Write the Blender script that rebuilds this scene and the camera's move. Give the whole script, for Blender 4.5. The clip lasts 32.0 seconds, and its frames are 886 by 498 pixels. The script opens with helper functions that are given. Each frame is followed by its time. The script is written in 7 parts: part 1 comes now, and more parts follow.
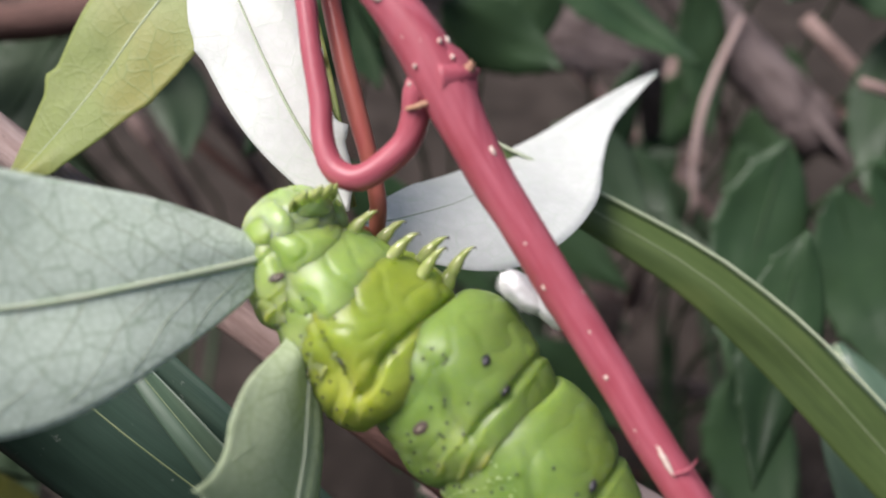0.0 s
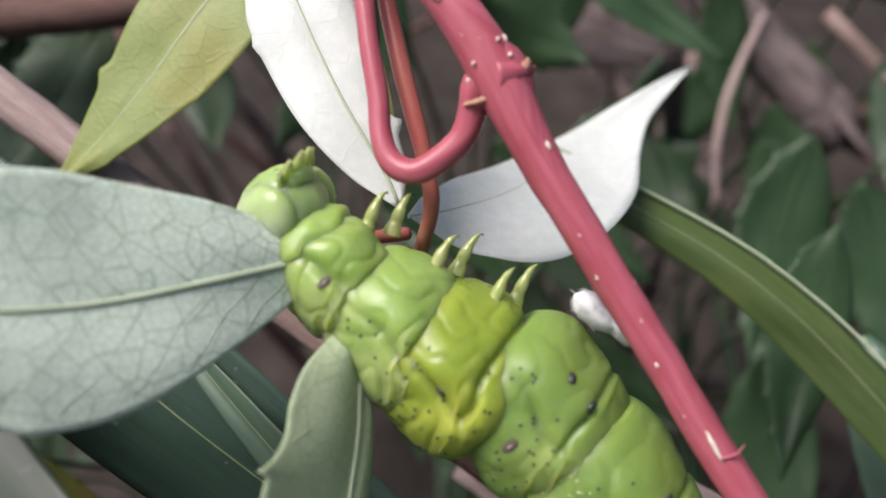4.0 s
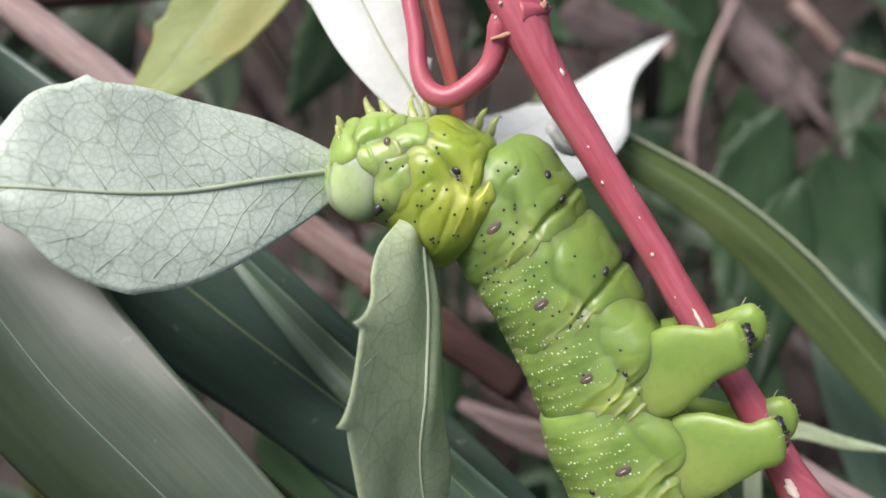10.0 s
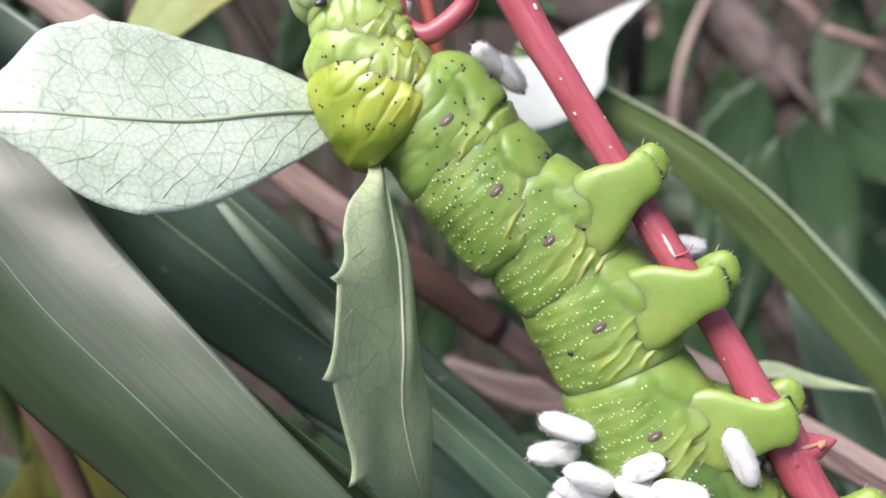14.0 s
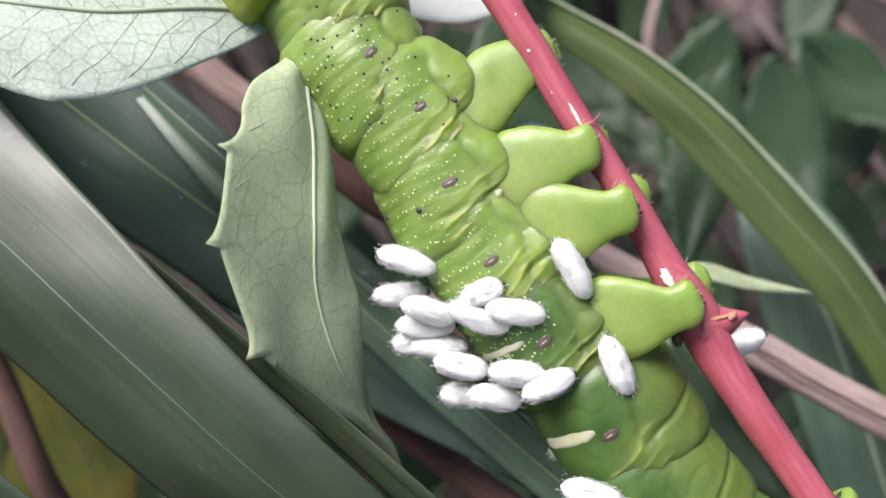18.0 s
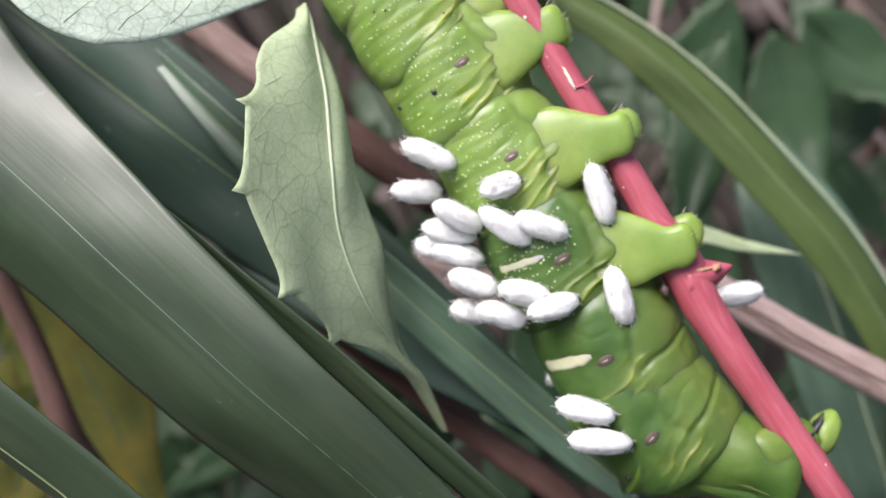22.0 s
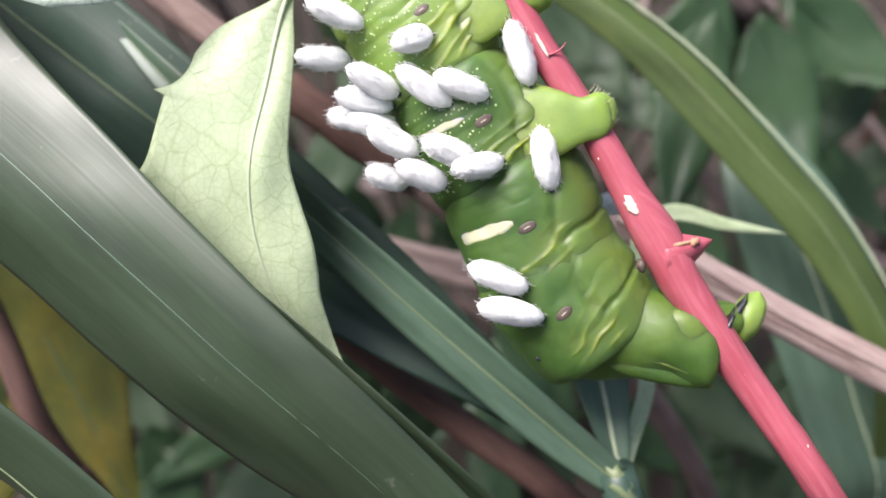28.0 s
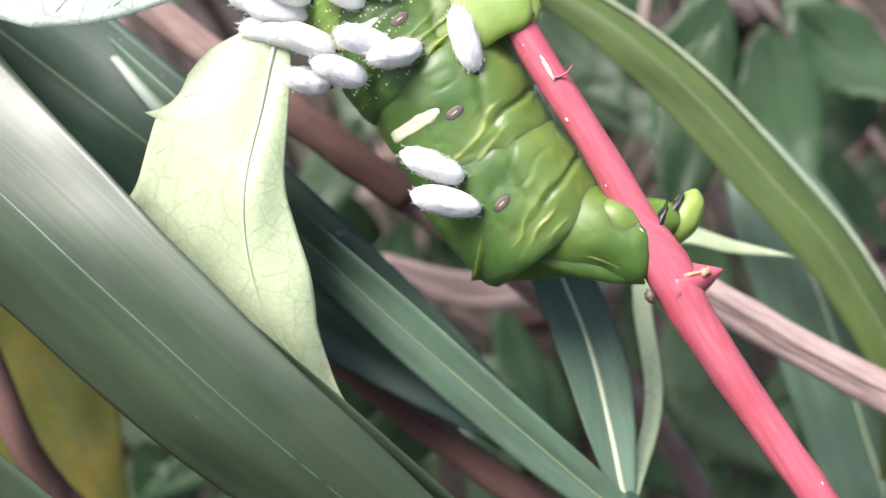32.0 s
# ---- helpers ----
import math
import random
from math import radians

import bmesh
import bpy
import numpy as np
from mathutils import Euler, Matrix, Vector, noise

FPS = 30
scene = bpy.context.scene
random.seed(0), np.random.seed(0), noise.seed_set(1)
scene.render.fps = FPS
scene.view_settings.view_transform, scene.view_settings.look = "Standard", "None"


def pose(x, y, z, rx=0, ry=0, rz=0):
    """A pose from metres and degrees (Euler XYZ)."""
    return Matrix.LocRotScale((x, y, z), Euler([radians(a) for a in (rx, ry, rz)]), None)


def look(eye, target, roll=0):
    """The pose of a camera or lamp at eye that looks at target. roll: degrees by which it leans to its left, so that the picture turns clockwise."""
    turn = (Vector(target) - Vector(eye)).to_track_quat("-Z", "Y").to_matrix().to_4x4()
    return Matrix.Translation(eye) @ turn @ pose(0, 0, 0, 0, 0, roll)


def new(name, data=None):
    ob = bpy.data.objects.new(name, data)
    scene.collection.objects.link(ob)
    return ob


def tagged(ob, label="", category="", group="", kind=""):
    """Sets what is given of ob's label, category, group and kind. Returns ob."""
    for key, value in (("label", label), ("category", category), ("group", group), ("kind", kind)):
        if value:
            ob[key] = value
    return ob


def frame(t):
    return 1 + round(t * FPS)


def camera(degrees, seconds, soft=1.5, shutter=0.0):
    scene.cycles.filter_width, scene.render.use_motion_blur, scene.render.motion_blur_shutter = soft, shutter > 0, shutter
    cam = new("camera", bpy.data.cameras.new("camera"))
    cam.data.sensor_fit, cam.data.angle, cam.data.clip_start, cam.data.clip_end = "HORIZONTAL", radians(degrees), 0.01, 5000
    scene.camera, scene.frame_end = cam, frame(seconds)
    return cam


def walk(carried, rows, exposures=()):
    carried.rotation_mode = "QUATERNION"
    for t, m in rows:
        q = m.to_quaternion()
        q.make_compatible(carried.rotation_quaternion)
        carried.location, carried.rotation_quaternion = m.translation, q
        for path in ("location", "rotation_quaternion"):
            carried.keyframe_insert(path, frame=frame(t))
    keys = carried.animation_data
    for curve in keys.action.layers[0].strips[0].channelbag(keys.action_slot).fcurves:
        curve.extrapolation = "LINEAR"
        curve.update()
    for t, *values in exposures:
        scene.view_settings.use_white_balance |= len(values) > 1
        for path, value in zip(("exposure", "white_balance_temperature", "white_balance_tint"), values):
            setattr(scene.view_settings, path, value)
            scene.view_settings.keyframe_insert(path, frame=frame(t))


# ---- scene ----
cam = camera(54.0, 32.0, soft=1.6)
MM = 0.001
TILT = -38.0
# the picture space (x right, y away, z up, in metres) laid into the world: the lens looks down on the undergrowth
SPACE = pose(0, 0, 0.22, TILT, 0, 0)


def lens_at(x, y, z, yaw, pitch, roll):
    """A camera pose from millimetres and degrees of the picture space."""
    return SPACE @ pose(x * MM, y * MM, z * MM, 0, 0, yaw) @ pose(0, 0, 0, 90 + pitch, 0, 0) @ pose(0, 0, 0, 0, 0, -roll)


walk(cam, [
    (0, lens_at(10.70, 13.48, 11.34, 1.46, -0.10, -0.02)),
    (0.5, lens_at(8.80, 13.35, 12.86, 1.75, -0.28, -0.21)),
    (1, lens_at(8.53, 13.77, 12.59, 1.61, -0.08, -0.39)),
    (1.5, lens_at(8.68, 13.21, 12.40, 1.68, -0.07, -0.44)),
    (2, lens_at(7.38, 13.04, 11.33, 1.42, 0.10, -0.46)),
    (2.5, lens_at(8.73, 13.22, 10.31, 1.72, -0.29, -0.40)),
    (3, lens_at(7.42, 13.72, 9.84, 1.92, -0.22, -0.44)),
    (3.5, lens_at(8.12, 12.91, 10.66, 2.19, -0.35, -0.28)),
    (5.5, lens_at(6.88, 8.55, 11.32, 0.96, -1.11, -0.50)),
    (6, lens_at(7.03, 8.15, 11.62, 1.06, -0.95, -0.46)),
    (6.5, lens_at(7.90, 7.52, 9.63, 0.77, -0.69, -0.22)),
    (7, lens_at(8.38, 6.74, 9.55, 0.72, -0.77, -0.21)),
    (7.5, lens_at(7.32, 7.60, 9.04, 0.26, -0.49, -0.14)),
    (8, lens_at(6.93, 7.03, 9.40, 0.58, -0.58, -0.13)),
    (8.5, lens_at(8.09, 6.46, 9.50, 0.65, -0.52, -0.08)),
    (9, lens_at(6.92, 5.77, 7.97, 0.55, -0.42, -0.00)),
    (9.5, lens_at(5.74, 3.47, 6.86, 0.42, -0.19, -0.13)),
    (10, lens_at(4.19, 1.67, 4.74, 0.17, -0.28, -0.21)),
    (10.5, lens_at(3.47, 1.11, 4.63, -0.19, -0.31, -0.18)),
    (11, lens_at(4.57, 1.23, 2.12, -0.40, -0.30, -0.14)),
    (11.5, lens_at(4.66, 1.08, 2.21, -0.59, -0.41, -0.29)),
    (12, lens_at(3.54, 1.17, 1.49, -0.50, -0.67, -0.49)),
    (12.5, lens_at(1.45, -0.19, 0.51, -0.33, -0.33, -0.28)),
    (13, lens_at(0.00, -0.00, 0.00, -0.05, 0.04, -0.02)),
    (13.5, lens_at(1.59, 0.21, 0.33, -0.39, -0.01, 0.08)),
    (14, lens_at(5.21, -0.43, -0.36, -0.32, -0.24, 0.13)),
    (14.5, lens_at(7.00, -1.21, 0.11, -0.13, -0.33, 0.07)),
    (16.5, lens_at(10.32, -1.46, -5.74, 0.38, -0.55, 0.38)),
    (17, lens_at(10.45, -1.37, -7.10, 0.57, -0.45, 0.56)),
    (17.5, lens_at(10.61, -1.56, -9.20, 0.50, -0.26, 0.49)),
    (18, lens_at(12.67, 0.42, -9.35, 0.30, -0.45, 0.42)),
    (18.5, lens_at(14.31, -0.67, -7.16, 0.71, -1.04, 0.27)),
    (19, lens_at(11.69, -1.19, -7.48, 0.77, -1.11, 0.10)),
    (19.5, lens_at(12.12, -2.75, -8.01, 0.99, -1.14, -0.07)),
    (20, lens_at(13.02, -3.15, -9.29, 1.14, -1.08, 0.21)),
    (20.5, lens_at(12.86, -3.76, -10.25, 1.45, -1.07, 0.08)),
    (21, lens_at(12.11, -3.87, -11.09, 1.29, -1.22, 0.27)),
    (21.5, lens_at(12.42, -3.69, -11.36, 1.38, -1.27, 0.15)),
    (22, lens_at(13.82, -3.67, -11.80, 1.37, -1.22, 0.36)),
    (22.5, lens_at(14.22, -2.74, -12.43, 1.46, -1.28, 0.28)),
    (23, lens_at(14.75, -2.55, -12.55, 1.51, -1.46, 0.31)),
    (23.5, lens_at(16.05, -2.85, -12.95, 1.38, -1.52, 0.14)),
    (24, lens_at(17.21, -2.41, -14.46, 1.41, -1.50, 0.11)),
    (24.5, lens_at(16.41, -0.09, -14.62, 1.24, -1.51, 0.03)),
    (25, lens_at(17.23, -0.07, -15.40, 1.40, -1.81, 0.00)),
    (25.5, lens_at(16.55, -0.34, -15.13, 1.31, -1.81, 0.03)),
    (27.5, lens_at(16.81, -0.69, -14.28, 1.25, -1.64, 0.50)),
    (28, lens_at(15.80, -1.18, -13.50, 1.13, -1.44, 0.43)),
    (28.5, lens_at(15.81, -1.32, -14.67, 1.20, -1.30, 0.45)),
    (29, lens_at(15.65, -1.40, -14.42, 1.15, -1.39, 0.54)),
    (29.5, lens_at(15.18, -0.54, -14.41, 1.07, -1.46, 0.53)),
    (30, lens_at(14.63, -0.38, -14.08, 1.01, -1.49, 0.48)),
    (30.5, lens_at(14.40, -0.04, -13.98, 0.89, -1.41, 0.42)),
    (31, lens_at(15.15, 0.61, -14.42, 0.98, -1.54, 0.50)),
    (31.5, lens_at(15.26, 1.35, -14.58, 0.90, -1.48, 0.52)),
    (32, lens_at(15.27, 1.11, -11.60, 0.78, -1.32, 0.36)),
], exposures=[(0, 0.5), (3.5, 0.45), (6, 0.6), (9, 0.55), (11, 0.66), (13, 0.85), (17, 0.94), (18, 0.86), (25, 0.95), (28, 1.14), (30.5, 1.16), (32, 1.5)])
cam.data.dof.use_dof = True
cam.data.dof.focus_distance = 0.060
cam.data.dof.aperture_fstop = 25

# ---- light ----
SUN_ELEVATION, SUN_ROTATION = 64.0, 255.0
world = bpy.data.worlds.new("sky")
scene.world = world
world.use_nodes = True
wn = world.node_tree
sky = wn.nodes.new("ShaderNodeTexSky")
sky.sky_type, sky.sun_disc = "NISHITA", False
sky.sun_elevation, sky.sun_rotation = radians(SUN_ELEVATION), radians(SUN_ROTATION)
sky.air_density, sky.dust_density = 1.0, 4.0
wn.nodes["Background"].inputs["Strength"].default_value = 0.076
wn.links.new(sky.outputs[0], wn.nodes["Background"].inputs["Color"])
sun = new("sun", bpy.data.lights.new("sun", "SUN"))
sun.data.energy, sun.data.angle, sun.data.color = 4.1, radians(34), (1.0, 0.925, 0.945)
sun.matrix_world = look((math.sin(radians(SUN_ROTATION)) * 2, math.cos(radians(SUN_ROTATION)) * 2, 2 * math.tan(radians(SUN_ELEVATION))), (0, 0, 0))


# ---- materials ----
class Mat:
    """A node material with short calls for its usual nodes."""

    def __init__(self, name, rough=0.5, spec=0.5):
        self.m = bpy.data.materials.new(name)
        self.m.use_nodes = True
        self.t = self.m.node_tree
        self.b = self.t.nodes["Principled BSDF"]
        self.b.inputs["Roughness"].default_value = rough
        self.b.inputs["Specular IOR Level"].default_value = spec
        self.co = self.t.nodes.new("ShaderNodeTexCoord")

    def link(self, a, b):
        self.t.links.new(a, b)

    def noise(self, scale, detail=4.0, space="Object", stretch=None, rough=0.55):
        n = self.t.nodes.new("ShaderNodeTexNoise")
        n.inputs["Scale"].default_value, n.inputs["Detail"].default_value = scale, detail
        n.inputs["Roughness"].default_value = rough
        self.link(self.coords(space, stretch), n.inputs["Vector"])
        return n.outputs["Fac"]

    def coords(self, space="Object", stretch=None):
        out = self.co.outputs[space]
        if stretch:
            mp = self.t.nodes.new("ShaderNodeMapping")
            mp.inputs["Scale"].default_value = stretch
            self.link(out, mp.inputs["Vector"])
            out = mp.outputs[0]
        return out

    def ramp(self, fac, stops):
        r = self.t.nodes.new("ShaderNodeValToRGB")
        e = r.color_ramp.elements
        while len(e) < len(stops):
            e.new(0.5)
        for el, (p, c) in zip(e, stops):
            el.position, el.color = p, (c, c, c, 1) if isinstance(c, float) else (*c, 1)
        self.link(fac, r.inputs["Fac"])
        return r.outputs["Color"]

    def mix(self, fac, a, b, mode="MIX"):
        x = self.t.nodes.new("ShaderNodeMix")
        x.data_type, x.blend_type = "RGBA", mode
        for s, v in ((0, fac), (6, a), (7, b)):
            if isinstance(v, (float, int)):
                x.inputs[s].default_value = v
            elif isinstance(v, tuple):
                x.inputs[s].default_value = (*v, 1)
            else:
                self.link(v, x.inputs[s])
        return x.outputs[2]

    def color(self, out):
        self.link(out, self.b.inputs["Base Color"])
        return self

    def bump(self, out, strength=0.3, distance=0.0002):
        n = self.t.nodes.new("ShaderNodeBump")
        n.inputs["Strength"].default_value, n.inputs["Distance"].default_value = strength, distance
        self.link(out, n.inputs["Height"])
        self.link(n.outputs[0], self.b.inputs["Normal"])
        return self

    def roughness(self, out):
        self.link(out, self.b.inputs["Roughness"])
        return self

    def flesh(self, weight, radius=(0.6, 1.0, 0.25), scale=0.001):
        self.b.inputs["Subsurface Weight"].default_value = weight
        self.b.inputs["Subsurface Radius"].default_value = radius
        self.b.inputs["Subsurface Scale"].default_value = scale
        return self

    def glow_through(self, out, amount):
        """Light that shines through a thin leaf."""
        tr = self.t.nodes.new("ShaderNodeBsdfTranslucent")
        mx = self.t.nodes.new("ShaderNodeMixShader")
        mx.inputs[0].default_value = amount
        self.link(out, tr.inputs["Color"])
        self.link(self.b.outputs[0], mx.inputs[1])
        self.link(tr.outputs[0], mx.inputs[2])
        self.link(mx.outputs[0], self.t.nodes["Material Output"].inputs["Surface"])
        return self


def net_leaf(name, dark, light, vein, rough=0.5, shine=0.25, cell=1.0, bump=0.5, yellow=None):
    """A broad leaf with a net of veins; UV is in millimetres."""
    m = Mat(name, rough, 0.4)
    base = m.mix(m.ramp(m.noise(120, 5), [(0.3, 0.0), (0.7, 1.0)]), dark, light)
    base = m.mix(m.ramp(m.noise(900, 3), [(0.35, 0.25), (0.7, 0.0)]), base, tuple(c * 0.7 for c in dark))
    if yellow:
        base = m.mix(m.ramp(m.noise(60, 2), [(0.5, 0.0), (0.66, 0.8)]), base, yellow)
    wob = m.t.nodes.new("ShaderNodeMix")
    wob.data_type = "VECTOR"
    wob.inputs[0].default_value = 0.25
    nz = m.t.nodes.new("ShaderNodeTexNoise")
    nz.inputs["Scale"].default_value = 0.9
    m.link(m.co.outputs["UV"], nz.inputs["Vector"])
    m.link(m.co.outputs["UV"], wob.inputs[4])
    m.link(nz.outputs["Color"], wob.inputs[5])
    v1 = m.t.nodes.new("ShaderNodeTexVoronoi")
    v1.feature, v1.inputs["Scale"].default_value = "DISTANCE_TO_EDGE", 0.75 / cell
    m.link(wob.outputs[1], v1.inputs["Vector"])
    v2 = m.t.nodes.new("ShaderNodeTexVoronoi")
    v2.feature, v2.inputs["Scale"].default_value = "DISTANCE_TO_EDGE", 2.6 / cell
    m.link(wob.outputs[1], v2.inputs["Vector"])
    net = m.mix(0.4, m.ramp(v1.outputs["Distance"], [(0.0, 1.0), (0.05, 0.0)]), m.ramp(v2.outputs["Distance"], [(0.0, 1.0), (0.14, 0.0)]))
    base = m.mix(m.mix(1.0, net, (0.8, 0.8, 0.8), "MULTIPLY"), base, vein)
    m.color(base).bump(net, bump, 0.00012)
    if shine:
        m.glow_through(base, shine)
    return m.m


def strap_leaf(name, dark, light, rough=0.45, shine=0.12, lines=3.2, dust=0.0, spec=0.45):
    """A long blade with veins that run along it; UV is in millimetres, u across."""
    m = Mat(name, rough, spec)
    fine = m.noise(lines, 2, "UV", (1.0, 0.012, 1.0))
    base = m.mix(m.ramp(fine, [(0.25, 0.15), (0.75, 0.85)]), dark, light)
    hair = m.noise(lines * 3.5, 2, "UV", (1.0, 0.004, 1.0))
    base = m.mix(m.ramp(hair, [(0.45, 0.0), (0.66, 0.18)]), base, tuple(c * 1.7 for c in light))
    base = m.mix(m.ramp(m.noise(0.5, 4, "UV", (0.6, 0.10, 1.0), 0.7), [(0.42, 0.0), (0.70, 0.65)]), base, tuple(c * 0.5 for c in dark))
    base = m.mix(m.ramp(m.noise(50, 4), [(0.4, 0.0), (0.75, 0.5)]), base, tuple(c * 0.6 for c in dark))
    base = m.mix(m.ramp(m.noise(0.12, 3, "UV", (1, 0.3, 1)), [(0.55, 0.0), (0.75, 0.55)]), base, (light[0] * 1.5, light[1] * 1.15, light[2] * 1.1))
    base = m.mix(m.ramp(m.noise(700, 3, rough=0.7), [(0.69, 0.0), (0.74, 0.7 * dust + 0.08)]), base, (0.4, 0.42, 0.38))
    m.color(base).bump(fine, 0.13, 0.0001).roughness(m.ramp(m.noise(160, 4), [(0.3, rough - 0.03), (0.7, rough + 0.05)]))
    if shine:
        m.glow_through(base, shine)
    return m.m


def plain(name, a, b, scale=400.0, rough=0.5, bump=0.3, spec=0.5, stretch=None, depth=0.0001):
    m = Mat(name, rough, spec)
    n = m.noise(scale, 5, "Object", stretch)
    base = m.mix(m.ramp(n, [(0.32, 0.0), (0.68, 1.0)]), a, b)
    base = m.mix(m.ramp(m.noise(scale * 0.15, 3), [(0.4, 0.0), (0.75, 0.45)]), base, tuple(c * 0.62 for c in a))
    return m.color(base).bump(n, bump, depth).m


def fibre(name, a, b, c, rough=0.7):
    """Dry cane: fibres and cracks that run along it; UV is in millimetres."""
    m = Mat(name, rough, 0.3)
    f = m.noise(5.0, 4, "UV", (1.0, 0.03, 1.0), 0.7)
    base = m.mix(m.ramp(f, [(0.35, 0.0), (0.6, 1.0)]), a, b)
    base = m.mix(m.ramp(m.noise(0.5, 4, "UV", (1, 0.25, 1)), [(0.45, 0.0), (0.7, 0.8)]), base, c)
    base = m.mix(m.ramp(m.noise(8.0, 3, "UV", (1, 0.05, 1), 0.8), [(0.62, 0.0), (0.7, 0.8)]), base, tuple(x * 0.3 for x in a))
    return m.color(base).bump(f, 0.6, 0.0004).m


def skin(name, a, b, c, rough=0.38, band=0.0, leg=None, fold=(0.38, 0.38, 0.07)):
    """Moist caterpillar skin, mottled and finely wrinkled; band: how yellow the folds of the flank are; leg: the tint of the belly side."""
    m = Mat(name, rough, 0.42)
    base = m.mix(m.ramp(m.noise(260, 4), [(0.35, 0.0), (0.7, 1.0)]), a, b)
    base = m.mix(m.ramp(m.noise(110, 2), [(0.5, 0.0), (0.72, 0.75)]), base, c)
    base = m.mix(m.ramp(m.noise(1500, 3, rough=0.7), [(0.45, 0.0), (0.75, 0.22)]), base, tuple(x * 0.6 for x in a))
    if leg:
        sep = m.t.nodes.new("ShaderNodeSeparateXYZ")
        m.link(m.co.outputs["Object"], sep.inputs[0])
        rng = m.t.nodes.new("ShaderNodeMapRange")
        rng.inputs[1].default_value, rng.inputs[2].default_value = -0.010, 0.010
        m.link(sep.outputs[2], rng.inputs[0])
        base = m.mix(m.ramp(rng.outputs[0], [(0.56, 0.0), (0.74, 1.0)]), base, leg)
    if band:
        at = m.t.nodes.new("ShaderNodeAttribute")
        at.attribute_name = "yellow_skin"
        base = m.mix(m.mix(band, (0.0, 0.0, 0.0), m.mix(1.0, at.outputs["Fac"], m.ramp(m.noise(700, 3), [(0.3, 0.45), (0.6, 1.0)]), "MULTIPLY")), base, fold)
    fine = m.noise(1300, 4, "Object", (2.4, 0.7, 0.7))
    return m.color(base).bump(fine, 0.22, 0.0001).roughness(m.ramp(m.noise(500, 3), [(0.3, rough - 0.10), (0.7, rough + 0.15)])).flesh(1.0, (0.9, 1.0, 0.25), 0.0028).m


LEG_TINT = (0.166, 0.25, 0.0541)
SKIN = skin("green_skin", (0.142, 0.238, 0.0483), (0.188, 0.289, 0.0683), (0.254, 0.344, 0.0999), 0.40, 0.75, LEG_TINT)
SKIN_YELLOW = skin("yellow_green_skin", (0.208, 0.284, 0.0333), (0.283, 0.353, 0.05), (0.373, 0.413, 0.0666), 0.34, 0.6)
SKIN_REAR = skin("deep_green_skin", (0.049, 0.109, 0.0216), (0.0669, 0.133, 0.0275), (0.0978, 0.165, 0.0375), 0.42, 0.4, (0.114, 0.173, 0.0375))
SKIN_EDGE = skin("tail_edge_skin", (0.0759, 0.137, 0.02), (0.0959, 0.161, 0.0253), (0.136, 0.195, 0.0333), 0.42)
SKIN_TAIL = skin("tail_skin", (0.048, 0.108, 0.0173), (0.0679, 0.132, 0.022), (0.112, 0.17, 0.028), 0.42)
SKIN_LEG = skin("proleg_skin", (0.171, 0.266, 0.054), (0.2, 0.295, 0.0653), (0.265, 0.338, 0.0885), 0.40)
SKIN_PALE = skin("pale_green_skin", (0.215, 0.327, 0.0749), (0.283, 0.388, 0.108), (0.373, 0.456, 0.166), 0.34, 0.4)
HEAD = skin("pale_head_skin", (0.25, 0.36, 0.12), (0.33, 0.44, 0.20), (0.50, 0.58, 0.38), 0.33)
FOLD = skin("yellow_fold", (0.155, 0.248, 0.03), (0.204, 0.293, 0.0433), (0.261, 0.337, 0.0566), 0.42)
GRANULE = plain("pale_granule", (0.46, 0.56, 0.27), (0.56, 0.64, 0.36), 900, 0.5, 0.1)
CREAM = skin("cream_stripe", (0.58, 0.62, 0.31), (0.66, 0.70, 0.40), (0.72, 0.75, 0.48), 0.5)
BLACK = plain("black_horn", (0.012, 0.012, 0.014), (0.03, 0.03, 0.035), 900, 0.35, 0.3)
BROWN_OVAL = plain("brown_spiracle", (0.045, 0.032, 0.025), (0.105, 0.075, 0.06), 1500, 0.6, 0.3)
SLIT = plain("pale_slit", (0.45, 0.40, 0.30), (0.6, 0.55, 0.42), 900, 0.6, 0.2)
claw_m = Mat("glassy_claw", 0.12, 0.6)
claw_m.b.inputs["Transmission Weight"].default_value = 0.5
claw_m.color(claw_m.mix(claw_m.ramp(claw_m.noise(500, 3), [(0.35, 0.0), (0.65, 1.0)]), (0.40, 0.50, 0.12), (0.62, 0.68, 0.28))).bump(claw_m.noise(1200, 2), 0.2, 0.0001)
CLAW = claw_m.m
silk = Mat("white_silk", 0.75, 0.2)
fuzz = silk.noise(2600, 6, "Object", (0.8, 1.2, 1.2), 0.8)
silk.color(silk.mix(silk.ramp(fuzz, [(0.3, 0.0), (0.6, 1.0)]), (0.74, 0.75, 0.74), (0.88, 0.88, 0.87))).bump(fuzz, 0.9, 0.00022).flesh(0.25, (1, 1, 1), 0.0006)
SILK = silk.m
stem_m = Mat("red_stem", 0.42, 0.45)
streak = stem_m.noise(2.4, 4, "UV", (1.0, 0.06, 1.0))
sc = stem_m.mix(stem_m.ramp(streak, [(0.3, 0.0), (0.7, 1.0)]), (0.31, 0.058, 0.082), (0.42, 0.115, 0.145))
sc = stem_m.mix(stem_m.ramp(stem_m.noise(0.2, 3, "UV"), [(0.45, 0.0), (0.7, 0.6)]), sc, (0.29, 0.046, 0.062))
STEM = stem_m.color(sc).bump(stem_m.noise(1800, 4), 0.25, 0.00008).flesh(0.08, (1, 0.3, 0.3), 0.0006).m
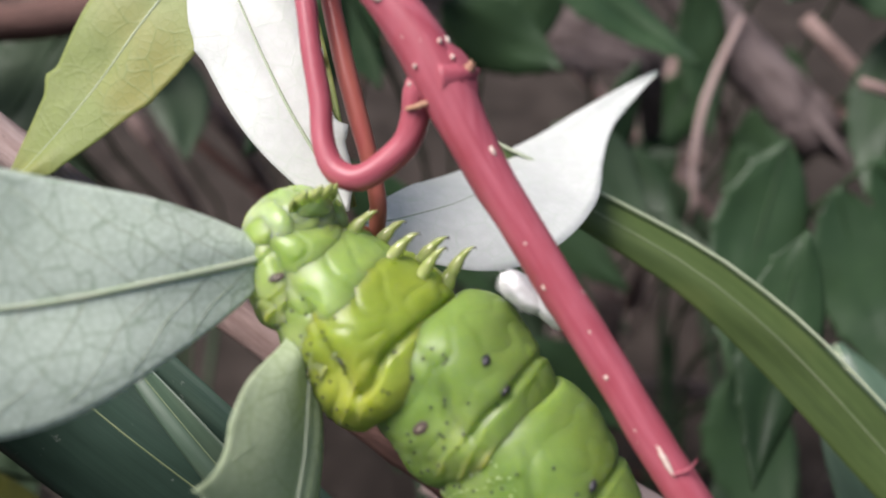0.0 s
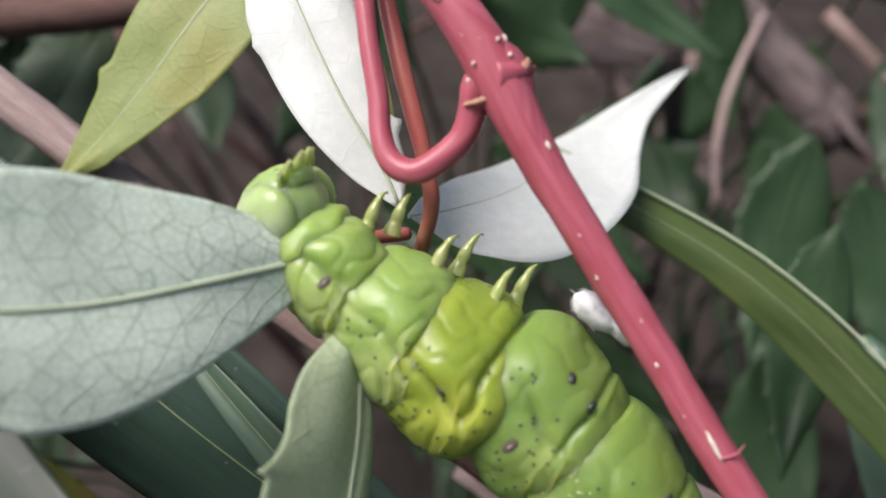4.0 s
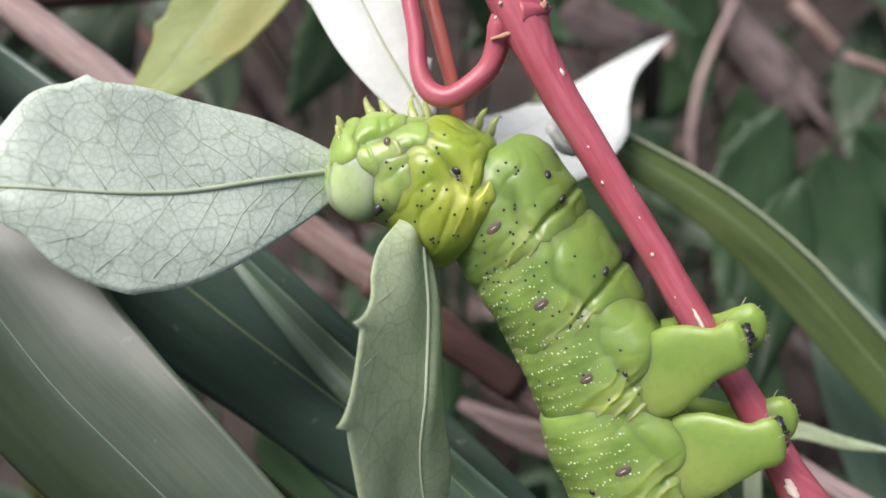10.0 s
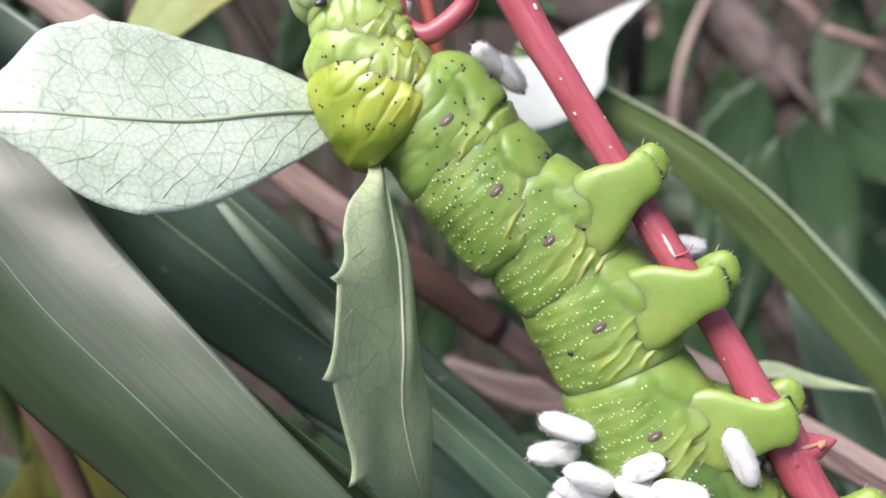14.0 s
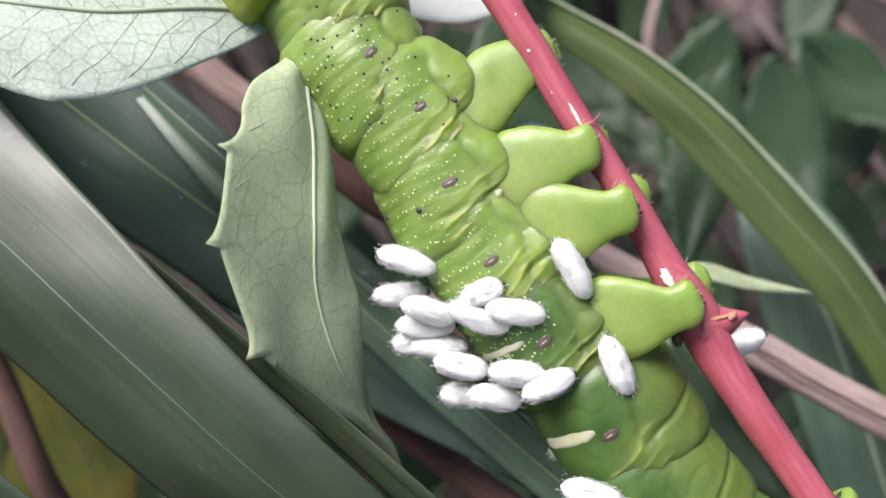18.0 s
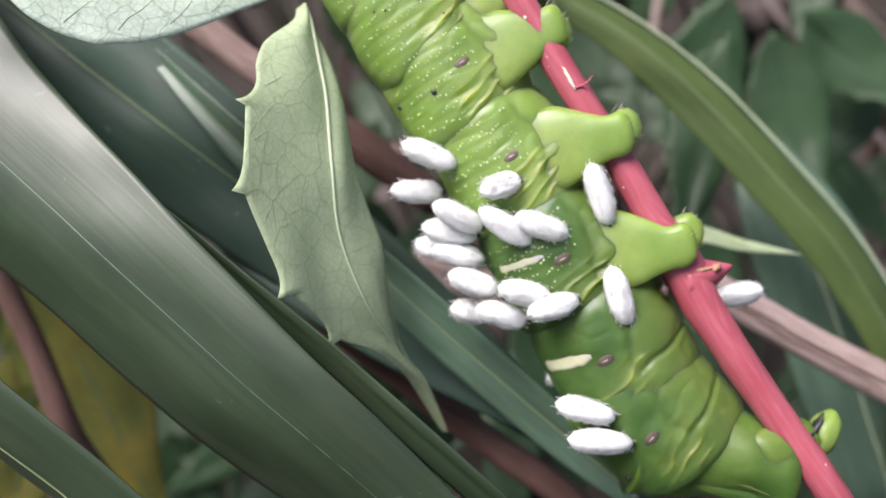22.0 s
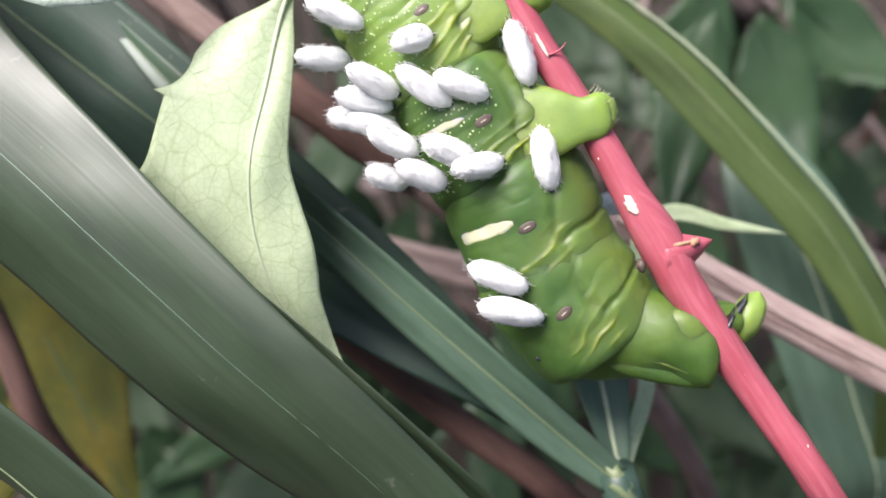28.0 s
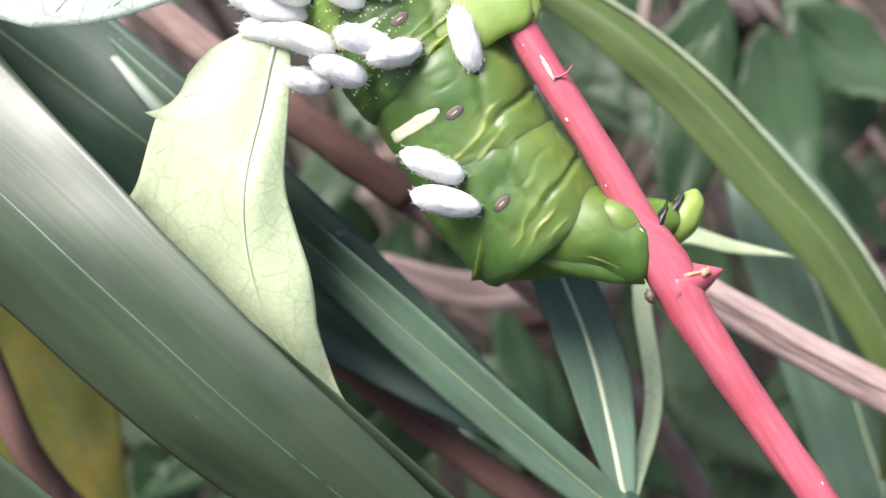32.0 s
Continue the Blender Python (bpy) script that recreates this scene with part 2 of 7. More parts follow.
PETIOLE = plain("pink_petiole", (0.34, 0.074, 0.0666), (0.385, 0.178, 0.104), 260, 0.4, 0.2, 0.45, (1, 1, 0.2))
LENTICEL = plain("pale_lenticel", (0.6, 0.46, 0.38), (0.78, 0.68, 0.58), 1500, 0.7, 0.4)
SCAR = plain("dry_scar", (0.30, 0.13, 0.09), (0.48, 0.30, 0.18), 1500, 0.7, 0.5)
LEAF_UNDER = net_leaf("pale_leaf_underside", (0.553, 0.655, 0.542), (0.635, 0.726, 0.625), (0.242, 0.333, 0.216), 0.40, 0.2, 1.0, 0.16)
LEAF_HANG = net_leaf("sage_leaf", (0.40, 0.485, 0.295), (0.48, 0.565, 0.37), (0.29, 0.365, 0.19), 0.50, 0.2, 1.15, 0.14)
# near-white base: strong light on a pale leaf is put into its colour
LEAF_GLARE = net_leaf("glare_white_leaf_face", (0.84, 0.87, 0.83), (0.91, 0.93, 0.90), (0.76, 0.82, 0.74), 0.4, 0.45, 1.3, 0.2)
LEAF_YELLOW = net_leaf("yellow_green_leaf", (0.266, 0.333, 0.0962), (0.34, 0.4, 0.163), (0.252, 0.311, 0.104), 0.5, 0.3, 1.4, 0.25, (0.34, 0.311, 0.074))
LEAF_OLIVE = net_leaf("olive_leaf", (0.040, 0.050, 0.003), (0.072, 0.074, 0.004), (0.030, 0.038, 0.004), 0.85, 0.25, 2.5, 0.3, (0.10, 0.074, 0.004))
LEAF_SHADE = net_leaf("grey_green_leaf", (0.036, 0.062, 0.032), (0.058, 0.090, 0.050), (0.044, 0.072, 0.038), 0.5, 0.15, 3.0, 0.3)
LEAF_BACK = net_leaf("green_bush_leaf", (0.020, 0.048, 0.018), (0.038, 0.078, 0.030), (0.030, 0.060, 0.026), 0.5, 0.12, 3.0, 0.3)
VEIN_PALE = plain("pale_vein", (0.311, 0.385, 0.252), (0.385, 0.429, 0.311), 600, 0.5, 0.2)
VEIN_FINE = plain("fine_vein", (0.326, 0.385, 0.266), (0.37, 0.429, 0.311), 600, 0.5, 0.1)
VEIN_SAGE = plain("sage_vein", (0.355, 0.414, 0.266), (0.414, 0.466, 0.326), 600, 0.5, 0.2)
BLADE = strap_leaf("greygreen_blade", (0.0269, 0.0461, 0.023), (0.0422, 0.0653, 0.0346), 0.43, 0.06, 2.2, 0.0, 0.55)
BLADE_DARK = strap_leaf("dark_blade", (0.033, 0.066, 0.048), (0.054, 0.096, 0.070), 0.38, 0.12, 3.5, 0.3)
BLADE_MID = strap_leaf("midgreen_blade", (0.066, 0.115, 0.076), (0.094, 0.152, 0.102), 0.40, 0.12, 3.0, 0.1)
BLADE_BRIGHT = strap_leaf("fresh_blade", (0.0629, 0.104, 0.0259), (0.107, 0.152, 0.0481), 0.45, 0.2, 1.3, 0.0)
BLADE_RIB = plain("blade_rib", (0.118, 0.163, 0.074), (0.178, 0.215, 0.111), 400, 0.5, 0.2)
CANE = fibre("dry_cane", (0.179, 0.118, 0.102), (0.277, 0.204, 0.184), (0.122, 0.0773, 0.0651))
CANE_PALE = fibre("pinkish_cane", (0.31, 0.228, 0.208), (0.42, 0.33, 0.302), (0.23, 0.157, 0.140))
BROWN_STALK = fibre("brown_stalk", (0.0962, 0.0518, 0.0407), (0.148, 0.0814, 0.0666), (0.0592, 0.0333, 0.0259))
HUSK = fibre("dry_husk", (0.126, 0.0978, 0.0935), (0.189, 0.151, 0.145), (0.0566, 0.0409, 0.0365), 0.8)
SOIL = plain("dark_soil", (0.018, 0.014, 0.011), (0.045, 0.036, 0.03), 60, 0.9, 0.8, 0.2, None, 0.004)


# ---- building blocks ----
def thing(name, base, label, category, group="", kind=""):
    """An Empty at its base, in millimetres of the picture space; its parts keep that space's coordinates."""
    e = new(name)
    e.empty_display_size = 0.003
    e.matrix_world = SPACE @ Matrix.Translation(Vector(base) * MM)
    return tagged(e, label, category, group, kind)


def part(name, bm, material, parent, label="", pivot=None, smooth=True):
    me = bpy.data.meshes.new(name)
    bm.to_mesh(me)
    bm.free()
    if smooth:
        me.polygons.foreach_set("use_smooth", [True] * len(me.polygons))
    me.materials.append(material)
    ob = new(name, me)
    ob.parent = parent
    if parent and parent.type == "EMPTY":
        base = SPACE.inverted() @ parent.matrix_world.translation
        ob.location = Vector(pivot or (0, 0, 0)) * MM - base
    if label:
        tagged(ob, label)
    return ob


def spline(pts, n):
    """n points on a smooth curve through pts (of any dimension)."""
    p = np.array(pts, float)
    k = len(p)
    s = np.concatenate([[0], np.cumsum(np.maximum(np.linalg.norm(np.diff(p[:, :3], axis=0), axis=1), 1e-6))])
    q = np.linspace(0, s[-1], n)
    m = np.zeros_like(p)
    for i in range(k):
        a, b = max(i - 1, 0), min(i + 1, k - 1)
        m[i] = (p[b] - p[a]) / (s[b] - s[a])
    out = []
    for v in q:
        i = min(max(int(np.searchsorted(s, v)) - 1, 0), k - 2)
        h = s[i + 1] - s[i]
        t = (v - s[i]) / h
        out.append((2 * t**3 - 3 * t**2 + 1) * p[i] + (t**3 - 2 * t**2 + t) * h * m[i] + (3 * t**2 - 2 * t**3) * p[i + 1] + (t**3 - t**2) * h * m[i + 1])
    return np.array(out)


def skin_rings(bm, rings, closed=True, caps=True, uv=None):
    """Faces between rows of points; uv gives a row of (u, v) for each ring."""
    layer = bm.loops.layers.uv.verify() if uv else None
    vs = [[bm.verts.new(Vector(c) * MM) for c in r] for r in rings]
    n = len(rings[0])
    for i in range(len(vs) - 1):
        for j in range(n if closed else n - 1):
            k = (j + 1) % n
            f = bm.faces.new((vs[i][j], vs[i][k], vs[i + 1][k], vs[i + 1][j]))
            if uv:
                us = (uv[i][j], uv[i][j + 1], uv[i + 1][j + 1], uv[i + 1][j])
                for lp, c in zip(f.loops, us):
                    lp[layer].uv = c
    if caps and closed:
        bm.faces.new(vs[0][::-1])
        bm.faces.new(vs[-1])
    return vs


def tube(pts, n=24, seg=14, bumpy=0.0, pivot=(0, 0, 0), flat=1.0, bm=None, seed=0.0):
    """A round stalk along pts, rows of x, y, z, radius."""
    bm = bm or bmesh.new()
    c = spline(pts, n)
    rings, uv, run = [], [], 0.0
    ref = Vector((0.13, -1, 0.2))
    for i, (x, y, z, r) in enumerate(c):
        t = Vector(c[min(i + 1, n - 1)][:3]) - Vector(c[max(i - 1, 0)][:3])
        t.normalize()
        a = (ref - t * ref.dot(t)).normalized()
        b = t.cross(a)
        if i:
            run += np.linalg.norm(c[i][:3] - c[i - 1][:3])
        ring = []
        for j in range(seg):
            g = 2 * math.pi * j / seg
            d = a * math.cos(g) * flat + b * math.sin(g)
            w = r * (1 + bumpy * noise.noise(Vector((x, y + seed, z)) * 0.35 + d * 1.3))
            ring.append(Vector((x, y, z)) + d * w - Vector(pivot))
        rings.append(ring)
        uv.append([(2 * math.pi * r * j / seg, run) for j in range(seg + 1)])
    skin_rings(bm, rings, True, True, uv)
    return bm


def leaf_frame(pts, n, roll=0.0):
    """Along a midrib: its points, tangents, sides and faces; the face looks at the lens when roll is 0."""
    c = spline(pts, n)
    out = []
    for i in range(n):
        t = Vector(c[min(i + 1, n - 1)][:3]) - Vector(c[max(i - 1, 0)][:3])
        t.normalize()
        f = Vector((0, -1, 0))
        f = (f - t * f.dot(t)).normalized()
        f = Matrix.Rotation(radians(roll), 3, t) @ f
        out.append((Vector(c[i][:3]), t, t.cross(f), f, c[i][3:]))
    return out


def leaf(pts, n=60, m=9, roll=0.0, crease=0.12, curl=0.0, thick=0.16, teeth=0, tooth=0.0, wave=0.0, pivot=(0, 0, 0), seed=0.0, twist=0.0, tooth_from=0.0):
    """A leaf along pts, rows of x, y, z, width to one side, width to the other side, with its two faces and its rim."""
    bm = bmesh.new()
    fr = leaf_frame(pts, n, roll)
    rings, uv, run = [], [], 0.0
    for i, (p, t, s, f, w) in enumerate(fr):
        k = i / (n - 1)
        rot = Matrix.Rotation(radians(twist * k), 3, t)
        s, f = rot @ s, rot @ f
        if i:
            run += (p - fr[i - 1][0]).length
        top, bot, uu = [], [], []
        for j in range(-m, m + 1):
            u = j / m
            side = w[1] if u > 0 else w[0]
            if isinstance(teeth, tuple):
                for a, b in zip((tooth_from,) + teeth, teeth):
                    if a < k <= b and (u > 0) == (tooth > 0):
                        v = (k - a) / (b - a)
                        side += (abs(tooth) * v ** 8 - 0.28 * abs(tooth) * math.sin(math.pi * v)) * max(0.0, abs(u) - 0.5) / 0.5
            elif teeth and k > tooth_from and (u > 0 or k > 0.4):
                ph = (k * teeth + (0.0 if u > 0 else 0.4)) % 1.0
                side += (tooth if u > 0 else tooth * 0.35) * (max(0.0, 1 - abs(ph - 0.85) / 0.16) ** 1.5) * max(0.0, abs(u) - 0.55) / 0.45 * min(1.0, side / 2.0)
            q = p + s * (u * side)
            h = crease * abs(u) * side - curl * u * u * side + wave * noise.noise(Vector((q.x * 0.12 + seed, q.z * 0.12, u * 1.2)))
            q = q + f * h
            th = thick * (1 - 0.75 * u * u) * 0.5
            top.append(q + f * th - Vector(pivot))
            bot.append(q - f * th - Vector(pivot))
            uu.append((u * side + seed * 3, run))
        rings.append(top + bot[::-1])
        uv.append(uu + uu[::-1] + [uu[0]])
    skin_rings(bm, rings, True, True, uv)
    return bm


def rib(pts, radius, n=40, roll=0.0, lift=0.0, pivot=(0, 0, 0), side=0.0, taper=0.85, start=0.0, stop=1.0, wave=0.0, seed=0.0, edge=0.0):
    """A raised midrib on the face of a leaf."""
    fr = leaf_frame(pts, n, roll)
    lo, hi = int(start * (n - 1)), int(stop * (n - 1))
    rows = []
    for i in range(lo, hi + 1):
        p, t, s, f, w = fr[i]
        q = p + s * (side + (edge * (w[1] if edge > 0 else w[0]) if edge else 0.0))
        q = q + f * (lift + wave * noise.noise(Vector((q.x * 0.12 + seed, q.z * 0.12, edge * 1.2))))
        rows.append((q.x, q.y, q.z, max(radius * (1 - taper * (i - lo) / max(hi - lo, 1)), 0.03)))
    return tube(rows, len(rows), 8, 0.0, pivot)


def side_veins(pts, count, radius, roll=0.0, crease=0.12, curl=0.0, lift=0.06, pivot=(0, 0, 0), slant=0.55, reach=0.86, n=60, wave=0.0, seed=0.0):
    """The side veins of a leaf: thin tubes that leave the midrib and bend towards the tip."""
    bm = bmesh.new()
    fr = leaf_frame(pts, n, roll)
    for e in range(count):
        for sg in (-1, 1):
            k0 = 0.06 + 0.80 * (e + (0.35 if sg > 0 else 0.0)) / count
            rows = []
            for q in range(8):
                v = q / 7 * reach
                k = min(k0 + slant * v * 0.22 + 0.05 * v * v, 0.995)
                p, t, s, f, w = fr[int(k * (n - 1))]
                wd = w[1] if sg > 0 else w[0]
                pt = p + s * (sg * v * wd)
                pt = pt + f * (crease * v * wd - curl * v * v * wd + lift + wave * noise.noise(Vector((pt.x * 0.12 + seed, pt.z * 0.12, sg * v * 1.2))))
                rows.append((pt.x, pt.y, pt.z, radius * (1 - 0.7 * v)))
            if abs(rows[-1][0] - rows[0][0]) + abs(rows[-1][2] - rows[0][2]) > 0.8:
                tube(rows, 8, 5, 0.0, pivot, 1.0, bm)
    return bm


def blob(rx, ry, rz, at=(0, 0, 0), rot=(0, 0, 0), u=14, v=9, lump=0.0, seed=0.0, bm=None):
    """A lumpy ellipsoid, in millimetres."""
    bm = bm or bmesh.new()
    e = Euler([radians(a) for a in rot]).to_matrix()
    res = bmesh.ops.create_uvsphere(bm, u_segments=u, v_segments=v, radius=1.0)
    for w in res["verts"]:
        d = w.co.copy()
        k = 1 + lump * noise.noise(d * 2.1 + Vector((seed, seed * 0.7, 0)))
        w.co = (e @ Vector((d.x * rx * k, d.y * ry * k, d.z * rz * k)) + Vector(at)) * MM
    return bm


# ---- ground ----
bm = bmesh.new()
R = [0.0] + [0.05 * 1.18**i for i in range(62)]
rings = [[(r * math.cos(a * math.pi / 24), r * math.sin(a * math.pi / 24), 0.012 * noise.noise(Vector((r * math.cos(a * math.pi / 24) * 9, r * math.sin(a * math.pi / 24) * 9, 0))) if r < 3 else 0.0) for a in range(48)] for r in R[1:]]
vs = [[bm.verts.new(c) for c in r] for r in rings]
for i in range(len(vs) - 1):
    for j in range(48):
        bm.faces.new((vs[i][j], vs[i + 1][j], vs[i + 1][(j + 1) % 48], vs[i][(j + 1) % 48]))
bm.faces.new(vs[0])
ground = part("ground", bm, SOIL, None)
tagged(ground, "dark damp soil under the undergrowth", "ground", kind="structure")

# ---- the red shoot with its leaves ----
shoot = thing("red_shoot", (80, 172, -152), "arching red-stemmed shoot with pale toothed leaves", "shoot")
STEM_LINE = [(-13, 64, 47, 1.15), (-3.6, 63.5, 37, 1.2), (5.3, 63, 26.7, 1.25), (8.0, 63, 23.2, 1.5), (9.6, 63, 20.2, 1.55), (11.5, 63, 16.5, 1.3), (13.2, 63, 13.6, 1.22), (14.9, 63, 10.9, 1.2), (17.2, 63, 7.2, 1.17), (19.4, 63, 3.6, 1.15), (21.6, 63, -0.1, 1.15), (23.7, 63, -3.3, 1.15), (25.9, 63, -6.8, 1.17), (28.1, 63, -10.8, 1.3), (30.4, 63, -14.6, 1.65), (32.1, 63, -17.8, 1.55), (34.1, 63, -20.9, 1.4), (37.2, 63, -25.4, 1.3), (42.5, 63, -33.2, 1.25), (52, 70, -47, 1.35), (65, 95, -77, 1.7), (76, 145, -126, 2.0), (80, 173, -153, 2.2)]
stem = part("stem", tube(STEM_LINE, 150, 20, 0.10), STEM, shoot, "smooth red stem with pale dots")
# bud scars and ridges where side stalks leave the stem
part("bud", tube([(9.2, 62.2, 20.7, 1.1), (10.3, 62.4, 20.9, 0.8), (11.2, 62.6, 21.2, 0.35), (11.5, 62.6, 21.4, 0.08)], 12, 10, 0.2), STEM, stem)
part("bud_scar", blob(0.35, 0.3, 0.45, (10.9, 62.2, 21.3), (0, 20, 0), 14, 10, lump=0.6), SCAR, stem, "dry pale bud scar")
part("ridge", tube([(7.3, 62.9, 19.2, 0.12), (7.9, 62.45, 19.3, 0.2), (8.6, 62.2, 19.5, 0.2), (9.2, 62.3, 19.6, 0.08)], 20, 8, 0.8, flat=0.5), SCAR, stem, "tan stipule scar")
part("swelling", blob(1.55, 1.35, 2.6, (9.7, 63, 21.0), (0, -30, 0), 26, 18, 0.12), STEM, stem)
part("bud", tube([(30.6, 62.9, -15.6, 1.7), (31.8, 62.8, -15.4, 1.45), (32.8, 62.7, -15.1, 0.95), (33.6, 62.7, -14.8, 0.45), (34.2, 62.7, -14.6, 0.08)], 12, 10, 0.25), STEM, stem)
part("ridge", tube([(30.4, 61.7, -15.0, 0.06), (31.2, 61.5, -14.9, 0.16), (32.0, 61.6, -14.8, 0.18), (32.9, 62.0, -14.6, 0.08)], 20, 8, 0.9, flat=0.5), SCAR, stem, "tan stipule scar")
part("bud_scar", blob(0.3, 0.3, 0.35, (32.7, 61.7, -14.7), (0, 30, 0), lump=0.6), SCAR, stem, "dry pale bud scar")
part("bud_scar", blob(0.35, 0.4, 0.5, (29.0, 62.4, -16.4), (0, -20, 0), lump=0.5), BROWN_OVAL, stem, "dark brown bud scar")
part("bark_scar", blob(0.40, 0.16, 0.75, (28.2, 61.72, -12.0), (0, -35, 0), lump=0.6), LENTICEL, stem, "flaked pale bark scar")
part("bark_scar", blob(0.15, 0.14, 0.95, (21.8, 61.85, -0.5), (0, -30, 0), lump=0.5), LENTICEL, stem, "flaked pale bark scar")
part("bark_scar", blob(0.35, 0.14, 0.5, (5.7, 61.75, 25.5), (0, -38, 0), lump=0.4), LENTICEL, stem, "flaked pale bark scar")
part("bark_flake", tube([(22.2, 61.8, -1.2, 0.1), (23.0, 61.7, -0.9, 0.07), (23.5, 61.7, -0.3, 0.03)], 8, 5), STEM, stem)
rnd = random.Random(4)
line = spline(STEM_LINE, 400)
for k in range(46):
    q = line[rnd.randrange(20, 260)]
    g = rnd.uniform(-1.15, 1.15)
    d = Vector((0.86, 0, 0.5)) * math.sin(g) + Vector((0, -1, 0)) * math.cos(g)
    c = Vector(q[:3]) + d * q[3] * 0.955
    s = rnd.choice((0.06, 0.08, 0.11, 0.17)) * rnd.uniform(0.8, 1.2)
    part("lenticel", blob(s * 0.8, s * 0.8, s * rnd.uniform(1.0, 1.9), c, (0, -30, 0), 7, 5, 0.3, k), LENTICEL, stem)
for x, z in ((7.9, 21.4), (8.7, 21.9), (7.6, 20.4), (9.3, 22.8), (8.2, 22.8), (10.0, 21.9)):
    part("lenticel", blob(0.13, 0.16, 0.15, (x, 61.68, z), (0, 0, 0), 8, 6, 0.3), LENTICEL, stem)
part("side_stalk", tube([(9.2, 63.2, 21.6, 1.25), (8.2, 63.4, 20.4, 1.05), (7.9, 63.8, 19.1, 0.88), (7.3, 64.2, 17.5, 0.82), (5.9, 64.5, 16.2, 0.80), (4.3, 64.8, 15.4, 0.80), (2.9, 65.2, 16.0, 0.78), (2.2, 65.4, 17.6, 0.72), (2.0, 65.5, 20.0, 0.68), (1.4, 65.8, 23.4, 0.66), (0.9, 66.2, 26.8, 0.66), (-2, 68, 39, 0.6)], 70, 16, 0.08), STEM, shoot, "hooked dull red leaf stalk")
part("side_stalk", tube([(0.6, 69, 40, 0.6), (2.1, 68.4, 27.6, 0.62), (2.9, 68, 23.8, 0.64), (3.8, 67.8, 20.2, 0.64), (4.7, 67.9, 16.8, 0.6), (5.2, 68.6, 13.6, 0.55), (4.2, 71, 10, 0.5)], 40, 12, 0.06), PETIOLE, shoot, "slender pink and tan leaf stalk")

LEFT_AT = (-2.1, 66, 9.9)
LEFT = [(-0.2, 67.8, 10.4, 0.3, 0.3), (-1.2, 66.8, 10.1, 1.0, 1.2), (-3.0, 65.2, 9.6, 2.4, 2.8), (-5.9, 63, 8.9, 4.0, 4.7), (-11.0, 60, 7.8, 6.1, 6.8), (-14.4, 58, 7.5, 6.4, 7.3), (-17.8, 56.5, 7.6, 5.0, 7.0), (-20.0, 55.6, 7.7, 2.9, 6.0), (-22.5, 55, 7.8, 1.4, 2.7), (-27, 53.5, 7.9, 0.8, 1.0), (-31.5, 52, 8.2, 0.05, 0.05)]
lf = part("leaf", leaf(LEFT, 110, 14, 0, 0.05, 0.12, 0.2, 5, 0.55, 0.5, LEFT_AT, tooth_from=0.45), LEAF_UNDER, shoot, "pale silvery leaf underside with netted veins", LEFT_AT)
part("midrib", rib(LEFT, 0.26, 60, 0, 0.1, LEFT_AT, wave=0.5), VEIN_PALE, lf)
part("side_vein", side_veins(LEFT, 9, 0.05, 0, 0.05, 0.12, 0.08, LEFT_AT, wave=0.5), VEIN_FINE, lf)
part("petiole", tube([(-1.6, 66.4, 10.0, 0.25), (-0.4, 67.6, 10.4, 0.4), (1.5, 70, 11.2, 0.45), (4.0, 72, 11.6, 0.45)], 20, 10, 0.05, LEFT_AT), PETIOLE, lf, "pinkish leaf stalk")

HANG_AT = (1.6, 64.5, 4.0)
HANG = [(1.9, 65.6, 5.4, 0.3, 0.3), (1.6, 64.5, 4.0, 0.6, 1.2), (1.3, 63.0, 1.2, 1.4, 4.6), (1.1, 61.5, -2.0, 1.9, 6.2), (0.6, 60, -7.2, 2.8, 7.6), (1.0, 59.4, -11.2, 3.7, 6.9), (2.1, 59, -14.6, 4.0, 5.5), (3.8, 58.8, -17.6, 3.3, 3.7), (6.0, 58.6, -19.9, 1.9, 1.8), (8.6, 58.6, -22.4, 0.6, 0.8), (11.2, 58.6, -24.6, 0.4, 0.8), (14.3, 58.6, -29.0, 0.05, 0.05)]
hang = part("leaf", leaf(HANG, 200, 14, 0, 0.10, 0.22, 0.2, (0.27, 0.39, 0.53, 0.63), 1.25, 0.7, HANG_AT, 2.0, tooth_from=0.17), LEAF_HANG, shoot, "sage-green hanging leaf with hooked teeth", HANG_AT)
part("midrib", rib(HANG, 0.20, 60, 0, 0.1, HANG_AT, wave=0.7, seed=2.0), VEIN_SAGE, hang)
part("side_vein", side_veins(HANG, 8, 0.035, 0, 0.10, 0.22, 0.05, HANG_AT, wave=0.7, seed=2.0), VEIN_FINE, hang)

# glare on the two pale leaves is painted in by their near-white material
WHITE_A = [(3.0, 69, 13.6, 0.3, 0.3), (2.0, 69.2, 15.8, 1.9, 1.6), (-0.6, 69.5, 20.1, 3.2, 2.6), (-2.6, 70, 24.0, 3.6, 3.4), (-4.2, 70.6, 27.5, 3.6, 3.6), (-5.4, 71.4, 30.0, 2.6, 3.4), (-6.5, 72.5, 34.5, 1.4, 2.0), (-7.5, 73, 39, 0.1, 0.1)]
wa = part("leaf", leaf(WHITE_A, 70, 9, 8, 0.10, 0.1, 0.2, 5, 0.8, 0.4, (0, 0, 0), 5.0), LEAF_GLARE, shoot, "pale leaf underside with glare in its colour")
part("midrib", rib(WHITE_A, 0.16, 40, 8, 0.08, wave=0.4, seed=5.0), VEIN_PALE, wa)
WHITE_A2 = [(3.4, 70.5, 14.0, 0.2, 0.2), (2.0, 70.5, 18.0, 0.9, 0.9), (0.6, 71, 23.0, 1.2, 1.2), (-1.0, 72, 29.0, 1.2, 1.2), (-2, 73, 36, 0.1, 0.1)]
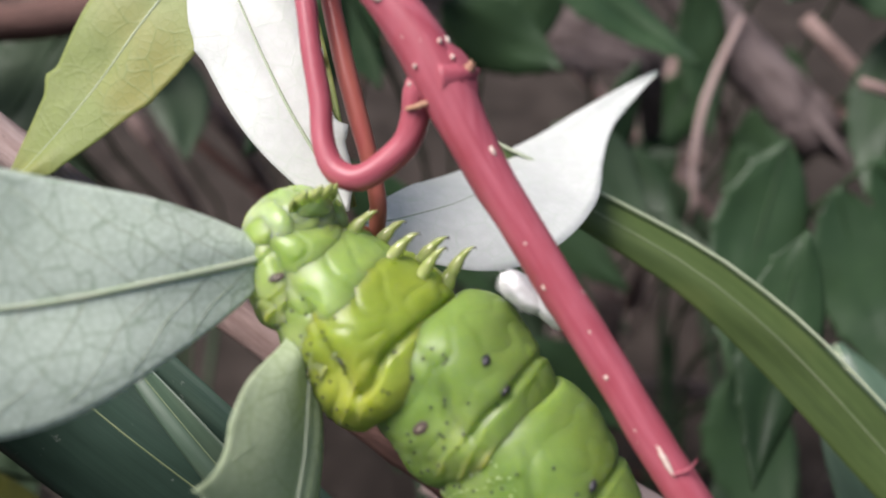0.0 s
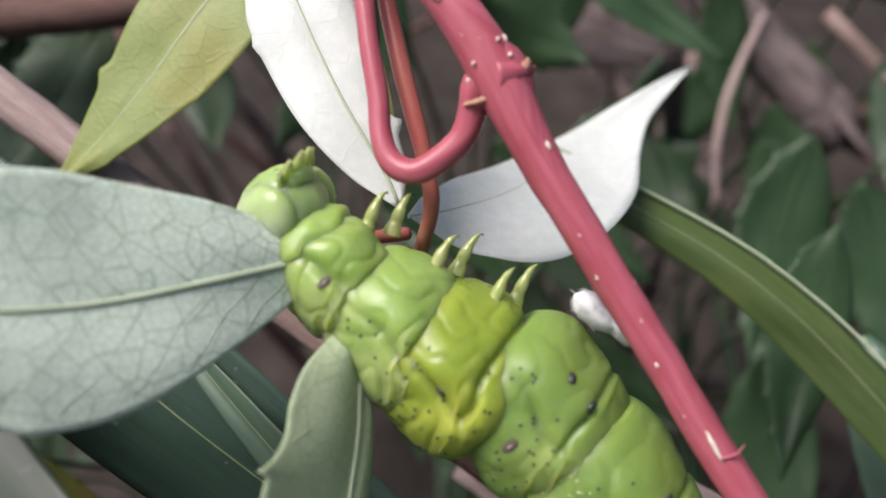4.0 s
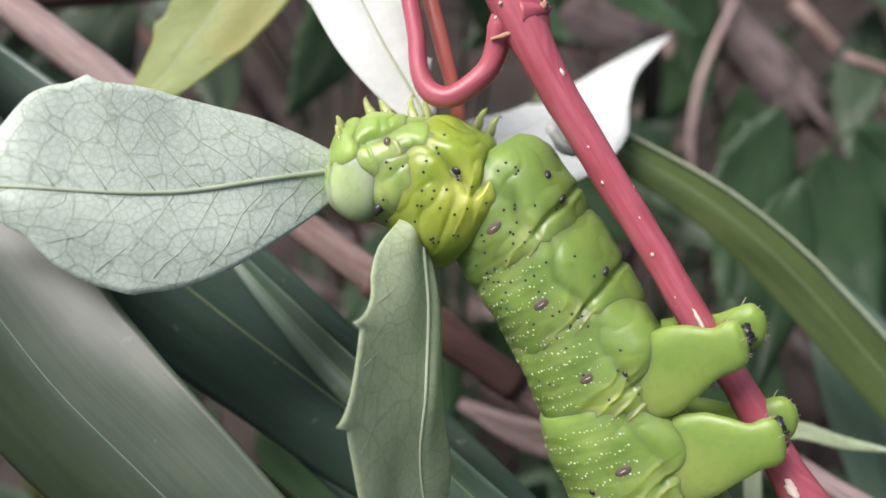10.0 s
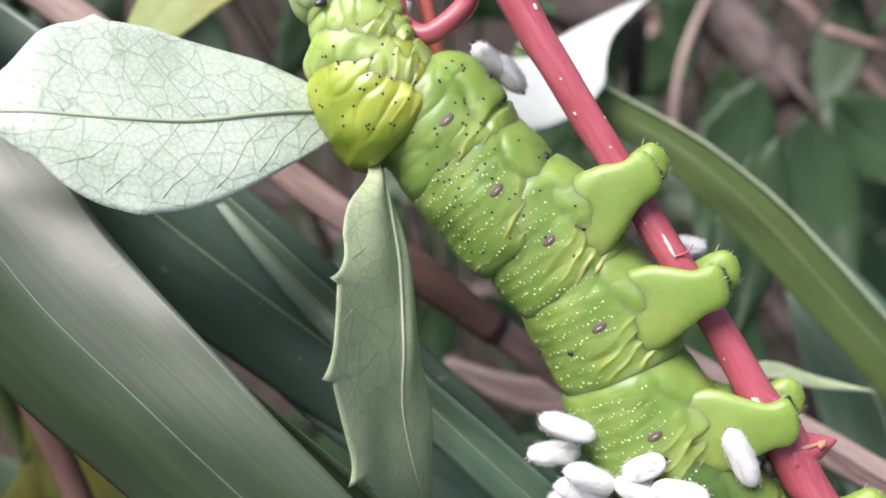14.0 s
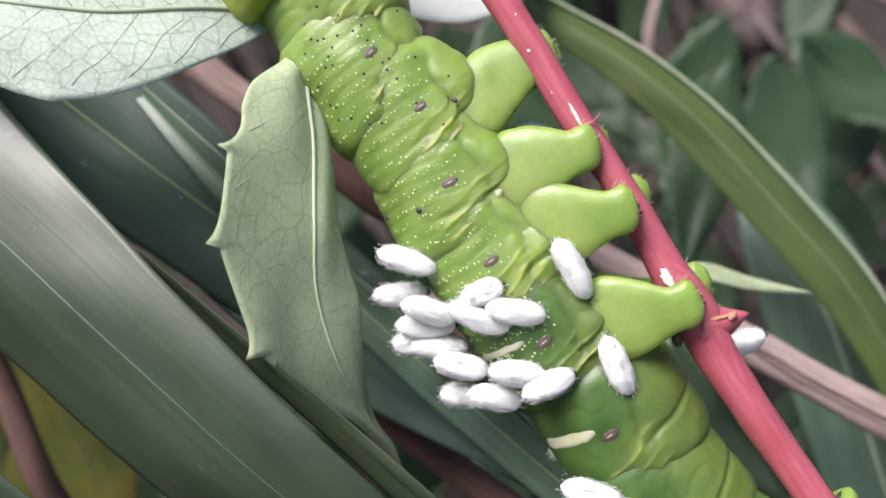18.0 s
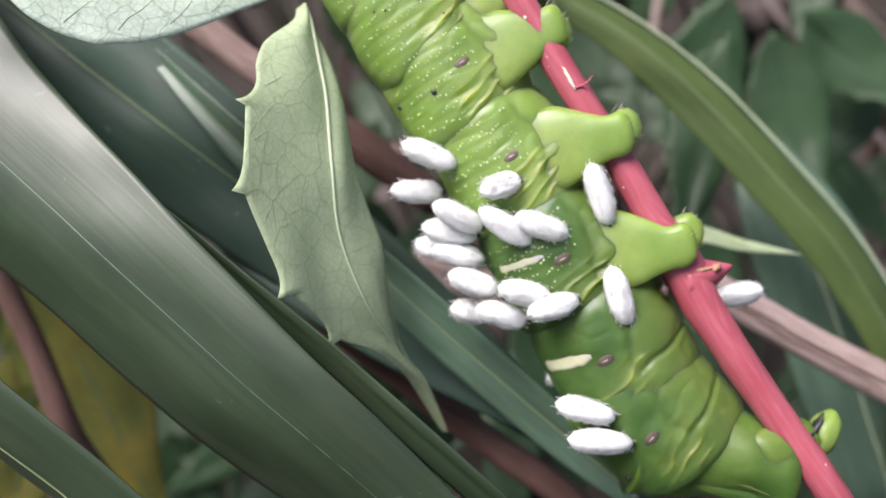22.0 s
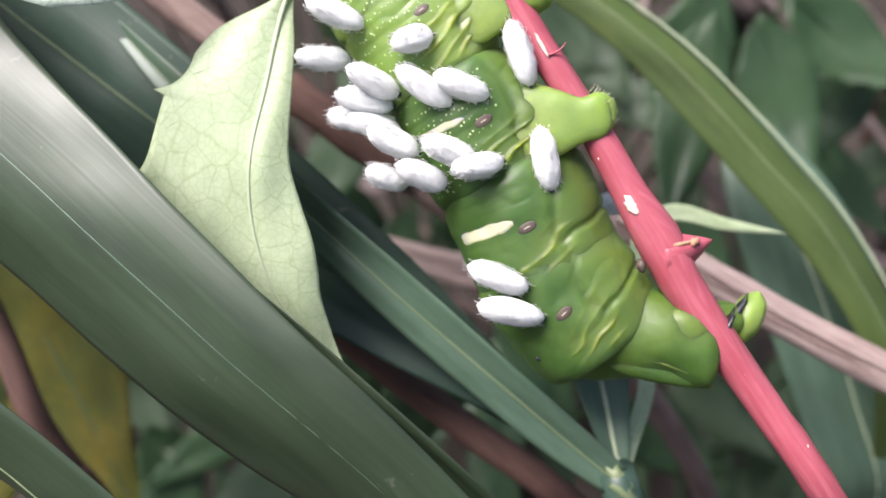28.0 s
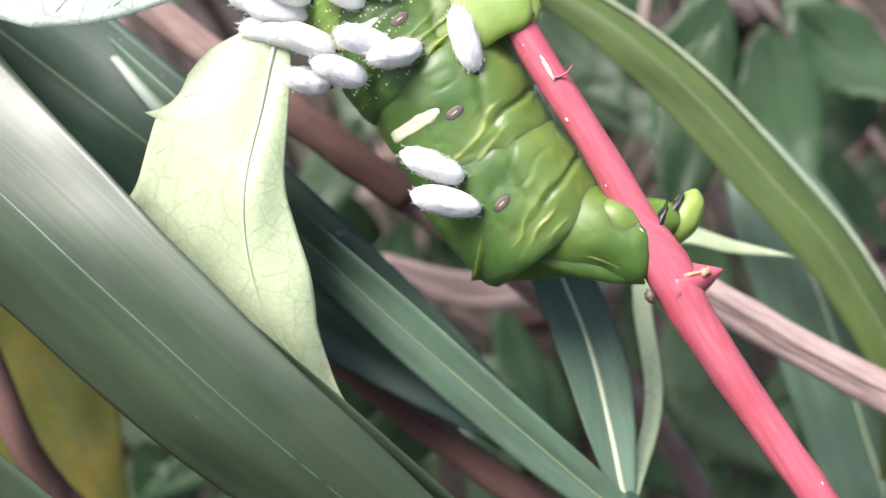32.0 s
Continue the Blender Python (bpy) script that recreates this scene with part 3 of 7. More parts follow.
part("leaf", leaf(WHITE_A2, 40, 6, 0, 0.2, 0.1, 0.2, 0, 0, 0.2, (0, 0, 0), 6.0), LEAF_YELLOW, shoot, "narrow yellow-green leaf")
WHITE_B = [(3.4, 74, 12.9, 0.3, 0.3), (6.0, 77, 13.3, 2.6, 5.0), (10.2, 81, 14.8, 4.0, 8.0), (14.8, 87.5, 17.8, 3.3, 7.8), (18.8, 92.5, 20.8, 2.4, 5.0), (22.6, 96.5, 23.8, 1.7, 2.6), (26.6, 101, 26.8, 0.9, 1.4), (30.8, 104.6, 29.6, 0.05, 0.05)]
wb = part("leaf", leaf(WHITE_B, 80, 10, -40, 0.05, 0.1, 0.25, 0, 0, 0.5, (0, 0, 0), 7.0), LEAF_GLARE, shoot, "pale leaf underside with glare in its colour and a drawn-out tip")
part("midrib", rib(WHITE_B, 0.12, 40, -40, 0.05, wave=0.5, seed=7.0), VEIN_PALE, wb)
YELLOW = [(-6.3, 82, 44, 0.4, 0.4), (-8.3, 82, 39, 3.0, 3.0), (-12.0, 82, 33.0, 5.2, 5.2), (-15.8, 82, 27.8, 5.0, 4.8), (-19.4, 82, 23.2, 3.7, 3.6), (-22.6, 82, 19.4, 2.3, 2.2), (-26.8, 82, 15.0, 0.1, 0.1)]
ya = part("leaf", leaf(YELLOW, 80, 10, 10, 0.16, 0.1, 0.25, 4, 0.7, 0.5, (0, 0, 0), 9.0), LEAF_YELLOW, shoot, "yellow-green leaf with a tan blotch")
part("midrib", rib(YELLOW, 0.18, 40, 10, 0.1, wave=0.5, seed=9.0), VEIN_SAGE, ya)
part("petiole", tube([(-14.0, 64.2, 46, 0.5), (-10, 74, 47, 0.45), (-7.5, 82, 44, 0.4), (-9.5, 82, 39, 0.25)], 20, 8), PETIOLE, ya)

# ---- bamboo-like plant with long blades ----
bamboo = thing("bamboo_plant", (-62, 210, -116), "bamboo-like plant with long grey-green blades", "plant")
part("culm", tube([(-62, 66, 66, 2.2), (-62, 110, 10, 2.4), (-62, 160, -54, 2.6), (-62, 211, -117, 2.8)], 30, 12, 0.05), BLADE_BRIGHT, bamboo)
BIG = [(-79.6, 84, 68.9, 0.8, 0.8), (-66.7, 76, 47.8, 6.2, 6.2), (-39.8, 65, 16.4, 7.6, 7.8), (-23.7, 59.5, -2.6, 6.6, 7.2), (-12.2, 56.8, -12.6, 5.5, 7.5), (-2.4, 55.6, -21.3, 4.8, 7.9), (6.1, 56, -28.7, 4.3, 7.7), (15.0, 59, -37.9, 3.7, 6.5), (31.4, 68, -55.7, 0.2, 0.2)]
BIG_AT = BIG[0][:3]
big = part("blade", leaf(BIG, 90, 14, -46, -0.03, 0.2, 0.3, 0, 0, 0.4, BIG_AT, 1.0, 94), BLADE, bamboo, "broad grey-green blade with a soft sheen", BIG_AT)
part("midrib", rib(BIG, 0.10, 80, 0, 0.10, BIG_AT, 0, 0.4, wave=0.4, seed=1.0), BLADE_MID, big)
EDGE = [(-9, 59, -9.4, 0.3, 0.3), (-1, 59, -16.4, 0.8, 1.0), (7.5, 59, -23.8, 1.0, 1.4), (16, 59.5, -31.6, 1.1, 1.6), (28, 62, -43, 0.3, 0.3)]
part("blade", leaf(EDGE, 50, 5, 25, 0.1, 0.0, 0.2, 0, 0, 0.2, (0, 0, 0), 3.0), BLADE, bamboo)
LOW = [(-62, 76, 18, 0.6, 0.6), (-48, 60, 2, 4.5, 4.5), (-34, 57, -12, 5.4, 5.4), (-22, 57, -24.5, 5.0, 5.0), (-12.5, 58, -32.5, 4.6, 4.6), (2, 60, -46, 3.0, 3.0), (14, 64, -58, 0.2, 0.2)]
low = part("blade", leaf(LOW, 60, 8, 22, -0.08, 0.2, 0.3, 0, 0, 0.4, (0, 0, 0), 4.0, 30), BLADE, bamboo, "broad grey-green blade")
part("midrib", rib(LOW, 0.12, 40, 22, 0.14, (0, 0, 0), 0, 0.5, wave=0.4, seed=4.0), BLADE_RIB, low)
DARK_A = [(-62, 90, 36, 0.6, 0.6), (-46, 78, 23.5, 5.0, 5.0), (-31, 76, 11.6, 6.8, 6.8), (-20.5, 75.5, 3.2, 7.0, 6.6), (-9.0, 75.5, -5.6, 6.2, 6.0), (4, 75.5, -15.6, 4.8, 5.0), (15, 76, -24.6, 3.2, 3.2), (28, 78, -36, 0.2, 0.2)]
da = part("blade", leaf(DARK_A, 80, 10, 0, 0.10, 0.05, 0.3, 0, 0, 0.4, (0, 0, 0), 5.0), BLADE_DARK, bamboo, "dark green blade")
part("midrib", rib(DARK_A, 0.12, 60, 0, 0.12, (0, 0, 0), 0, 0.5, wave=0.4, seed=5.0), BLADE_RIB, da)

# ---- reed behind the tail ----
reed = thing("reed", (46, 196, -125), "dark green reed with narrow leaves at a joint", "reed")
part("culm", tube([(28.6, 71, -33.8, 1.5), (29.6, 72, -36.6, 1.9), (33, 84, -54, 1.8), (38, 130, -89, 1.7), (46, 197, -126, 1.9)], 40, 12, 0.08), BLADE_DARK, reed)
part("joint", blob(1.15, 1.1, 2.0, (29.0, 71, -35.0), (0, -35, 0), 18, 12, 0.5), BLADE_RIB, reed, "pale swollen joint")
REED_A = [(28.8, 71, -34.8, 1.4, 1.4), (24.4, 70.8, -31.2, 1.9, 1.9), (15.1, 70.5, -23.1, 2.1, 2.2), (3.9, 71, -13.1, 1.9, 2.1), (-6, 73, -4, 1.5, 1.7), (-19, 77, 9, 0.1, 0.1)]
ra = part("blade", leaf(REED_A, 60, 6, -12, 0.2, 0.0, 0.25, 0, 0, 0.3, (0, 0, 0), 6.0), BLADE_MID, reed, "narrow dark blade")
part("midrib", rib(REED_A, 0.10, 40, -12, 0.1, (0, 0, 0), 0, 0.5, wave=0.3, seed=6.0), BLADE_RIB, ra)
REED_B = [(29.1, 72, -34.2, 0.8, 0.8), (28.0, 73, -28.0, 2.1, 2.1), (26.6, 73.5, -22.0, 2.7, 2.6), (24.4, 74, -16.2, 2.6, 2.5), (20.5, 75, -7.5, 2.0, 2.0), (15, 77, 3, 0.2, 0.2)]
rb = part("blade", leaf(REED_B, 60, 7, 5, 0.18, 0.0, 0.25, 0, 0, 0.2, (0, 0, 0), 7.0), BLADE_MID, reed, "green blade with a pale midrib")
part("midrib", rib(REED_B, 0.24, 40, 5, 0.1, (0, 0, 0), 0, 0.3, wave=0.2, seed=7.0), VEIN_SAGE, rb)
REED_C = [(27, 74, -33, 0.6, 0.6), (17, 74.5, -27, 1.8, 2.0), (5.5, 75, -20.8, 2.2, 2.4), (-5, 76, -14.5, 1.7, 1.7), (-15, 78, -7, 0.2, 0.2)]
part("blade", leaf(REED_C, 50, 6, 10, 0.15, 0.0, 0.25, 0, 0, 0.3, (0, 0, 0), 8.0), BLADE_DARK, reed)
REED_D = [(29.5, 72, -33.6, 0.7, 0.7), (33, 79, -27, 0.8, 0.8), (32.6, 82, -16, 0.8, 0.9), (35.6, 82, -12.3, 0.8, 0.9), (41.1, 82, -13.4, 0.55, 0.6), (46.9, 82, -14.4, 0.03, 0.03)]
part("blade", leaf(REED_D, 50, 5, 0, 0.1, 0.0, 0.2, 0, 0, 0.1, (0, 0, 0), 9.0), LEAF_HANG, reed, "thin pale green blade tip")

# ---- dry canes ----
def cane(rows, material, label, n=60, flat=1.0, bumpy=0.10, seed=0.0, joints=(0.3, 0.62)):
    x, y, z, r = rows[-1]
    c = thing("dry_cane", (x, y, z), label, "cane", "dry canes in the undergrowth")
    part("stalk", tube(rows, n, 16, bumpy, (0, 0, 0), flat, None, seed), material, c)
    line = spline(rows, 100)
    for k in joints:
        i = int(k * 99)
        a, q, d = line[i - 2], line[i], line[i + 2]
        part("joint", tube([(*a[:3], q[3] * 1.02), (*((a + q) / 2)[:3], q[3] * 1.2), (*((q + d) / 2)[:3], q[3] * 1.16), (*d[:3], q[3] * 1.0)], 8, 12, 0.1), material, c)
    return c


c1 = cane([(-66, 86, 48, 1.6), (-33, 85, 24.2, 1.65), (-11.4, 85, 8.0, 1.65), (9.0, 85, -7.2, 1.65), (26, 88, -20, 1.65), (52, 125, -55, 1.7), (77, 200, -124, 1.8)], CANE, "weathered pinkish-brown dry cane", flat=0.8, joints=(0.7,))
part("sheath", tube([(-40, 85, 29.3, 1.7), (-33, 84.8, 24.0, 1.85), (-27, 84.8, 19.5, 1.85), (-20, 84.8, 14.2, 1.7)], 24, 14, 0.08), CANE_PALE, c1, "pale pinkish leaf sheath")
part("sheath", tube([(11, 84.7, -8.8, 1.7), (3, 84.4, -2.8, 1.85), (-3, 84.4, 1.6, 1.8)], 20, 14, 0.12), BROWN_STALK, c1, "torn brown sheath")
c2 = cane([(16, 84, -4.2, 1.2), (31, 84, -13.0, 1.6), (39.6, 84, -18.2, 1.85), (48.2, 84.4, -23.2, 1.9), (57.2, 84.8, -28.0, 1.95), (66, 85.2, -32.9, 1.95), (86, 110, -60, 1.9), (112, 190, -130, 1.9)], CANE_PALE, "ridged pinkish-grey dry cane", flat=0.7, seed=7.0, joints=(0.8,))
for k, w in ((-1.5, 0.34), (-1.05, 0.26), (-0.6, 0.34), (-0.15, 0.22), (0.35, 0.46), (0.95, 0.30), (1.45, 0.26)):
    d = 0.5 * k * k * 0.7
    part("ridge", tube([(31, 82.9 + d, -13.0 + k * 0.85, w * 0.8), (39.6, 82.75 + d, -18.2 + k, w), (48.2, 83.1 + d, -23.2 + k, w), (57.2, 83.5 + d, -28.0 + k, w), (66, 83.9 + d, -32.9 + k, w * 0.8)], 26, 6, 0.5, seed=k * 3), CANE_PALE if k > 0 else CANE, c2)
cane([(-48, 90, 6, 1.2), (-36.4, 90, -17.5, 1.35), (-32.9, 90, -24.7, 1.4), (-28.8, 90, -34.9, 1.45), (-20, 110, -62, 1.5), (-10, 195, -128, 1.6)], BROWN_STALK, "reddish-brown dry stalk by the olive leaves", seed=3.0)
cane([(38, 182, 77, 4.2), (55.5, 182, 58.2, 4.8), (67, 182, 45.2, 5.4), (75, 182, 36.2, 5.2), (79, 182, 32.6, 3.0), (91.3, 183, 25.0, 2.1), (113, 188, 11, 2.0), (150, 300, -50, 2.2)], HUSK, "thick grey-brown dry cane with a swollen joint", 80, 1.0, 0.15, 5.0, (0.25,))
cane([(62, 176, 54, 0.5), (56.5, 170, 44.9, 0.7), (53.0, 170, 35.5, 0.8), (51.5, 170, 26.1, 0.7), (52, 172, 18, 0.6), (52, 260, -20, 0.8)], CANE_PALE, "thin pale bent dry twig", seed=9.0)
cane([(-80, 120, 36, 2.2), (-52.6, 120, 38.8, 2.5), (-34.2, 121, 40.9, 2.4), (0, 130, 50, 2.2), (40, 240, 60, 2.2)], BROWN_STALK, "dark brown fallen dry cane", seed=11.0)
cane([(72, 150, 37, 0.9), (92, 150, 30, 0.9), (120, 160, 21, 0.9), (150, 260, -40, 1.0)], CANE, "thin brown dry twig", seed=12.0)
cane([(-5.3, 82, -16.2, 1.10), (3.9, 82, -23.4, 1.40), (14.7, 82, -31.7, 1.50), (25.5, 82, -39.6, 1.50), (60, 130, -80, 1.5), (75, 195, -126, 1.6)], BROWN_STALK, "dark reddish-brown dry cane under the blades", seed=14.0)
rnd = random.Random(31)
for k in range(16):
    x, y, z = rnd.uniform(-90, 110), rnd.uniform(165, 250), rnd.uniform(-30, 75)
    g, ln = radians(rnd.choice((-35, -28, -48, 20, 62, -65)) + rnd.uniform(-10, 10)), rnd.uniform(60, 110)
    r = rnd.uniform(0.8, 2.6)
    dx, dz = math.cos(g) * ln / 2, math.sin(g) * ln / 2
    sg = -1 if dz > 0 else 1
    cane([(x - sg * dx, y, z - sg * dz, r * 0.8), (x, y + rnd.uniform(-6, 6), z + rnd.uniform(-2, 2), r), (x + sg * dx, y + 10, z + sg * dz, r), (x + sg * dx * 1.6, y + 120, z + sg * dz - 70, r)], (CANE, HUSK, BROWN_STALK, CANE)[k % 4], "dry brown cane leaning in the undergrowth", 30, 1.0, 0.15, k * 1.3)

# ---- long fresh blade and dark leaf on the far side of the stem ----
grass = thing("broad_grass", (72, 205, -125), "broad-leaved grass with arching green blades", "grass")
FRESH = [(13, 89, 19.6, 1.0, 1.0), (20, 90, 15.6, 1.7, 1.7), (30.4, 90, 9.6, 2.2, 2.3), (38.4, 90, 2.9, 2.7, 2.8), (46.4, 90, -5.6, 2.9, 3.0), (56, 91, -16.8, 2.9, 2.9), (64, 95, -31, 2.4, 2.4), (70, 120, -60, 1.8, 1.8), (72, 206, -126, 1.2, 1.2)]
fr1 = part("blade", leaf(FRESH, 90, 9, -10, -0.22, 0.1, 0.3, 0, 0, 0.3, (0, 0, 0), 2.0), BLADE_BRIGHT, grass, "arching fresh green blade")
part("midrib", rib(FRESH, 0.12, 60, -10, 0.1, (0, 0, 0), 0, 0.3, wave=0.3, seed=2.0), BLADE_RIB, fr1)
part("margin", rib(FRESH, 0.16, 60, -10, 0.0, (0, 0, 0), 0, 0.3, wave=0.3, seed=2.0, edge=-0.97), VEIN_SAGE, fr1, "pale leaf margin")
WIDE = [(50, 107, 1, 0.8, 1.6), (51.6, 105, -4, 3.6, 4.4), (53.2, 103.4, -9, 5.4, 5.8), (55, 102.5, -13.5, 6.3, 6.5), (58.4, 102, -22.5, 6.9, 6.8), (62.5, 102, -35, 6.6, 6.6), (66, 104, -46, 5.6, 5.6), (70, 135, -75, 3.5, 3.5), (73, 206, -126, 1.5, 1.5)]
wd = part("blade", leaf(WIDE, 80, 9, 6, 0.1, 0.05, 0.3, 0, 0, 0.6, (0, 0, 0), 3.0), BLADE_MID, grass, "broad dark green blade")
part("midrib", rib(WIDE, 0.14, 60, 6, 0.12, (0, 0, 0), 0, 0.3, wave=0.6, seed=3.0), VEIN_SAGE, wd)

# ---- bushes behind ----
def bush(root, leaves, label, material, stem_mat=LEAF_BACK):
    """leaves: rows of base x, y, z, tip x, y, z, half width, roll."""
    b = thing("bush", root, label, "bush", "low bushes in the undergrowth")
    for k, (x, y, z, u, v, w, h, roll) in enumerate(leaves):
        a, c = Vector((x, y, z)), Vector((u, v, w))
        mid = [a.lerp(c, s) + Vector((0, 2 * math.sin(s * 3.1), 0)) for s in (0, 0.12, 0.35, 0.6, 0.82, 1.0)]
        rows = [(*p, h * q, h * q) for p, q in zip(mid, (0.05, 0.55, 1.0, 0.85, 0.42, 0.02))]
        l = part("leaf", leaf(rows, 50, 6, roll, 0.14, 0.15, 0.25, 7, 0.13 * h, 0.12 * h, (0, 0, 0), k * 3.7 + x), material, b)
        part("midrib", rib(rows, 0.035 * h + 0.05, 20, roll, 0.1), LEAF_BACK, l)
        part("twig", tube([(x, y, z, 0.3), ((x * 3 + root[0]) / 4, y + 14, z - 6, 0.4), ((x + root[0]) / 2, y + 40, z - 14, 0.5), (root[0] * 0.7 + x * 0.3, y + 90, z - 34, 0.6), (*root, 0.9)], 16, 6), stem_mat, b)
    return b


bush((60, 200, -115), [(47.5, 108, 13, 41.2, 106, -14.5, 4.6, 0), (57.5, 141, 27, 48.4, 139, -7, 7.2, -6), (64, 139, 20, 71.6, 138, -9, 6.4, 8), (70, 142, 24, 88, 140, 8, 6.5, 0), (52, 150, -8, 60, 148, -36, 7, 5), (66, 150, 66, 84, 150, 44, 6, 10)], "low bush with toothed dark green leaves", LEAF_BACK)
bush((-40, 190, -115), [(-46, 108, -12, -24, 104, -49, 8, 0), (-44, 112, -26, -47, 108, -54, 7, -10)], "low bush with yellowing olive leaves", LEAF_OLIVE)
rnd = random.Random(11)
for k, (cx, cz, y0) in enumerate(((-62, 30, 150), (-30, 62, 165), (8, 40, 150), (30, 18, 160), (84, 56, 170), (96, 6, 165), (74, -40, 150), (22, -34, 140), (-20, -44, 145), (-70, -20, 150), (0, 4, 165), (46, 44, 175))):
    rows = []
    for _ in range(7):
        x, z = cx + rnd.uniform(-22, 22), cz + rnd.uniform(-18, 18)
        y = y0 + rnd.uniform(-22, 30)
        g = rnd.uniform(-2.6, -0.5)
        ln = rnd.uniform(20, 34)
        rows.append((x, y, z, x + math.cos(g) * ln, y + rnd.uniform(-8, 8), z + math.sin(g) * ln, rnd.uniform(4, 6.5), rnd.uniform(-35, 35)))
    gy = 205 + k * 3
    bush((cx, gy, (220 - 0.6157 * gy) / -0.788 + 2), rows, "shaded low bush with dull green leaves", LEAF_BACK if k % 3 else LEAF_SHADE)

# ---- dry husks and litter ----
def husk(rows, label, material=HUSK, roll=0.0, seed=0.0):
    h = thing("dry_husk", rows[-1][:3], label, "dead leaf", "dead leaves in the undergrowth")
    part("blade", leaf(rows, 40, 6, roll, 0.25, 0.3, 0.3, 0, 0, 0.9, (0, 0, 0), seed), material, h)
    part("midrib", rib(rows, 0.3, 20, roll, 0.1), material, h)
    return h


husk([(-12, 170, 60, 1, 1), (10, 170, 54, 6, 6), (30, 170, 50, 7, 7), (44, 172, 44, 3, 3), (66, 300, -20, 0.3, 0.3)], "pale greyish dead cane leaf", HUSK, 10, 3.0)
husk([(24, 165, 22, 0.8, 0.8), (30, 165, 12, 2.2, 2.2), (36, 166, 0, 2.2, 2.2), (48, 300, -70, 0.3, 0.3)], "pinkish dead leaf strip", CANE, 20, 5.0)
husk([(6, 110, -15, 0.6, 0.6), (16, 108, -19, 2.2, 2.2), (30, 108, -20, 2.6, 2.4), (44, 150, -60, 0.5, 0.5)], "pinkish dead leaf strip", CANE_PALE, 0, 6.0)
rnd = random.Random(23)
for k in range(46):
    x, y = rnd.uniform(-130, 130), rnd.uniform(150, 420)
    z = (220 - 0.6157 * y) / -0.788 + rnd.uniform(0.5, 5)
    g, ln = rnd.uniform(0, 6.28), rnd.uniform(25, 60)
    a = Vector((math.cos(g), math.sin(g) * 0.788, -math.sin(g) * 0.6157)) * ln
    w = rnd.uniform(2, 6)
    husk([(x + a.x * s, y + a.y * s, z + a.z * s, w * q, w * q) for s, q in ((-0.5, 0.1), (-0.2, 0.9), (0.15, 1.0), (0.5, 0.1))], "brown dead leaf lying on the soil", (HUSK, CANE, BROWN_STALK)[k % 3], rnd.uniform(-50, -20), k * 1.7)

# ---- the caterpillar ----
BODY_Y = 66.7
BODY = (22, BODY_Y, -12)
caterpillar = thing("caterpillar", BODY, "fat green hawkmoth caterpillar carrying white silk cocoons", "caterpillar")


def bell(v, mid, wide):
    """A smooth hump of height 1."""
    return math.exp(-((v - mid) / wide) ** 2)


def ease(v, lo, hi):
    t = min(1.0, max(0.0, (v - lo) / (hi - lo)))
    return t * t * (3 - 2 * t)


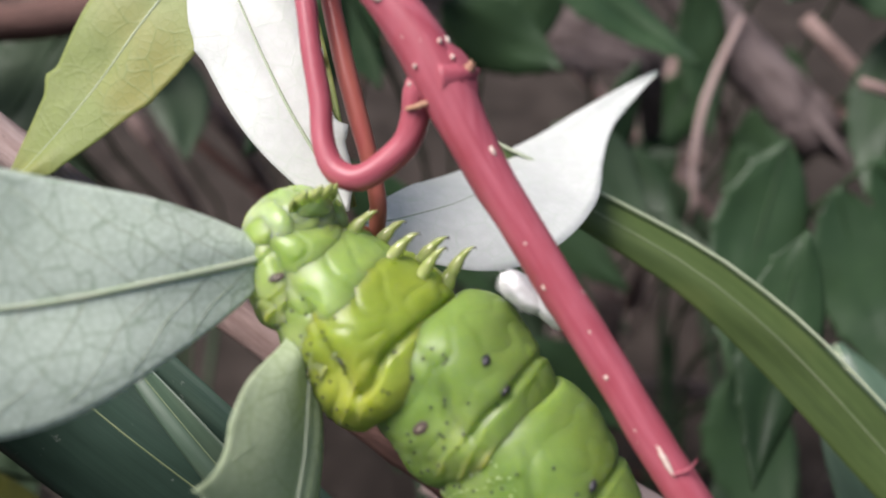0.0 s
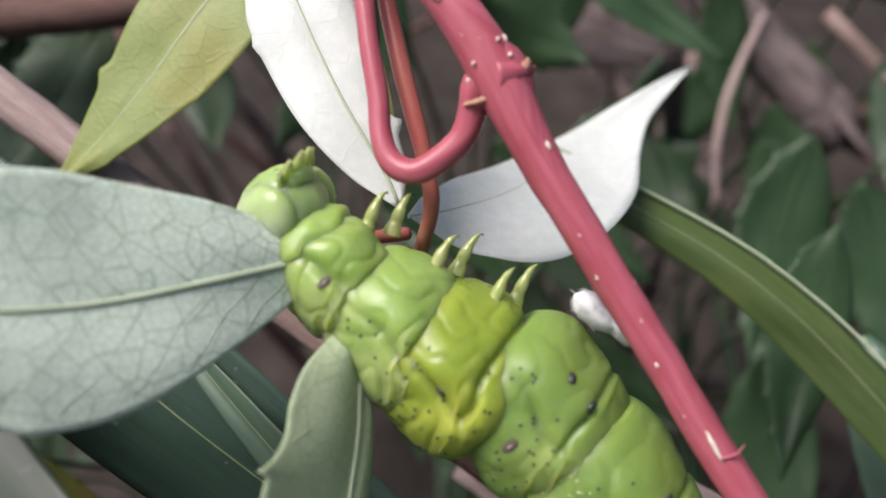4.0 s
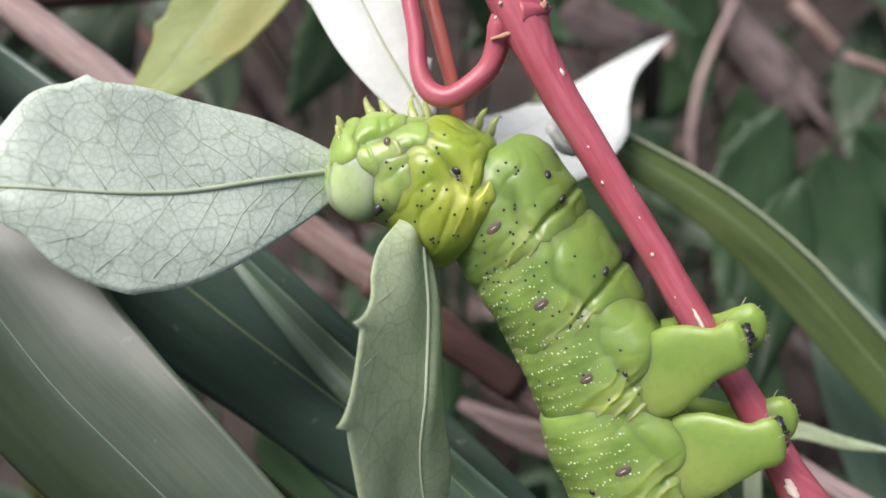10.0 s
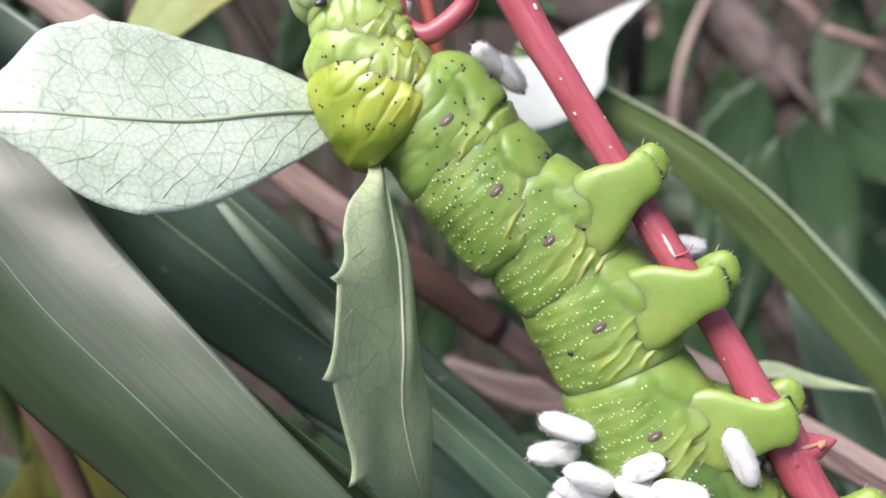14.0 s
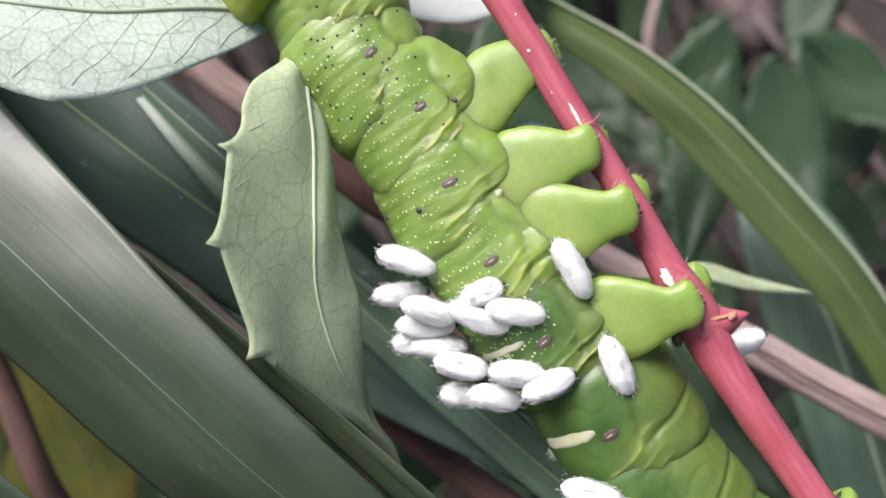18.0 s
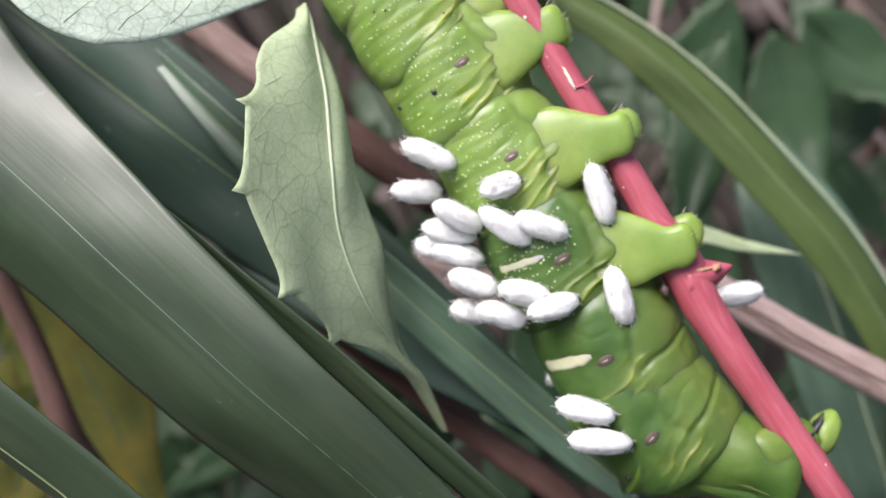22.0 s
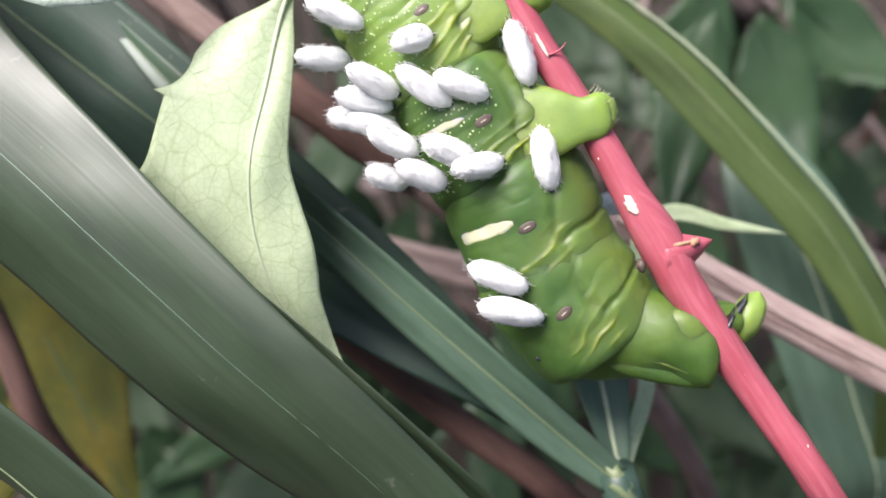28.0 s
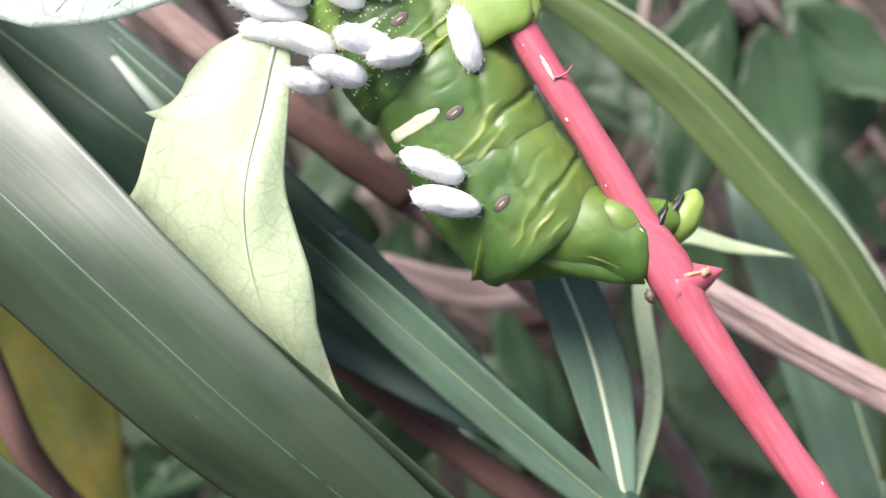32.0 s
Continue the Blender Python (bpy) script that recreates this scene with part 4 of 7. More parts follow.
class Ring:
    """The shape of one body segment: x along the body to the tail, z to the belly, y away from the lens."""

    def __init__(self, r, half, seed, ripple=0.05, lobes=0.7, front=1.0, belly=0.90, leg=None, crease=0.46, pucker=0.06, blunt=0.10):
        self.pucker, self.blunt = pucker, blunt
        self.belly, self.leg, self.crease = belly, leg, crease
        self.r, self.half, self.seed, self.ripple, self.lobes, self.front = r, half, seed, ripple, lobes, front

    def crumple(self, x, zz):
        """The fan of sharp skin folds behind the breathing pore: how deep it is here, and how near to the crest of a fold."""
        sd, u = self.seed, x / self.half
        lean = x + 0.42 * zz + 0.55 * noise.noise(Vector((x * 0.45, zz * 0.4, sd * 1.7)))
        m = ease(lean, 0.9, 1.8) * ease(zz, -2.4, -0.8) * (1 - ease(zz, 2.0, 3.4)) * (1 - ease(abs(u), 0.72, 0.95))
        m *= 0.25 + 1.1 * max(0.0, 0.45 + noise.noise(Vector((x * 0.9, zz * 0.55, sd * 4.1))))
        k = 1 - abs(math.sin(math.pi * lean / 1.15 + 1.1 * noise.noise(Vector((x * 0.7, zz * 0.5, sd)))))
        return m, k

    def at(self, x, g):
        """The surface at x, g radians round from the belly by the near side."""
        u, sd = x / self.half, self.seed
        d = Vector((0, -math.sin(g), math.cos(g)))
        r = self.r * (1 - 0.03 * u * u - self.blunt * abs(u) ** (8 if self.blunt < 0.15 else 5)) * (self.front + (1 - self.front) * (u + 1) / 2)
        zz = d.z * self.r
        calm = 1 - abs(u) ** 5
        # ring grooves of the back
        q = (x + 0.10 * noise.noise(Vector((d.y * 2.0, d.z * 2.0, sd)))) / 0.98
        q -= math.floor(q + 0.5)
        r -= self.ripple * 1.7 * bell(q, 0.0, 0.20) * (1 - ease(zz, -1.2, 0.8)) * calm
        # sharp folds of the flank
        m, k = self.crumple(x, zz)
        r += self.crease * m * (k ** 3.5 - 0.30)
        # the swollen pads under the flank, parted from it by a winding groove
        line = 2.3 + 0.35 * math.sin(x * 0.9 + sd) + 0.5 * noise.noise(Vector((x * 0.5, sd, 0)))
        r += self.lobes * calm * (0.62 * bell(zz, 3.9, 1.5) * bell(x, -0.6, 2.6) - 0.42 * bell(zz, line, 0.34) * (0.4 + 0.6 * bell(x, 0.3, 2.2)))
        r -= self.lobes * 0.40 * bell(x + 0.28 * zz, 2.5 + 0.4 * noise.noise(Vector((zz * 0.5, sd, 3))), 0.26) * ease(zz, 1.2, 2.6)
        r += self.lobes * 0.30 * noise.noise(Vector((x * 0.42 + sd, d.y * 1.3, d.z * 1.7 + sd)))
        r += 0.05 * noise.noise(Vector((x * 1.0, d.y * 3.0 + sd, d.z * 3.0)))
        k = 1 - min(1.0, abs(noise.noise(Vector((x * 0.55 + 0.12 * zz, d.y * 2.4 + sd, zz * 0.40)))) * 3.4)
        r -= self.pucker * k * k * ease(zz, -4.5, -2.5) * calm
        if self.leg is not None:
            e = g if g < math.pi else g - 2 * math.pi
            r += 1.3 * math.exp(-abs((e - 0.66) / 0.40) ** 1.7) * math.exp(-abs((x - self.leg) / 2.6) ** 1.7)
        return Vector((x, d.y * r * 0.96, d.z * r * (1 + (self.belly - 1) * max(0.0, d.z))))

    def near(self, x, z):
        """The point of the near side with that z."""
        lo, hi = 0.0, math.pi
        for _ in range(24):
            g = (lo + hi) / 2
            lo, hi = (g, hi) if self.at(x, g).z > z else (lo, g)
        p = self.at(x, g)
        q = self.at(x + 0.1, g) - p
        w = self.at(x, g + 0.02) - p
        return p, (w.cross(q)).normalized() * -1, g

    def mesh(self, rows=96, seg=150):
        bm = bmesh.new()
        layer = bm.verts.layers.float.new("yellow_skin")
        vs = skin_rings(bm, [[self.at(-self.half + 2 * self.half * i / (rows - 1), 2 * math.pi * j / seg) for j in range(seg)] for i in range(rows)])
        # the folds hold yellow skin
        for i, row in enumerate(vs):
            x = -self.half + 2 * self.half * i / (rows - 1)
            for j, v in enumerate(row):
                m, k = self.crumple(x, math.cos(2 * math.pi * j / seg) * self.r)
                v[layer] = m * (0.22 + 0.78 * k * k)
        return bm


def face_out(n):
    """Turns z onto the way n, with x as near to the body's axis as may be."""
    x = Vector((1, 0, 0))
    x = (x - n * x.dot(n)).normalized()
    return Matrix((x, n.cross(x), n)).transposed()


def patch(ring, x, z, rx, rz, th, turn=0.0, bm=None, u=10, v=6):
    """A flat oval that sits on the skin."""
    p, n, g = ring.near(x, z)
    if n.y > 0:
        n = -n
    m = face_out(n) @ Matrix.Rotation(radians(turn), 3, "Z")
    bm = bm or bmesh.new()
    res = bmesh.ops.create_uvsphere(bm, u_segments=u, v_segments=v, radius=1.0)
    for w in res["verts"]:
        w.co = (m @ Vector((w.co.x * rx, w.co.y * rz, w.co.z * th)) + p) * MM
    return bm


def spiracle(seg, ring, x=0.0, z=0.0, size=1.0):
    s = part("spiracle", patch(ring, x, z, 0.33 * size, 0.62 * size, 0.07, 6, None, 16, 10), BROWN_OVAL, seg, "dark brown oval breathing pore")
    part("slit", patch(ring, x, z, 0.06 * size, 0.38 * size, 0.09, 6, None, 8, 6), SLIT, s)
    return s


def dots(seg, ring, count, seed, name="bristle_dot", material=BLACK, size=0.11):
    r = random.Random(seed)
    bm = bmesh.new()
    for _ in range(count):
        patch(ring, r.uniform(-0.75, 0.75) * ring.half, r.uniform(-0.8, 0.75) * ring.r, size, size, size * 0.8, 0, bm, 6, 4)
    part(name, bm, material, seg)


def granules(seg, ring, seed):
    """Rows of pale grains between the ring grooves of the back."""
    r = random.Random(seed)
    bm = bmesh.new()
    for k in range(-4, 4):
        for i in range(22):
            x = (k + 0.5) * 0.98 + r.uniform(-0.20, 0.20)
            if abs(x) > 0.88 * ring.half or r.random() < 0.18:
                continue
            z = ring.r * (0.22 - 1.2 * (i + r.uniform(-0.35, 0.35)) / 22)
            if z < -0.97 * ring.r or (x > 0.6 and z > -1.2):
                continue
            s = r.choice((0.045, 0.06, 0.075, 0.095))
            patch(ring, x, z, s, s, s * 0.5, 0, bm, 6, 4)
    part("skin_grain", bm, GRANULE, seg, "pale grains on the skin")["kind"] = "stuff"


def proleg(seg, side=-1, lean=2.0):
    """A fleshy clasping leg: a broad flap from the flank that narrows to a rounded foot, and its dark hooks; lean: how far the foot reaches back."""
    if side < 0:
        rows = [(0.4, -3.4, -0.6, 1.2, 0.3), (0.45, -3.8, 1.2, 2.4, 0.7), (0.5, -4.15, 2.7, 2.9, 0.86), (0.66, -4.5, 4.1, 2.85, 0.84), (0.8, -4.85, 5.2, 2.4, 0.74), (0.92, -5.1, 6.1, 1.9, 0.68), (1.0, -5.25, 6.9, 1.6, 0.68), (1.06, -5.3, 7.6, 1.62, 0.76), (1.06, -5.3, 8.2, 1.55, 0.78), (1.05, -5.25, 8.65, 1.25, 0.66), (1.03, -5.2, 8.9, 0.6, 0.4)]
        pad, foot = (0.7, -4.1, 9.0), 9.0
    else:
        rows = [(0.5, 1.6, 3.2, 2.4, 1.2), (0.7, 1.0, 4.8, 2.1, 1.3), (0.9, 0.0, 6.4, 1.7, 1.1), (1.0, -1.2, 8.0, 1.5, 1.0), (1.0, -1.6, 9.3, 1.55, 0.95), (1.0, -1.7, 10.3, 1.35, 0.8), (1.0, -1.7, 10.9, 0.5, 0.3)]
        pad, foot = (0.6, -2.5, 9.3), 10.4
    rings = []
    n = 26
    for x, y, z, a, b in spline(rows, 40):
        x = x * lean + 0.3
        z += 0.5 * ease(z, 3.0, 7.0) if side < 0 else 0.0
        ring = []
        for j in range(n):
            g = 2 * math.pi * j / n
            c, q = math.cos(g), math.sin(g)
            # the back edge runs lower than the front edge, and the rim is a little thicker than the middle
            w = 1 + 0.06 * noise.noise(Vector((x + c, z * 0.6, q)))
            ring.append(Vector((x + a * c * w, y + b * q * w * (0.82 + 0.18 * c * c), z - a * c * 0.34 * (1 - 0.5 * ease(z, 6, 8.6)))))
        rings.append(ring)
    bm = bmesh.new()
    skin_rings(bm, rings)
    leg = part("proleg", bm, SKIN_LEG, seg, "translucent yellow-green clasping leg")
    hooks = part("hook_pad", blob(0.75, 0.55, 0.42, (lean + pad[0], pad[1], pad[2]), (0, 30, 0), 18, 12, 0.5), BLACK, leg, "black hooks gripping the stem")
    r = random.Random(side + 5)
    bm = bmesh.new()
    for k in range(9):
        p = Vector((lean + pad[0] + r.uniform(-0.7, 0.7), pad[1] + r.uniform(-0.4, 0.3), pad[2] + r.uniform(-0.2, 0.2)))
        tube([(*p, 0.10), (*(p + Vector((0.12, 0.05, 0.28))), 0.07), (*(p + Vector((0.02, 0.2, 0.48))), 0.02)], 6, 5, 0, (0, 0, 0), 1.0, bm)
    part("hook", bm, BLACK, hooks)["kind"] = "stuff"
    bm = bmesh.new()
    for k in range(26):
        a = r.uniform(-1.3, 1.3)
        p = Vector((lean + 1.3 * math.sin(a), -5.4 + r.uniform(-0.6, 0.6) if side < 0 else -1.7, foot - 0.9 + 0.9 * math.cos(a)))
        q = p + Vector((0.35 * math.sin(a) + r.uniform(-0.15, 0.15), r.uniform(-0.4, 0.1), r.uniform(0.45, 0.75)))
        tube([(*p, 0.014), (*((p + q) / 2), 0.011), (*q, 0.005)], 4, 4, 0, (0, 0, 0), 1.0, bm)
    part("bristle", bm, SLIT, leg, "fine pale bristles")["kind"] = "stuff"
    return leg


def true_leg(seg, x, y, z, lean):
    """A jointed glassy leg with a sharp claw."""
    d = Vector((lean, 0.75, 1.0)).normalized()
    p = Vector((x, y, z - 0.4))
    rows = ((0.0, 0.0, 0.62), (0.6, 0.0, 0.50), (0.9, 0.0, 0.39), (1.3, 0.02, 0.41), (1.8, 0.05, 0.34), (2.1, 0.08, 0.25), (2.5, 0.16, 0.22), (2.9, 0.30, 0.12), (3.2, 0.46, 0.03))
    leg = part("leg", tube([(*(p + d * a + Vector((b, 0, 0))), r) for a, b, r in rows], 34, 12), CLAW, seg, "glassy yellow-green leg")
    part("claw", tube([(*(p + d * 3.0 + Vector((0.36, 0, 0))), 0.08), (*(p + d * 3.25 + Vector((0.52, 0, -0.05))), 0.05), (*(p + d * 3.3 + Vector((0.7, 0, -0.2))), 0.02)], 8, 6), BROWN_OVAL, leg)


def cocoon(seg, ring, x, z, length, angle, y=None, fat=1.0, turn=0.0, drop=0.0):
    """A spindle of white silk glued to the skin by its darker end."""
    if y is None:
        y = -ring.r * 0.97 * math.sqrt(max(0.06, 1 - (z / (ring.r + 1.6)) ** 2)) - 0.35
    half, w = length / 2 * 1.05, 0.93 * fat
    sd = x * 3.1 + z * 1.7
    rows, n = [], 15
    a = radians(angle)
    d = Vector((math.cos(a), 0.22, math.sin(a))).normalized()
    for i in range(n):
        u = -1 + 2 * i / (n - 1)
        p = Vector((x, y, z)) + d * (u * half)
        rows.append((*p, max(0.04, w * (1 - abs(u) ** 2.6) ** 0.62)))
    settle = Matrix.Rotation(radians(-turn), 4, "X") @ Matrix.Translation((0, 0, -drop * MM))
    bm = tube(rows, 34, 22, 0.22, seed=sd)
    bm.transform(settle)
    c = part("cocoon", bm, SILK, seg, "white woolly silk cocoon")
    e = Vector((x, y, z)) + d * half * 0.97
    bm = blob(0.2, 0.2, 0.2, e, (0, 0, 0), 8, 6, 0.4, sd)
    bm.transform(settle)
    part("cap", bm, BLACK, c, "dark end of the cocoon")
    bm = bmesh.new()
    r = random.Random(int(sd * 100))
    for k in range(130):
        u = r.uniform(-0.97, 0.97)
        g = r.uniform(0, 6.28)
        side = Vector((-d.z, 0, d.x)) * math.cos(g) + Vector((0, 1, 0)) * math.sin(g)
        p = Vector((x, y, z)) + d * (u * half) + side * w * (1 - abs(u) ** 2.6) ** 0.62
        q = p + side * r.uniform(0.06, 0.22) + d * r.uniform(-0.5, 0.5)
        tube([(*(p - d * 0.2), 0.02), (*q, 0.018), (*(p + d * 0.25), 0.016)], 5, 3, 0, (0, 0, 0), 1.0, bm)
    bm.transform(settle)
    part("loose_silk", bm, SILK, c, "stray silk threads")["kind"] = "stuff"
    return c


SEGMENTS = {}


def body_segment(key, r, half, material, seed, label="", ripple=0.05, lobes=0.7, front=1.0, belly=0.90, leg=None, crease=0.46, pucker=0.06, blunt=0.10):
    ring = Ring(r, half, seed, ripple, lobes, front, belly, leg, crease, pucker, blunt)
    ob = part("body_segment", ring.mesh(), material, caterpillar, label)
    SEGMENTS[key] = (ob, ring)
    return ob, ring


# head: a pale capsule with two cheeks, dark eye spots and mouthparts
bm = blob(2.6, 2.8, 3.1, (-0.1, 0, -0.3), (0, 0, 0), 40, 28, 0.05, 2.0)
for v in bm.verts:
    groove = math.exp(-((v.co.y / MM) / 0.3) ** 2)
    v.co.x += 0.35 * MM * groove
head = part("head", bm, HEAD, caterpillar, "smooth pale green head with whitish bands")
for s in (-1, 1):
    part("cheek", blob(2.1, 1.3, 2.65, (-0.1, s * 1.75, -0.3), (0, 0, s * 8), 28, 20), HEAD, head)
    part("eye_spot", blob(0.3, 0.2, 0.45, (1.4, s * 2.75, -1.9), (0, 20, 0), 12, 8, 0.4), BLACK, head, "cluster of black eyes")
    part("jaw", blob(0.45, 0.55, 0.5, (-1.2, s * 0.6, 2.2), (0, 20, 0), 12, 8, 0.3), BROWN_OVAL, head, "brown jaw")
    part("feeler", tube([(-0.9, s * 1.3, 2.1, 0.25), (-1.2, s * 1.5, 2.7, 0.18), (-1.4, s * 1.5, 3.1, 0.06)], 10, 8), CLAW, head)
for k, (y, z, h) in enumerate(((-0.9, 2.2, 1.4), (-0.3, 2.5, 1.7), (0.4, 2.5, 1.5), (1.0, 2.2, 1.3))):
    part("palp", tube([(-0.9, y, z - 0.3, 0.42), (-1.2, y * 1.1, z + 0.4, 0.36), (-1.5, y * 1.15, z + h, 0.2), (-1.65, y * 1.15, z + h + 0.25, 0.05)], 14, 10, 0.2), CLAW, head, "glassy whitish mouthpart")
part("lip", blob(0.9, 1.3, 1.0, (-0.9, 0, 2.3), (0, 10, 0), 14, 10, 0.2), HEAD, head)
SEGMENTS["H"] = (head, None)

for key, r, half, mat, sd, fr in (("T1", 3.7, 3.0, SKIN_PALE, 1, 0.92), ("T2", 4.7, 4.0, SKIN_PALE, 2, 0.86), ("T3", 5.5, 4.0, SKIN_YELLOW, 3, 0.92)):
    ob, ring = body_segment(key, r, half, mat, sd, "", 0.012, 0.95, fr, crease=0.30, pucker=0.13, blunt=0.34 if key == "T1" else 0.20)
    if key != "T1":
        dots(ob, ring, 16 if key == "T2" else 36, sd * 7)
    for s in (-1, 1):
        true_leg(ob, -0.3 + 0.5 * s, 2.7 + s * 0.9, r * 0.76, -0.75 if key == "T1" else -0.5)
spiracle(*SEGMENTS["T1"], 0.0, 2.0, 0.8)
part("neck_fold", blob(2.0, 3.1, 3.0, (-2.4, 0, 0.2), (0, 0, 0), 36, 24, 0.10, 5.0), SKIN_PALE, SEGMENTS["T1"][0])
ob, ring = SEGMENTS["T3"]
part("black_mark", patch(ring, 0.0, 2.2, 0.40, 0.3, 0.14, 20), BLACK, ob, "small black bristly mark")

LEGS = {}
LEAN = {3: -0.5, 4: 1.1, 5: 2.8, 6: 3.6}
for i in range(1, 9):
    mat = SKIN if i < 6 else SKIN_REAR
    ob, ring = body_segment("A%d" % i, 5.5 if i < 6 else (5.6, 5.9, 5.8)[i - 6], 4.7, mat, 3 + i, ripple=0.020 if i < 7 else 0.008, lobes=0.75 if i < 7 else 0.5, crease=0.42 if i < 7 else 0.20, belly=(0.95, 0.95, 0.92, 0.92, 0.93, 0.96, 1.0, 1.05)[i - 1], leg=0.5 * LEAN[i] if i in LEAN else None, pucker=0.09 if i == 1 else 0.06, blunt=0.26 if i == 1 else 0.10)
    spiracle(ob, ring, 0.0, 0.0, 1.0 if i < 6 else 1.15)
    if i <= 3:
        dots(ob, ring, 30 if i < 3 else 12, 40 + i)
    if 2 <= i <= 6:
        granules(ob, ring, 60 + i)
    if i in LEAN:
        LEGS[i] = [proleg(ob, s, LEAN[i]) for s in (-1, 1)]
ob, ring = SEGMENTS["A4"]
for x, z in ((0.9, -2.8), (0.2, -5.2)):
    part("black_mark", patch(ring, x, z, 0.26, 0.22, 0.14, 20), BLACK, ob, "small black bristly mark")
ob, ring = SEGMENTS["A3"]
part("black_mark", patch(ring, 0.8, 2.4, 0.26, 0.18, 0.14, 20), BLACK, ob, "small black bristly mark")
for key, x, z in (("A1", -1.0, 4.7), ("A1", 1.0, 4.6), ("A2", 0.5, 4.5)):
    ob, ring = SEGMENTS[key]
    part("black_mark", patch(ring, x, z, 0.26, 0.42, 0.2, 30), BLACK, ob, "small black bristly mark")
for key, x0, z0, z1, wd in (("A7", -0.9, -4.9, -0.8, 0.62), ("A6", -1.0, -4.6, -1.2, 0.36)):
    ob, ring = SEGMENTS[key]
    bm = bmesh.new()
    rows = []
    for a in range(25):
        f = a / 24
        w = wd * min(1.0, 2 * f + 0.7, 3 * (1 - f) + 0.4) * (1 + 0.18 * noise.noise(Vector((f * 7, 1.5, 0))))
        line = []
        for b in range(9):
            c = b / 4 - 1
            p, n, g = ring.near(x0 + 0.25 * f + w * c + 0.10 * noise.noise(Vector((f * 6, c, 4))), z0 + (z1 - z0) * f)
            n = -n if n.y > 0 else n
            line.append(bm.verts.new((p + n * (0.05 - 0.16 * c ** 4)) * MM))
        rows.append(line)
    for a in range(24):
        for b in range(8):
            bm.faces.new((rows[a][b], rows[a][b + 1], rows[a + 1][b + 1], rows[a + 1][b]))
    part("stripe", bm, CREAM, ob, "cream side stripe")

# tail: blunt hind end with the last pair of clasping legs and its plate
rows = [(-5.2, 0, -0.4, 4.9, 4.5), (-3.0, -0.2, -0.2, 4.7, 4.4), (-1.0, -0.6, -0.2, 4.3, 4.0), (1.0, -1.3, -0.2, 3.8, 3.5), (3.0, -2.2, -0.25, 3.3, 2.9), (4.6, -2.9, -0.5, 3.05, 2.35), (5.7, -3.4, -0.65, 2.85, 1.9), (6.4, -3.7, -0.75, 2.65, 1.4), (6.85, -3.9, -0.8, 2.1, 0.9), (7.05, -3.95, -0.8, 0.9, 0.35)]
rings = []
for x, y, z, a, b in spline(rows, 60):
    ring = []
    for j in range(80):
        g = 2 * math.pi * j / 80
        k = 1 - min(1.0, abs(noise.noise(Vector((x * 0.5, math.sin(g) * 2.4, math.cos(g) * 2.4)))) * 3.0)
        w = 1 + 0.05 * noise.noise(Vector((x * 0.4, math.sin(g) * 1.6, math.cos(g) * 1.6))) - 0.018 * k * k
        ring.append(Vector((x, y + b * math.sin(g) * w, z + a * math.cos(g) * w)))
    rings.append(ring)
bm = bmesh.new()
skin_rings(bm, rings)
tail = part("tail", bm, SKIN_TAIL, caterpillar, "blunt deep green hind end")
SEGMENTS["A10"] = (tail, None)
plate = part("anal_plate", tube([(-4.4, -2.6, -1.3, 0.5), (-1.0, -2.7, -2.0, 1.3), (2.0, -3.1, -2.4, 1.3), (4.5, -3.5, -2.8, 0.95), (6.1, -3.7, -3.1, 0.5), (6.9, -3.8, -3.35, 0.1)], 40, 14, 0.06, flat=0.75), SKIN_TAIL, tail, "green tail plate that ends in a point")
part("ridge", tube([(-4.4, -4.3, -0.8, 0.04), (-2.0, -4.25, -1.1, 0.13), (1.0, -4.3, -1.75, 0.17), (3.6, -4.45, -2.2, 0.16), (5.4, -4.5, -2.6, 0.14), (6.6, -4.3, -3.0, 0.05)], 40, 10, 0.3, flat=0.7), FOLD, plate, "pale yellow edge of the tail plate")
foot = part("proleg", blob(2.4, 1.15, 1.95, (4.75, -4.0, 0.55), (0, 10, 0), 32, 24, 0.06), SKIN_EDGE, tail, "rounded hind clasping leg")
part("hook_pad", blob(0.28, 0.7, 1.5, (7.15, -4.05, 1.0), (0, 12, 0), 16, 12, 0.4), BLACK, foot, "black hooks gripping the stem")
foot = part("proleg", blob(1.25, 1.3, 2.2, (9.8, -0.2, 1.9), (0, 18, 0), 28, 20, 0.06), SKIN_LEG, tail, "rounded hind clasping leg")
part("hook_pad", blob(0.34, 0.55, 1.55, (8.75, -0.9, 2.1), (0, 20, 0), 16, 12, 0.4), BLACK, foot, "black hooks gripping the stem")
part("proleg", blob(3.0, 1.5, 1.7, (7.0, -0.5, 1.2), (0, -10, 0), 18, 12, 0.06), SKIN_EDGE, tail)
part("black_mark", patch(SEGMENTS["A8"][1], 1.8, -4.0, 0.26, 0.22, 0.14, 20), BLACK, SEGMENTS["A8"][0])

